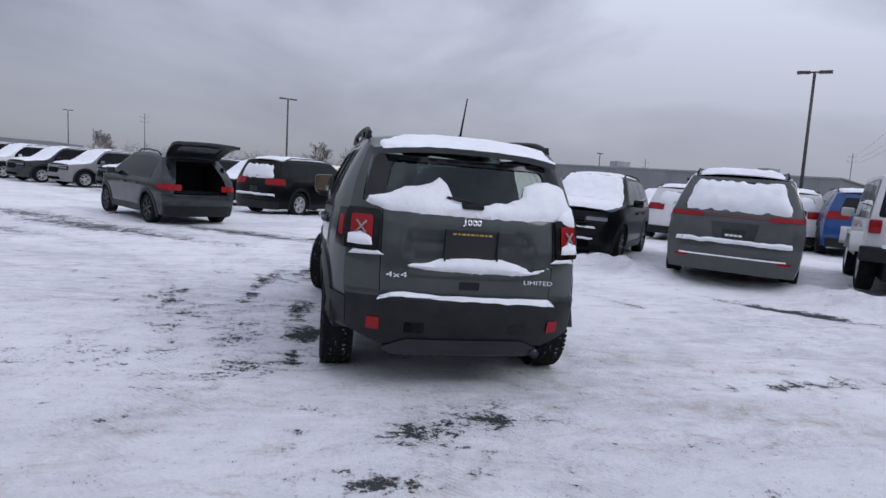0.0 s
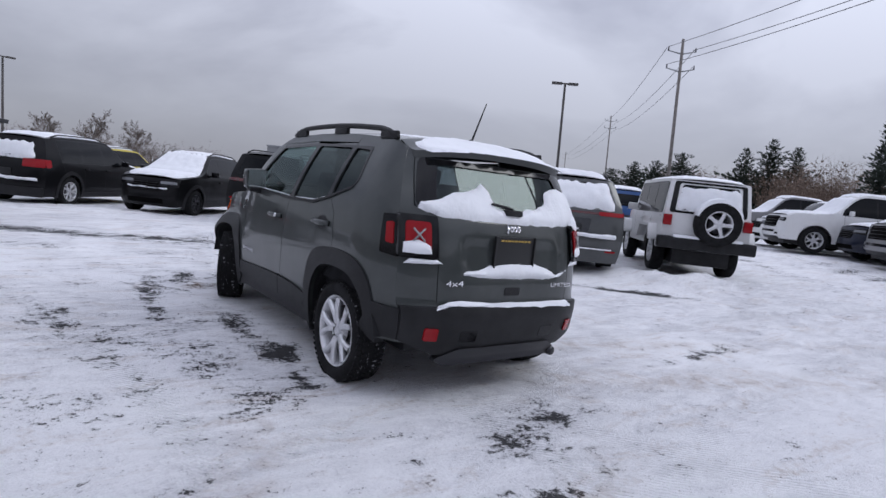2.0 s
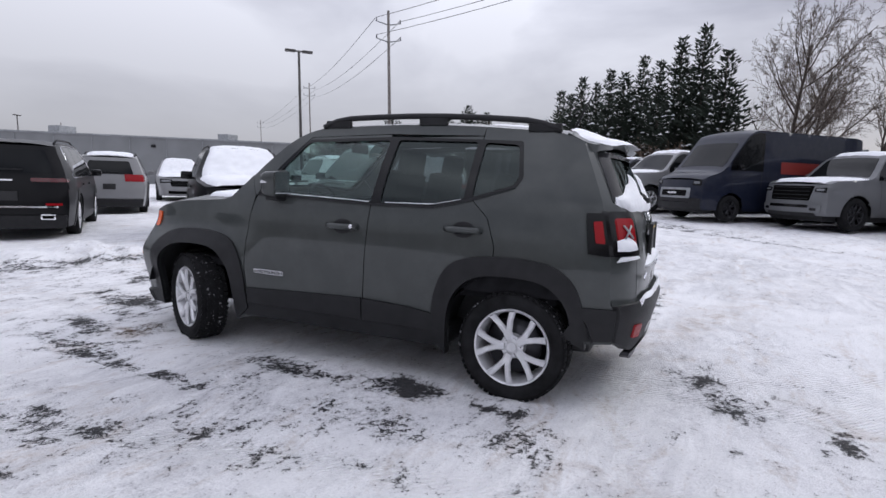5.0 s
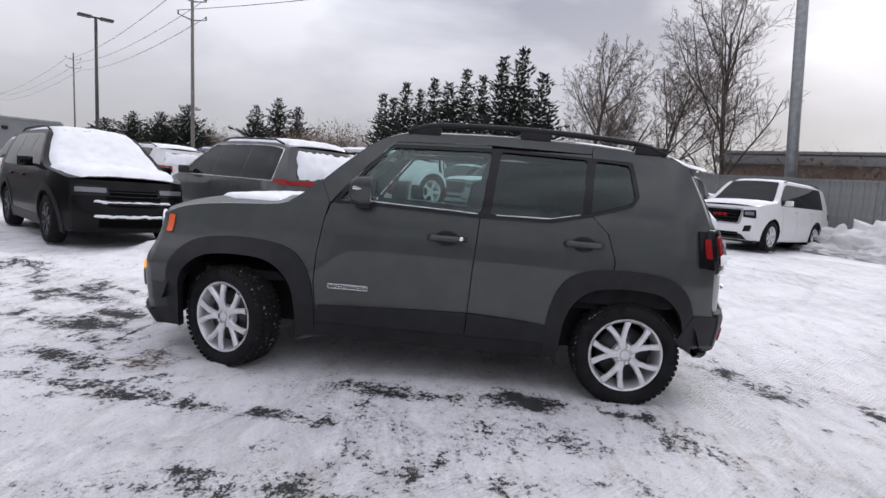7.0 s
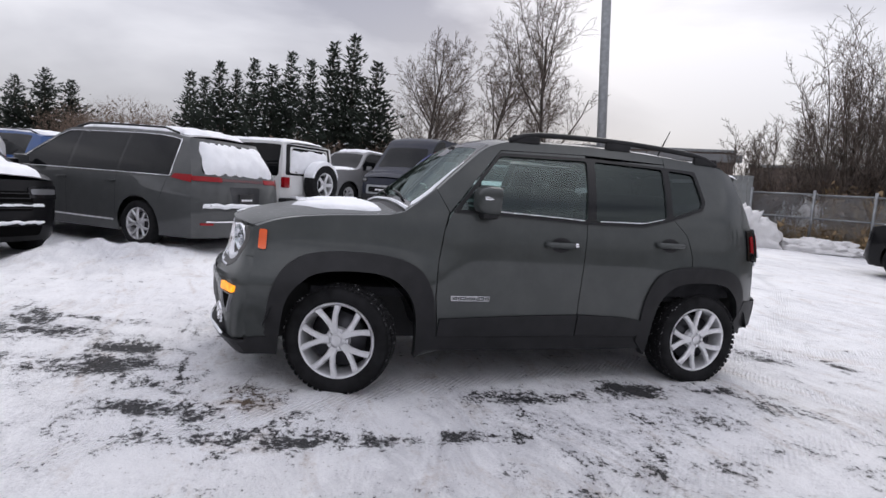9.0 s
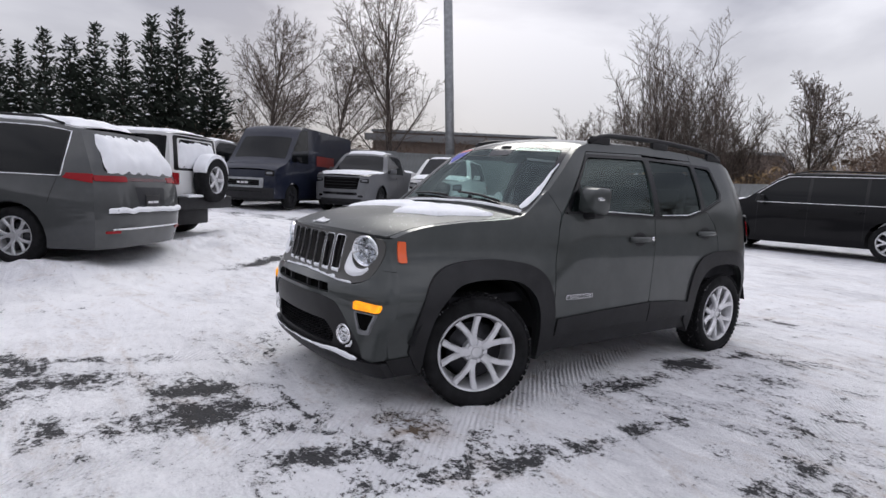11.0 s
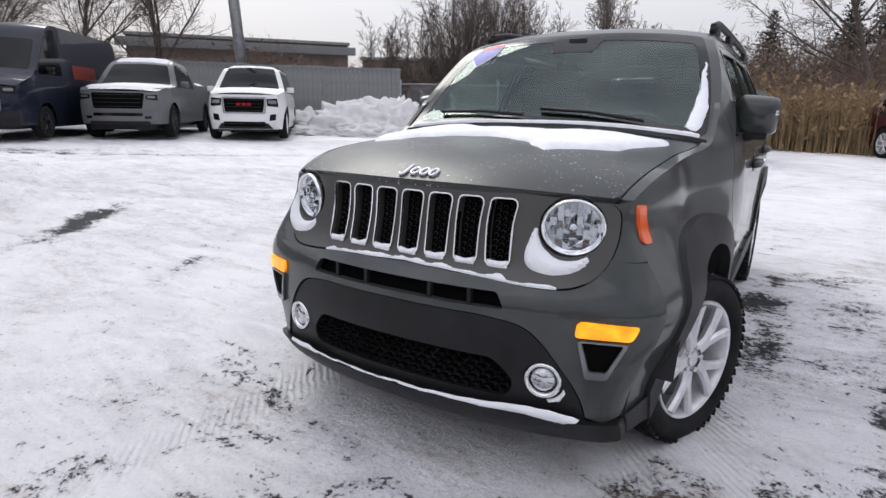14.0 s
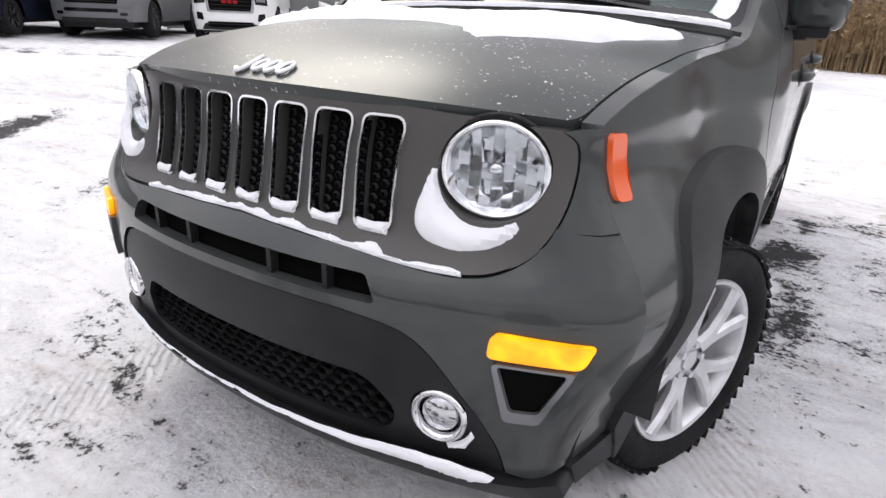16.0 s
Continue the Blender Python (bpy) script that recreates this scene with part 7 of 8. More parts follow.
def ground_sheet():
    line = list(np.arange(-7.5, 7.501, 0.055))
    step, far = 0.07, []
    v = 7.5
    while v < 900:
        v += step
        far.append(v)
        step *= 1.13 if v < 30 else 1.25
    axis = np.array([-f for f in far[::-1]] + line + far)
    n = len(axis)
    X, Y = np.meshgrid(axis, axis, indexing="ij")
    R = np.hypot(X, Y)
    U = 0.643 * X + 0.766 * Y
    V = 0.766 * X - 0.643 * Y
    K = 1 - np.exp(-(np.maximum(0.0, R - 2.5) / 3.0) ** 1.5)
    Z = K * 0.55 * np.tanh((0.0125 * X - 0.0130 * Y) / 0.55) + 0.33 * np.exp(-((X - 20.0) ** 2 + (Y - 2.0) ** 2) / 98.0)
    near = np.exp(-(R / 40.0) ** 2)
    small = np.zeros_like(X)
    idx = np.argwhere(R < 34)
    for i, j in idx:
        x, y = X[i, j], Y[i, j]
        small[i, j] = 0.55 * noise.noise((x * 1.3, y * 1.3, 3.1)) + 0.35 * noise.noise((x * 3.7, y * 3.7, 9.0)) + 0.22 * noise.noise((x * 9.0, y * 9.0, 1.0))
    bare = np.maximum(ellipse_mask(X, Y, BARE), ellipse_mask(X, Y, LANE))
    brown = ellipse_mask(X, Y, [(-0.90, 1.80, 0.20, 0.17, 30, 1.0), (-0.6, 1.5, 0.25, 0.08, 80, 0.6), (-1.9, -2.6, 1.2, 0.12, 60, 0.45), (1.6, -1.2, 2.0, 0.15, -20, 0.5), (2.0, -2.4, 2.2, 0.2, -25, 0.5), (-0.5, -3.2, 0.5, 0.15, 40, 0.5)])
    # wheel tracks: two arcs that the car's own wheels have rolled, and others across the yard
    track = np.zeros_like(X)
    for cx, cy, rad in ((9.0, 1.5, 9.75), (9.0, 1.5, 8.3), (-14.0, -3.0, 12.2), (-14.0, -3.0, 13.7), (4.0, -16.0, 13.4), (4.0, -16.0, 14.9), (-6.0, 14.0, 9.6), (-6.0, 14.0, 11.1)):
        track = np.maximum(track, np.exp(-((np.hypot(X - cx, Y - cy) - rad) / 0.10) ** 4))
    # ploughed ridge in front of the stalls, with a lower one beside the lane
    wob = 0.4 * np.sin(V * 0.9) + 0.25 * np.sin(V * 2.3 + 1)
    ridge = 0.20 * np.exp(-((U - 5.4 - wob) / 0.6) ** 2) * (0.5 + 0.5 * np.tanh((V + 5.5) * 1.2)) * (0.5 - 0.5 * np.tanh((V - 7.6) * 1.0)) * (0.75 + 0.4 * np.sin(V * 1.7))
    ridge += 0.08 * np.exp(-((U - 8.6) / 1.2) ** 2) * np.exp(-((V + 8.5) / 2.8) ** 2)
    lump = np.clip(R / 2.2 - 0.8, 0.25, 1.0)
    Z = Z - 0.010 * track * near + ridge * (0.8 + 0.9 * small) + small * 0.020 * near * lump - 0.012 * np.clip(bare, 0, 1)
    car_shade = (np.abs(X) < 0.95) & (np.abs(Y) < 1.7)
    Z = np.where(car_shade, np.minimum(Z, 0.0), Z)
    verts = np.stack([X.ravel(), Y.ravel(), Z.ravel()], axis=1)
    i, j = np.meshgrid(np.arange(n - 1), np.arange(n - 1), indexing="ij")
    a = (i * n + j).ravel()
    faces = np.stack([a, a + n, a + n + 1, a + 1], axis=1)
    me = bpy.data.meshes.new("ground")
    me.from_pydata(verts.tolist(), [], faces.tolist())
    me.polygons.foreach_set("use_smooth", np.ones(len(me.polygons), dtype=bool))
    for nm, arr in (("bare", bare), ("brown", brown), ("tracks", track)):
        at = me.attributes.new(nm, "FLOAT", "POINT")
        at.data.foreach_set("value", arr.ravel().astype(np.float32))
    m = bpy.data.materials.new("packed_snow_ground")
    m.use_nodes = True
    nt = m.node_tree
    N, L = nt.nodes.new, nt.links.new
    b = nt.nodes["Principled BSDF"]
    co = N("ShaderNodeTexCoord")

    def tex(scale, detail=8, rough=0.6, vec=None, dist=0.0):
        t = N("ShaderNodeTexNoise")
        t.inputs["Scale"].default_value = scale
        t.inputs["Detail"].default_value = detail
        t.inputs["Roughness"].default_value = rough
        t.inputs["Distortion"].default_value = dist
        L(vec or co.outputs["Object"], t.inputs["Vector"])
        return t.outputs["Fac"]

    def ramp(f, lo, hi, to0=0.0, to1=1.0):
        r = N("ShaderNodeMapRange")
        for k_, v_ in (("From Min", lo), ("From Max", hi), ("To Min", to0), ("To Max", to1)):
            r.inputs[k_].default_value = v_
        L(f, r.inputs["Value"])
        return r.outputs["Result"]

    def maths(op, a_, b_):
        t = N("ShaderNodeMath")
        t.operation = op
        for k_, v_ in enumerate((a_, b_)):
            if isinstance(v_, (int, float)):
                t.inputs[k_].default_value = v_
            else:
                L(v_, t.inputs[k_])
        return t.outputs[0]

    def mixc(f, a_, b_):
        t = N("ShaderNodeMix")
        t.data_type = "RGBA"
        L(f, t.inputs["Factor"])
        for nm, v_ in (("A", a_), ("B", b_)):
            if isinstance(v_, tuple):
                t.inputs[nm].default_value = (*v_, 1)
            else:
                L(v_, t.inputs[nm])
        return t.outputs["Result"]
    at1 = N("ShaderNodeAttribute")
    at1.attribute_name = "bare"
    at2 = N("ShaderNodeAttribute")
    at2.attribute_name = "brown"
    at3 = N("ShaderNodeAttribute")
    at3.attribute_name = "tracks"
    mp = N("ShaderNodeMapping")
    mp.inputs["Rotation"].default_value = (0, 0, radians(62))
    mp.inputs["Scale"].default_value = (0.62, 1.7, 1.0)
    L(co.outputs["Object"], mp.inputs["Vector"])
    streak = tex(2.6, 10, 0.66, mp.outputs["Vector"], 1.4)
    fine = tex(26, 8, 0.7)
    mid = tex(5.5, 9, 0.66, None, 0.5)
    big = tex(0.55, 5, 0.5)
    # where asphalt shows: the worn places, eaten by finer grain
    crumb = tex(75, 6, 0.75)
    edge = maths("ADD", maths("MULTIPLY", mid, 0.85), maths("MULTIPLY", fine, 0.9))
    edge = maths("ADD", edge, maths("ADD", maths("MULTIPLY", streak, 0.75), maths("MULTIPLY", crumb, 0.7)))
    bare_f = maths("ADD", maths("MULTIPLY", at1.outputs["Fac"], 0.39), maths("SUBTRACT", edge, 1.60))
    bare_m = ramp(bare_f, 0.23, 0.32, 0.0, 0.95)
    # thin slushy grey where wheels have run
    thin = ramp(maths("ADD", maths("MULTIPLY", streak, 0.8), maths("MULTIPLY", big, 0.6)), 0.60, 0.88, 0.0, 0.65)
    thin = maths("MAXIMUM", thin, ramp(bare_f, -0.06, 0.32, 0.0, 0.75))
    snow = mixc(ramp(big, 0.35, 0.65), (0.86, 0.86, 0.88), (0.94, 0.94, 0.95))
    driven = ramp(tex(0.42, 6, 0.6, None, 0.8), 0.40, 0.58, 0.25, 1.0)
    thin = maths("MULTIPLY", thin, driven)
    snow = mixc(thin, snow, (0.40, 0.40, 0.43))
    tan = maths("MULTIPLY", ramp(tex(2.1, 8, 0.7, mp.outputs["Vector"], 1.0), 0.53, 0.68, 0.0, 0.6), ramp(fine, 0.35, 0.6))
    tan = maths("MAXIMUM", tan, maths("MULTIPLY", at2.outputs["Fac"], ramp(mid, 0.42, 0.62)))
    snow = mixc(tan, snow, (0.46, 0.37, 0.30))
    grit = tex(70, 6, 0.75)
    snow = mixc(maths("MULTIPLY", ramp(grit, 0.48, 0.70, 0.0, 0.5), driven), snow, (0.42, 0.42, 0.45))
    asphalt = mixc(ramp(fine, 0.4, 0.65), (0.010, 0.010, 0.011), (0.040, 0.040, 0.043))
    asphalt = mixc(ramp(at2.outputs["Fac"], 0.25, 0.7), asphalt, (0.12, 0.085, 0.055))
    specks = ramp(tex(38, 5, 0.6), 0.64, 0.70)
    col = mixc(bare_m, snow, asphalt)
    col = mixc(maths("MULTIPLY", specks, 0.55), col, (0.20, 0.17, 0.15))
    L(col, b.inputs["Base Color"])
    L(ramp(bare_m, 0, 1, 0.70, 0.80), b.inputs["Roughness"])
    b.inputs["Specular IOR Level"].default_value = 0.2
    bp = N("ShaderNodeBump")
    bp.inputs["Strength"].default_value = 1.0
    bp.inputs["Distance"].default_value = 0.03
    hgt = maths("ADD", maths("MULTIPLY", mid, 0.6), maths("MULTIPLY", fine, 0.55))
    hgt = maths("ADD", hgt, maths("ADD", maths("MULTIPLY", streak, 0.25), maths("MULTIPLY", crumb, 0.3)))
    tread = N("ShaderNodeTexWave")
    tread.bands_direction = "DIAGONAL"
    tread.inputs["Scale"].default_value = 15.0
    tread.inputs["Distortion"].default_value = 2.5
    tread.inputs["Detail"].default_value = 3.0
    L(co.outputs["Object"], tread.inputs["Vector"])
    hgt = maths("ADD", hgt, maths("MULTIPLY", maths("MULTIPLY", tread.outputs["Fac"], at3.outputs["Fac"]), 0.28))
    hgt = maths("SUBTRACT", hgt, maths("MULTIPLY", bare_m, 0.35))
    L(hgt, bp.inputs["Height"])
    L(bp.outputs["Normal"], b.inputs["Normal"])
    me.materials.append(m)
    ob = new("ground", me)
    return tagged(ob, "packed snow over asphalt with worn bare patches and wheel marks", "ground", kind="structure")


ground_sheet()


# ---- far structure ----
def building(name, corners, height, mat, label, base=0.0):
    """A flat-roofed hall over a plan of corners, with a parapet cap."""
    th = tagged(new(name), label, "building")
    bm = bmesh.new()
    lo = [bm.verts.new((x, y, base - 0.5)) for x, y in corners]
    hi = [bm.verts.new((x, y, base + height)) for x, y in corners]
    n = len(corners)
    for k in range(n):
        bm.faces.new((lo[k], lo[(k + 1) % n], hi[(k + 1) % n], hi[k]))
    bmesh.ops.recalc_face_normals(bm, faces=bm.faces)
    part("wall", bm, mat, th, smooth=0)
    bm = bmesh.new()
    bm.faces.new([bm.verts.new((x, y, base + height - 0.25)) for x, y in corners])
    part("roof", bm, SNOW, th, smooth=0)
    bm = bmesh.new()
    for k in range(n):
        a, c = Vector((*corners[k], 0)), Vector((*corners[(k + 1) % n], 0))
        d = c - a
        m = Matrix.Translation((a + c) / 2 + Vector((0, 0, base + height))) @ Matrix.Rotation(math.atan2(d.y, d.x), 4, "Z")
        box(bm, 0, 0, 0, d.length + 0.16, 0.18, 0.14, 0, m)
    part("parapet", bm, STEEL, th, smooth=0)
    return th


hall = building("building", [(40.5, 33.6), (20.6, 62.3), (61.0, 88.0), (80.0, 60.0)], 4.1, WALL_GREY, "long low grey hall with a flat roof")
d = Vector((20.6 - 40.5, 62.3 - 33.6, 0))
along = d.normalized()
out = Vector((-along.y, along.x, 0))
if out.dot(Vector((-1, -1, 0))) < 0:
    out = -out
rot = Matrix.Rotation(math.atan2(along.y, along.x), 4, "Z")
base = Vector((40.5, 33.6, 0))
for k in range(9):
    bm = bmesh.new()
    p = base + along * (1.6 + 3.1 * k) + out * 0.04
    box(bm, 0, 0, 0, 0.05, 0.04, 3.9, 0, Matrix.Translation(p + Vector((0, 0, 1.95))) @ rot)
    part("panel_joint", bm, STEEL, hall, smooth=0)
for k, (t, w, h) in enumerate(((6.0, 1.3, 0.8), (20.5, 1.6, 0.9))):
    bm = bmesh.new()
    p = base + along * t - out * 2.5
    box(bm, p.x, p.y, 4.4, w, w, h, 0.04)
    part("rooftop_unit", bm, STEEL, hall)
for t in (3.5, 12.0):
    bm = bmesh.new()
    p = base + along * t + out * 0.12
    box(bm, p.x, p.y, 3.3, 0.3, 0.3, 0.25, 0.04)
    part("wall_lamp", bm, CLADDING, hall)
building("building", [(-110.0, 58.0), (-36.0, 84.0), (-42.0, 110.0), (-116.0, 84.0)], 2.0, WALL_GREY, "long grey hall far behind the cars")
low_b = building("building", [(20.5, -21.6), (27.3, -13.3), (34.7, -19.0), (27.5, -28.0)], 4.5, WALL_BROWN, "low brown building behind the fence")
rot = Matrix.Translation((23.9, -17.4, 0)) @ Matrix.Rotation(math.atan2(8.3, 6.8), 4, "Z")
bm = bmesh.new()
box(bm, 0, 0.25, 4.1, 11.5, 0.25, 0.40, 0.02, rot)
part("fascia", bm, WALL_GREY, low_b, "pale roof fascia")
for k in range(4):
    bm = bmesh.new()
    box(bm, -4.2 + 2.8 * k, 0.06, 1.9, 1.3, 0.08, 1.0, 0.01, rot)
    part("window", bm, TINT, low_b)
building("building", [(33.0, -6.5), (40.0, -2.5), (42.0, -7.5), (36.0, -10.5)], 3.0, WALL_BROWN, "low brown building behind bare trees")
building("building", [(10.5, -27.5), (20.0, -22.2), (25.0, -30.0), (14.0, -37.0)], 3.8, WALL_BROWN, "long low brown building behind the brush")


def lamp_post(x, y, h, heads=2, r=0.085, turn=0.0):
    z = ground_height(x, y)
    th = thing("street_lamp", pose(x, y, z), "tall dark lamp post with flat twin heads", "lamp post", "lamp posts of the yard")
    bm = bmesh.new()
    tube(bm, [(0, 0, -0.1), (-0.022 * h, 0.022 * h, h)], r, r * 0.7, 10)
    part("pole", bm, POLE_BROWN, th)
    bm = bmesh.new()
    lathe(bm, [(0.0, 0.28), (0.55, 0.28), (0.60, 0.24), (0.60, 0.001)], 16, axis="z")
    part("base", bm, STEEL, th)
    for k in range(heads):
        s = 1 if k else -1
        bm = bmesh.new()
        m = Matrix.Translation((-0.022 * h, 0.022 * h, 0)) @ Matrix.Rotation(radians(turn), 4, "Z")
        box(bm, s * 0.42, 0, h - 0.02, 0.52, 0.30, 0.11, 0.03, m)
        box(bm, s * 0.12, 0, h - 0.02, 0.24, 0.07, 0.07, 0.01, m)
        part("lamp_head", bm, POLE_BROWN, th)


lamp_post(20.4, 16.6, 7.35, 2, turn=-45)
lamp_post(-3.4, 42.7, 7.1, 2, turn=10)
lamp_post(-38.0, 93.0, 7.6, 2, turn=10)
lamp_post(40.0, 74.0, 7.5, 2, turn=30)

# thick steel pole behind the fence
th = thing("steel_pole", pose(16.6, -11.4, ground_height(16.6, -11.4)), "thick weathered grey pole rising out of sight", "pole")
bm = bmesh.new()
tube(bm, [(0, 0, -0.2), (0.2, 0.25, 5), (0.8, 1.0, 20)], 0.20, 0.18, 14)
part("shaft", bm, STEEL, th)


def utility_pole(x, y, h, turn, arms=2):
    th = thing("utility_pole", pose(x, y, ground_height(x, y), -1.6, -1.6, turn), "tall weathered utility pole with cross-arms", "utility pole", "utility poles")
    bm = bmesh.new()
    tube(bm, [(0, 0, -0.3), (0.0, 0, h)], 0.15, 0.10, 10)
    part("pole", bm, POLE_WOOD, th)
    for k in range(arms):
        z = h - 1.1 - 1.3 * k
        s = -1 if k % 2 else 1
        for ss in (-1, 1):
            bm = bmesh.new()
            tube(bm, [(0, 0, z), (ss * 1.0, 0, z + 0.22)], 0.05, 0.04, 6)
            part("cross_arm", bm, STEEL, th)
            bm = bmesh.new()
            tube(bm, [(ss * 1.0, 0, z + 0.2), (ss * 1.0, 0, z + 0.5)], 0.06, 0.05, 8)
            part("insulator", bm, WIRE, th)


UP = [(37.1, 20.7, 14.1, -40), (84.1, 63.6, 17.6, -40), (142.0, 126.0, 17.6, -40)]
for x, y, h, t in UP[:3]:
    utility_pole(x, y, h, t)
utility_pole(88.0, 140.0, 12.0, 0)
utility_pole(-48.0, 170.0, 13.0, 0)
utility_pole(60.0, -80.0, 12.0, 20)
for k, (za, zb, off) in enumerate(((13.1, 16.6, -1.0), (13.1, 16.6, 1.0), (11.8, 15.3, -1.0))):
    for (x0, y0, z0), (x1, y1, z1) in (((36.7, 21.1, za + 0.4), (83.7, 64.0, zb)), ((83.7, 64.0, zb), (142.0, 126.0, zb)), ((36.7, 21.1, za + 0.4), (14.0, -24.0, za + 1.5))):
        px, py = -(y1 - y0), x1 - x0
        q = math.hypot(px, py)
        px, py = px / q * off, py / q * off
        bm = bmesh.new()
        pts = []
        for i in range(25):
            t = i / 24
            pts.append((x0 + (x1 - x0) * t + px, y0 + (y1 - y0) * t + py, z0 + (z1 - z0) * t - 4 * 0.9 * t * (1 - t)))
        tube(bm, pts, 0.022, n=4)
        tagged(part("power_line", bm, WIRE), "thin sagging power line between poles", "cable", "power lines")

# ---- fence, gate, heaps of snow ----
BOARDS = {}


def board_fence(name, pts, h, label):
    th = tagged(new(name), label, "fence", kind="")
    for (x0, y0), (x1, y1) in zip(pts, pts[1:]):
        d = Vector((x1 - x0, y1 - y0, 0))
        n = max(1, int(d.length / 2.4))
        rot_ = Matrix.Rotation(math.atan2(d.y, d.x), 4, "Z")
        for k in range(n):
            c = Vector((x0, y0, 0)) + d * ((k + 0.5) / n)
            w = d.length / n
            z = ground_height(c.x, c.y)
            m = Matrix.Translation((c.x, c.y, z)) @ rot_
            boards = 16
            key = round(w / boards, 3), h
            for b_ in range(boards):
                if key not in BOARDS:
                    bm = bmesh.new()
                    box(bm, 0, 0, h / 2 + 0.04, w / boards * 0.965, 0.02, h, 0.003)
                    me = bpy.data.meshes.new("board")
                    bm.to_mesh(me)
                    bm.free()
                    me.materials.append(FENCE)
                    BOARDS[key] = me
                ob = new("board", BOARDS[key])
                ob.parent = th
                ob.matrix_local = m @ Matrix.Translation((-w / 2 + w * (b_ + 0.5) / boards, 0.012 * (b_ % 2), 0.006 * ((b_ * 7) % 3)))
            bm = bmesh.new()
            box(bm, 0, 0, h + 0.05, w, 0.06, 0.05, 0, m)
            part("top_rail", bm, FENCE, th, smooth=0)
            bm = bmesh.new()
            box(bm, -w / 2, 0, h / 2, 0.09, 0.09, h + 0.1, 0, m)
            part("post", bm, FENCE, th, smooth=0)
    return th


board_fence("fence", [(31.5, 5.2), (21.6, -3.6), (19.0, -7.2), (15.8, -10.9), (11.6, -14.1)], 2.20, "grey board fence along the yard's edge")
board_fence("fence", [(7.0, -15.6), (-0.1, -14.7)], 1.55, "low grey board fence before the reeds")
board_fence("fence", [(-3.2, -15.4), (-9.6, -14.6), (-20.0, -15.5)], 1.95, "grey board fence before the brush")

th = tagged(new("chain_link_gate"), "leaning galvanised wire gate among reeds", "gate")
gp = [(11.6, -14.1), (9.9, -14.9), (8.3, -15.4), (7.0, -15.6)]
for (x0, y0), (x1, y1) in zip(gp, gp[1:]):
    z = ground_height(x0, y0)
    bm = bmesh.new()
    tube(bm, [(x0, y0, z - 0.1), (x0, y0, z + 1.9)], 0.045, n=8)
    part("post", bm, STEEL, th)
    for zz in (0.15, 1.0, 1.75):
        bm = bmesh.new()
        tube(bm, [(x0, y0, z + zz), (x1, y1, z + zz)], 0.028, n=6)
        part("rail", bm, STEEL, th)
    bm = bmesh.new()
    for k in range(30):
        for s in (0, 1):
            t0 = k / 30 - 0.25
            t1 = t0 + 0.5
            za, zb = (0.15, 1.75) if s else (1.75, 0.15)
            a_, b_ = max(0, t0), min(1, t1)
            if b_ <= a_:
                continue
            f0, f1 = (a_ - t0) / 0.5, (b_ - t0) / 0.5
            tube(bm, [(x0 + (x1 - x0) * a_, y0 + (y1 - y0) * a_, z + za + (zb - za) * f0), (x0 + (x1 - x0) * b_, y0 + (y1 - y0) * b_, z + za + (zb - za) * f1)], 0.006, n=3)
    part("wire_mesh", bm, STEEL, th, smooth=0)


def snow_heap(x, y, rx, ry, h, seed, turn=0):
    """A heap of ploughed lumps."""
    bm = bmesh.new()
    bmesh.ops.create_icosphere(bm, subdivisions=5, radius=1.0)
    for v in list(bm.verts):
        c = v.co.copy()
        n = 1 + 0.22 * noise.noise(c * 2.2 + Vector((seed, 0, 0))) + 0.24 * noise.noise(c * 5.0 + Vector((0, seed, 0))) + 0.16 * noise.noise(c * 11.0 + Vector((0, 0, seed))) + 0.05 * noise.noise(c * 23.0)
        v.co = Vector((c.x * rx * n, c.y * ry * n, max(-0.15, c.z) * h * n))
    ob = part("snow_bank", bm, SNOW_DIRTY, smooth=50)
    ob.matrix_world = pose(x, y, ground_height(x, y), 0, 0, turn)
    return tagged(ob, "lumpy bank of ploughed snow beside the fence", "snow bank", "ploughed snow")


for k, (x, y, rx, ry, h, t) in enumerate(((11.9, -11.9, 1.7, 0.9, 1.05, 40), (13.6, -11.1, 1.4, 0.6, 0.70, 40), (10.9, -12.6, 1.35, 0.8, 1.20, 35), (8.9, -14.2, 1.3, 0.6, 0.40, 20), (10.9, -11.5, 1.3, 0.6, 0.40, 40),
                                          (11.2, -16.2, 1.5, 0.9, 1.6, 10), (12.6, -10.6, 1.0, 0.5, 0.30, 40))):
    snow_heap(x, y, rx, ry, h, k * 3.7, t)


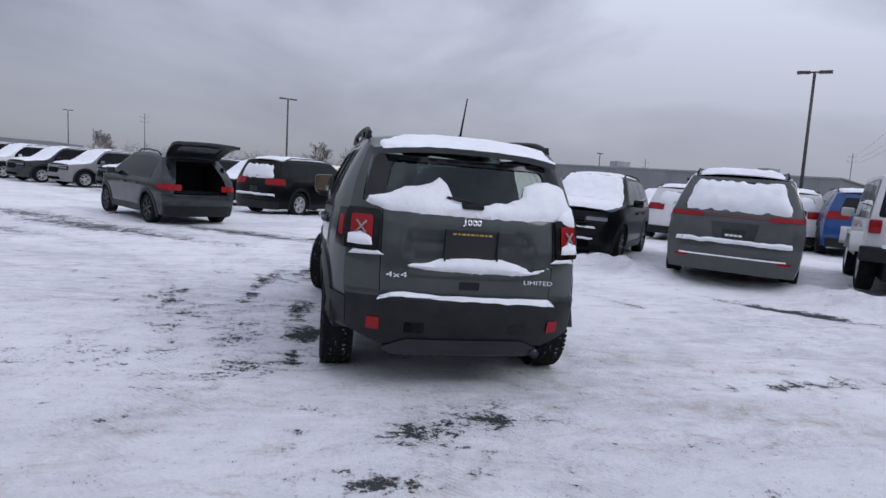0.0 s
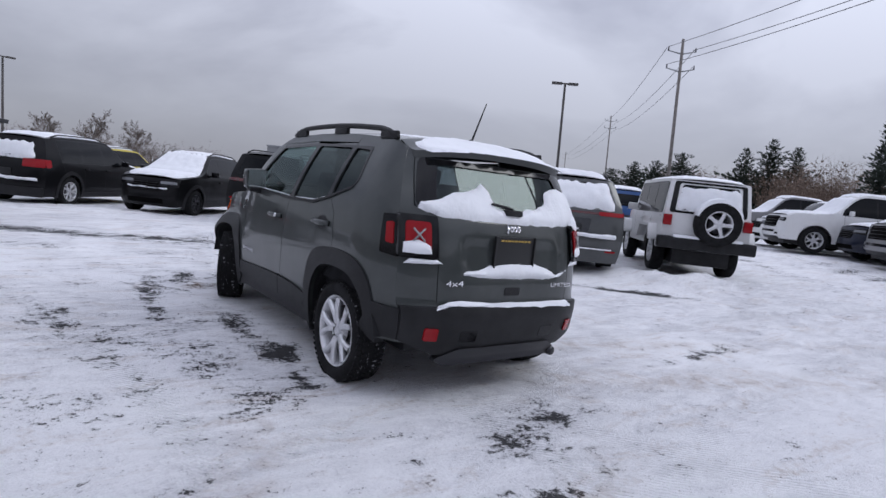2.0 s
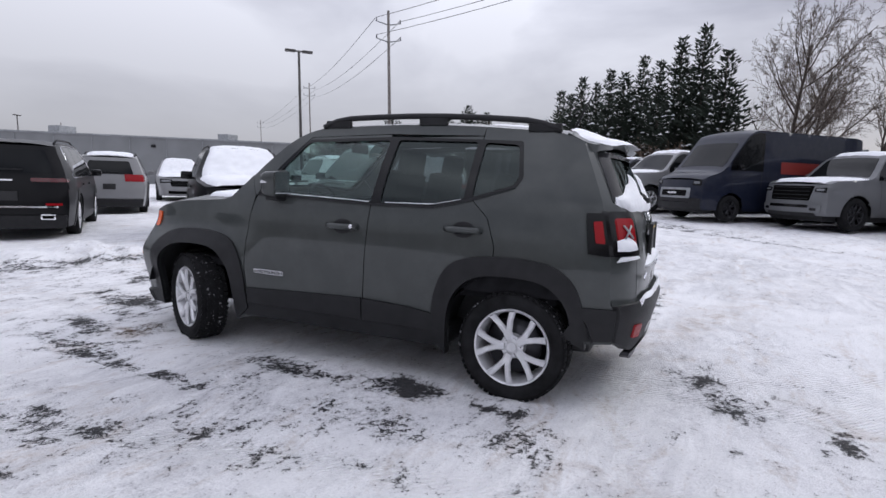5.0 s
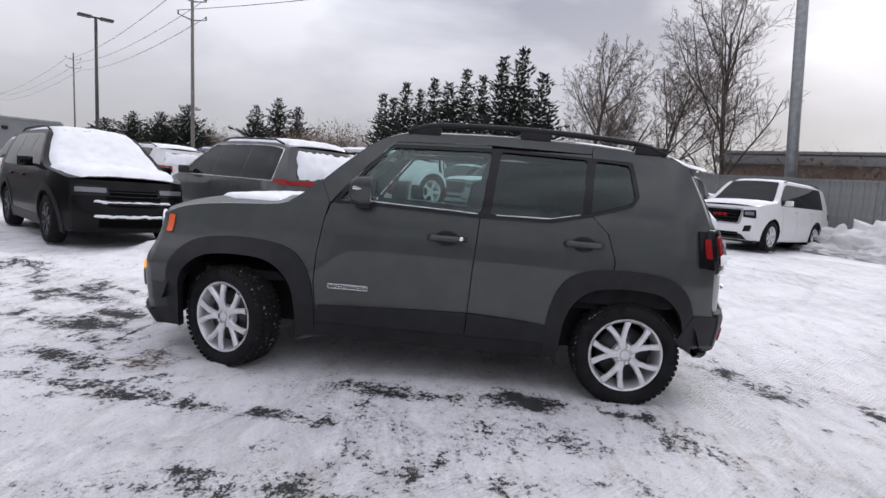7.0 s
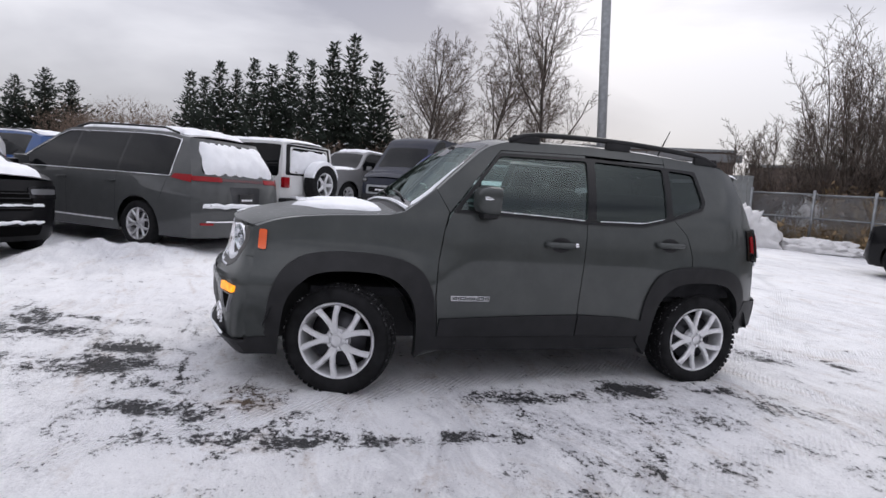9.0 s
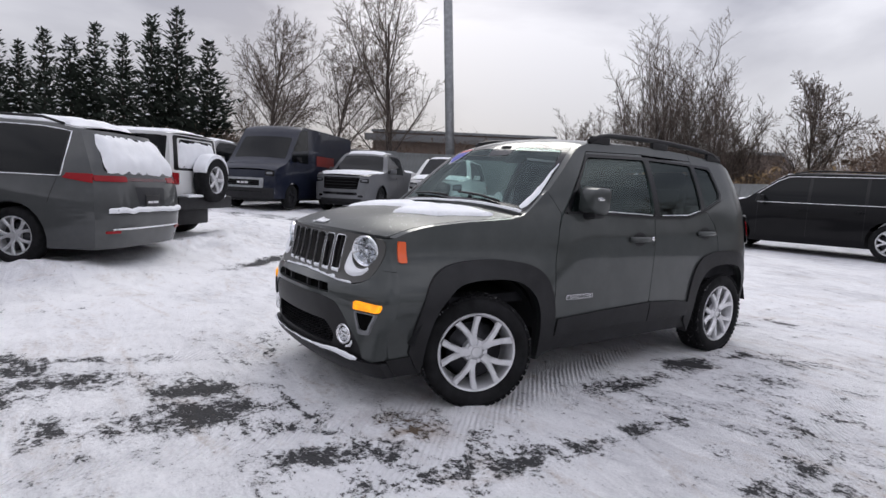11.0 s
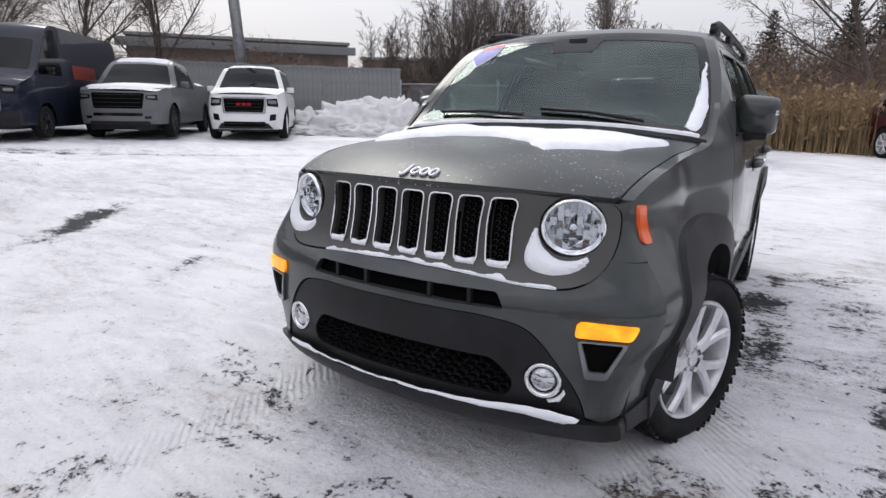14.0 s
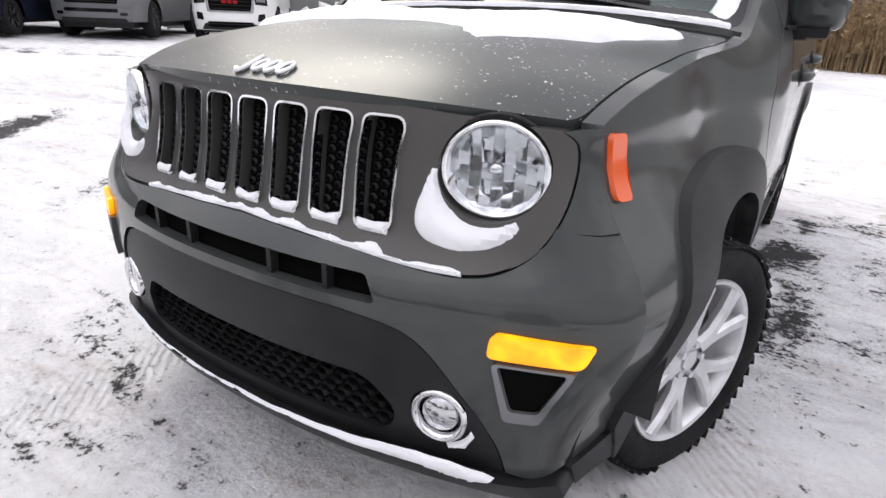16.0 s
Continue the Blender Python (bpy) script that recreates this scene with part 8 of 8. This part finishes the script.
# ---- trees and brush ----
def bare_tree(x, y, h, seed, wide=0.34, stems=1, label="bare broad-leaved tree with a wide crown of twigs", lean=0.0, fork=0.22, fine=0.0085):
    """A trunk that parts into rising limbs, each with boughs, twigs and finer twigs."""
    rnd = random.Random(seed)
    th = thing("tree" if stems == 1 else "shrub", pose(x, y, ground_height(x, y)), label, "tree" if stems == 1 else "shrub", "trees round the yard")
    bm, bt = bmesh.new(), bmesh.new()
    kids = ((17, 9, 7, 4) if stems == 1 else (12, 6, 4, 0))
    reach = (0.0, 0.50, 0.46, 0.42, 0.40) if stems == 1 else (0.0, 0.36, 0.44, 0.45, 0.4)

    def grow(p, d, length, r, level):
        n = (6, 5, 4, 3, 2)[level]
        pts, q, dd = [p], p.copy(), d.copy()
        for _ in range(n):
            wob = 0.10 if level == 0 else 0.17
            dd = (dd + Vector((rnd.uniform(-1, 1), rnd.uniform(-1, 1), rnd.uniform(-0.6, 0.8) + (0.35 if level == 1 else 0.0))) * wob).normalized()
            q = q + dd * (length / n)
            pts.append(q.copy())
        tube(bm if level < 2 else bt, pts, r, r * (0.35 if level < 3 else 0.4), (8, 5, 3, 3, 3)[level])
        if level >= 4 or not kids[level]:
            return
        for k in range(kids[level]):
            lo = (fork if stems == 1 else 0.12) if level == 0 else 0.12
            t = lo + (0.98 - lo) * (k + rnd.random()) / kids[level]
            i = min(n - 1, int(t * n))
            at = pts[i].lerp(pts[i + 1], t * n - i)
            along = (pts[i + 1] - pts[i]).normalized()
            side = along.cross(Vector((rnd.uniform(-1, 1), rnd.uniform(-1, 1), rnd.uniform(-1, 1)))).normalized()
            spread = (wide * 3.0 * (1.15 - 0.60 * t) if level == 0 else 1.0) * rnd.uniform(0.75, 1.2)
            nd = (along + side * spread + Vector((0, 0, 0.12))).normalized()
            grow(at, nd, length * reach[level + 1] * rnd.uniform(0.7, 1.2) * (1.25 - 0.60 * t), max(fine, r * (0.40, 0.42, 0.45, 0.5)[level] * (1.15 - 0.6 * t)), level + 1)
    for k in range(stems):
        a = 2 * math.pi * k / stems + rnd.random()
        f = rnd.random() * wide * (stems > 1)
        d = Vector((f * math.cos(a) + lean, f * math.sin(a), 1)).normalized()
        off = 0.9 * (stems > 1) * rnd.random()
        tall = h * 0.88 if stems == 1 else h * rnd.uniform(0.55, 1.0)
        grow(Vector((off * math.cos(a), off * math.sin(a), -0.1)), d, tall, h * 0.0145 if stems == 1 else h * 0.0045, 0)
    part("trunk", bm, BARK, th, smooth=60)
    part("crown", bt, TWIG, th, smooth=60)
    return th


bare_tree(19.8, -10.3, 9.3, 5, 0.30, fork=0.16)
bare_tree(21.1, -7.8, 7.6, 9, 0.40, fork=0.24)
bare_tree(22.3, -5.2, 7.3, 12, 0.42, fork=0.22)
bare_tree(25.5, -6.6, 7.0, 14, 0.42)
for k, (x, y, h, n) in enumerate(((11.9, -16.2, 5.2, 12), (10.4, -17.0, 7.0, 20), (9.0, -17.7, 6.3, 18), (7.7, -18.2, 4.9, 10), (13.6, -15.6, 4.0, 8))):
    bare_tree(x, y, h, 21 + k, 0.26, n, label="many-stemmed bare shrub behind the wire gate")
bare_tree(5.6, -18.4, 4.9, 29, 0.30, label="small thin bare tree above the reeds")
bare_tree(-3.6, -24.0, 9.5, 31, 0.45, lean=0.25)
bare_tree(-12.0, -19.5, 9.0, 33, 0.45)
for k, (x, y, h) in enumerate(((-1.0, 62.0, 4.6), (3.0, 60.0, 5.0), (7.0, 62.0, 4.6), (-24.0, 66.0, 3.8))):
    bare_tree(x, y, h, 35 + k, 0.60, fine=0.013, label="far bare tree with a round crown")


def conifer(x, y, h, w, seed, snowy=0.25, label="tall dark fir with snow on its boughs"):
    """Trunk, boughs in whorls and tufts of needles on them."""
    rnd = random.Random(seed)
    th = thing("fir_tree", pose(x, y, ground_height(x, y)), label, "tree", "row of firs")
    bm = bmesh.new()
    tube(bm, [(0, 0, -0.2), (0.05, 0, h * 0.5), (0, 0.03, h * 0.98)], h * 0.018, 0.02, 7)
    part("trunk", bm, BARK, th)
    vs, fs, sv, sf = [], [], [], []

    def tuft(p, d, size, to_v, to_f):
        d = d.normalized()
        a = d.cross(Vector((0, 0, 1)))
        a = a.normalized() if a.length > 0.01 else Vector((1, 0, 0))
        up = a.cross(d)
        for _ in range(3):
            o = p + Vector((rnd.uniform(-1, 1), rnd.uniform(-1, 1), rnd.uniform(-1, 1))) * size * 0.5
            q = (a * rnd.uniform(-1, 1) + up * rnd.uniform(-0.9, 0.5)).normalized()
            k = len(to_v)
            to_v += [tuple(o - q * size * 0.30), tuple(o + q * size * 0.30), tuple(o + d * size * rnd.uniform(0.8, 1.3) + q * size * 0.12 + up * size * 0.15)]
            to_f.append((k, k + 1, k + 2))
    z = h * 0.10
    while z < h * 0.985:
        t = z / h
        reach = w * (1 - t) ** 0.85 * (0.55 + 0.7 * rnd.random()) + 0.10
        n = 7 if t < 0.8 else 5
        a0 = rnd.random() * 6.28
        for k in range(n):
            a = a0 + 6.28 * k / n + rnd.uniform(-0.2, 0.2)
            ln = reach * rnd.uniform(0.5, 1.25)
            d = Vector((math.cos(a), math.sin(a), 0.35 + 0.35 * t))
            m = max(2, int(ln / 0.13))
            for i in range(m):
                f = (i + 0.6) / m
                p = Vector((0, 0, z)) + d * ln * f + Vector((0, 0, -0.18 * ln * f * f))
                tuft(p, d + Vector((0, 0, -0.15)), 0.27 * (1.05 - 0.4 * t), vs, fs)
                if rnd.random() < snowy:
                    s0 = len(sv)
                    c = p + Vector((0, 0, 0.07))
                    r = rnd.uniform(0.07, 0.15)
                    e = d.cross(Vector((0, 0, 1))).normalized()
                    dn = Vector((d.x, d.y, 0)).normalized()
                    sv += [tuple(c + e * r), tuple(c + dn * r * 1.4 - Vector((0, 0, 0.03))), tuple(c - e * r), tuple(c - dn * r), tuple(c + Vector((0, 0, r * 0.55)))]
                    sf += [(s0, s0 + 1, s0 + 4), (s0 + 1, s0 + 2, s0 + 4), (s0 + 2, s0 + 3, s0 + 4), (s0 + 3, s0, s0 + 4)]
        z += 0.17 + 0.08 * rnd.random()
    for nm, v_, f_, mat in (("crown", vs, fs, NEEDLES), ("snow", sv, sf, SNOW)):
        me = bpy.data.meshes.new(nm)
        me.from_pydata(v_, [], f_)
        me.materials.append(mat)
        ob = new(nm, me)
        ob.parent = th
        ob["kind"] = "stuff"
    return th


for k in range(11):
    f = k / 10
    h = (6.4, 8.0, 7.5, 6.9, 7.4, 6.8, 7.2, 6.7, 7.1, 6.6, 6.9)[k]
    conifer(22.9 + 10.6 * f + 0.4 * math.sin(k * 2.1), -2.9 + 9.3 * f, h, 1.50 + 0.2 * math.sin(k * 1.7), 200 + k, 0.12)
for k, (x, y, h, w) in enumerate(((47.0, 18.1, 8.0, 2.9), (48.6, 16.8, 7.4, 2.8), (45.8, 19.6, 7.0, 2.8), (50.5, 28.2, 7.2, 4.2), (49.0, 30.0, 6.2, 4.0), (51.5, 34.3, 6.2, 4.2), (50.0, 36.0, 5.4, 4.0))):
    conifer(x, y, h, w, 230 + k, 0.06, "dark evergreen at the far edge of the yard")
for k, (x, y, h, w) in enumerate(((-7.0, -44.0, 9.5, 2.2), (-5.0, -45.0, 10.0, 2.2), (-3.0, -46.0, 9.0, 2.2), (-9.5, -40.0, 10.0, 2.6), (-13.0, -36.0, 11.0, 3.0), (2.0, -50.0, 8.5, 2.4), (-17.0, -33.0, 11.0, 3.0))):
    conifer(x, y, h, w, 250 + k, 0.05, "dark evergreen beyond the reeds")


def thicket(name, pts, width, height, count, mat, label, seed, lean=0.25, thick=0.02, leafy=0.0, twig=3):
    """Upright stems with side twigs scattered along a line: one piece of stuff."""
    rnd = random.Random(seed)
    vs, fs = [], []

    def blade(p, q, r):
        d = (q - p).normalized()
        a = d.cross(Vector((rnd.uniform(-1, 1), rnd.uniform(-1, 1), 0.2))).normalized() * r
        b = d.cross(a)
        k = len(vs)
        vs.extend([tuple(p + a), tuple(p - a * 0.5 + b * 0.87), tuple(p - a * 0.5 - b * 0.87), tuple(q)])
        fs.extend([(k, k + 1, k + 3), (k + 1, k + 2, k + 3), (k + 2, k, k + 3)])
    seg = [(Vector((*a, 0)), Vector((*b, 0))) for a, b in zip(pts, pts[1:])]
    tot = sum((b - a).length for a, b in seg)
    for _ in range(count):
        t = rnd.random() * tot
        for a, b in seg:
            if t <= (b - a).length:
                break
            t -= (b - a).length
        d = (b - a).normalized()
        n = Vector((-d.y, d.x, 0))
        p = a + d * t + n * rnd.uniform(-width, width)
        p.z = ground_height(p.x, p.y) - 0.05
        h = height * rnd.uniform(0.45, 1.1) * (0.85 + 0.3 * noise.noise((p.x * 0.35, p.y * 0.35, seed)))
        top = p + Vector((rnd.uniform(-1, 1) * lean * h, rnd.uniform(-1, 1) * lean * h, h))
        blade(p, top, thick)
        for _ in range(twig):
            f = rnd.uniform(0.25, 0.95)
            o = p.lerp(top, f)
            l = h * rnd.uniform(0.12, 0.32) * (1.2 - f * 0.6)
            e = o + Vector((rnd.uniform(-1, 1), rnd.uniform(-1, 1), rnd.uniform(0.2, 1.1))).normalized() * l
            blade(o, e, thick * 0.55)
            if leafy and rnd.random() < leafy:
                for _ in range(2):
                    c = o.lerp(e, rnd.random())
                    s = rnd.uniform(0.05, 0.13)
                    k = len(vs)
                    vs.extend([tuple(c + Vector((rnd.uniform(-s, s), rnd.uniform(-s, s), rnd.uniform(-s, s)))) for _ in range(3)])
                    fs.append((k, k + 1, k + 2))
    me = bpy.data.meshes.new(name)
    me.from_pydata(vs, [], fs)
    me.materials.append(mat)
    return tagged(new(name, me), label, name.replace("_", " "), kind="stuff")


thicket("brush", [(33.5, 7.0), (22.6, -2.6), (20.6, -5.4)], 0.9, 3.0, 4200, BRUSH, "brown leafless brush under the firs", 301, 0.33, 0.011, 0.5, 6)
thicket("brush", [(63.0, 38.0), (51.0, 19.0), (36.5, 8.8)], 2.0, 5.2, 7000, BRUSH, "grey-brown brush at the yard's far edge", 303, 0.38, 0.017, 0.5, 6)
thicket("brush", [(96.0, 62.0), (66.0, 36.0), (56.0, 30.0)], 3.0, 7.0, 4500, BRUSH, "far line of bare brush", 305, 0.38, 0.028, 0.6, 6)
thicket("brush", [(26.0, -10.0), (19.5, -13.0), (14.5, -15.5)], 1.3, 3.4, 3600, BRUSH, "bare brush behind the board fence", 307, 0.53, 0.010, 0.15, 6)
thicket("brush", [(11.0, -18.5), (5.0, -20.5), (-3.0, -22.0)], 1.6, 3.2, 2600, BRUSH, "bare brush behind the reeds", 309, 0.38, 0.011, 0.25, 6)
thicket("brush", [(8.0, -30.0), (-8.0, -30.0), (-28.0, -26.0)], 4.0, 5.2, 5120, BRUSH, "dense brown woodland edge", 311, 0.38, 0.028, 0.6, 6)
thicket("brush", [(60.0, -60.0), (20.0, -48.0), (-30.0, -44.0)], 6.0, 6.0, 3520, BRUSH, "far woodland", 313, 0.38, 0.039, 0.6, 6)
thicket("brush", [(-30.0, 95.0), (10.0, 70.0), (16.0, 66.0)], 3.0, 4.0, 1440, TWIG, "far line of bare brush", 315, 0.48, 0.028, 0.3, 6)
thicket("brush", [(14.0, -15.0), (10.5, -16.6), (7.0, -18.2)], 0.9, 2.4, 1600, BRUSH, "tangled brown brush behind the gate", 319, 0.35, 0.011, 0.35, 7)
# Added out of view so the grey car's flank mirrors a dark band.
thicket("brush", [(-34.0, -34.0), (-46.0, -5.0), (-44.0, 30.0), (-40.0, 60.0)], 4.0, 5.0, 5200, BRUSH, "unseen line of bare brush, added to close the yard and darken reflections", 317, 0.35, 0.04, 0.6, 6)
thicket("reeds", [(10.5, -16.4), (7.0, -17.2), (0.5, -16.8), (-3.2, -16.8), (-9.0, -16.4)], 1.1, 2.4, 5200, REED, "tall dry yellow reeds", 321, 0.10, 0.016, 0.6, 2)
thicket("reeds", [(11.0, -14.7), (8.3, -15.7)], 0.4, 1.1, 500, REED, "dry reeds at the gate", 323, 0.12, 0.012, 0.5, 2)
thicket("reeds", [(-3.0, -14.4), (-7.5, -14.1)], 0.4, 1.5, 300, REED, "dry reeds along the fence", 325, 0.12, 0.012, 0.5, 2)
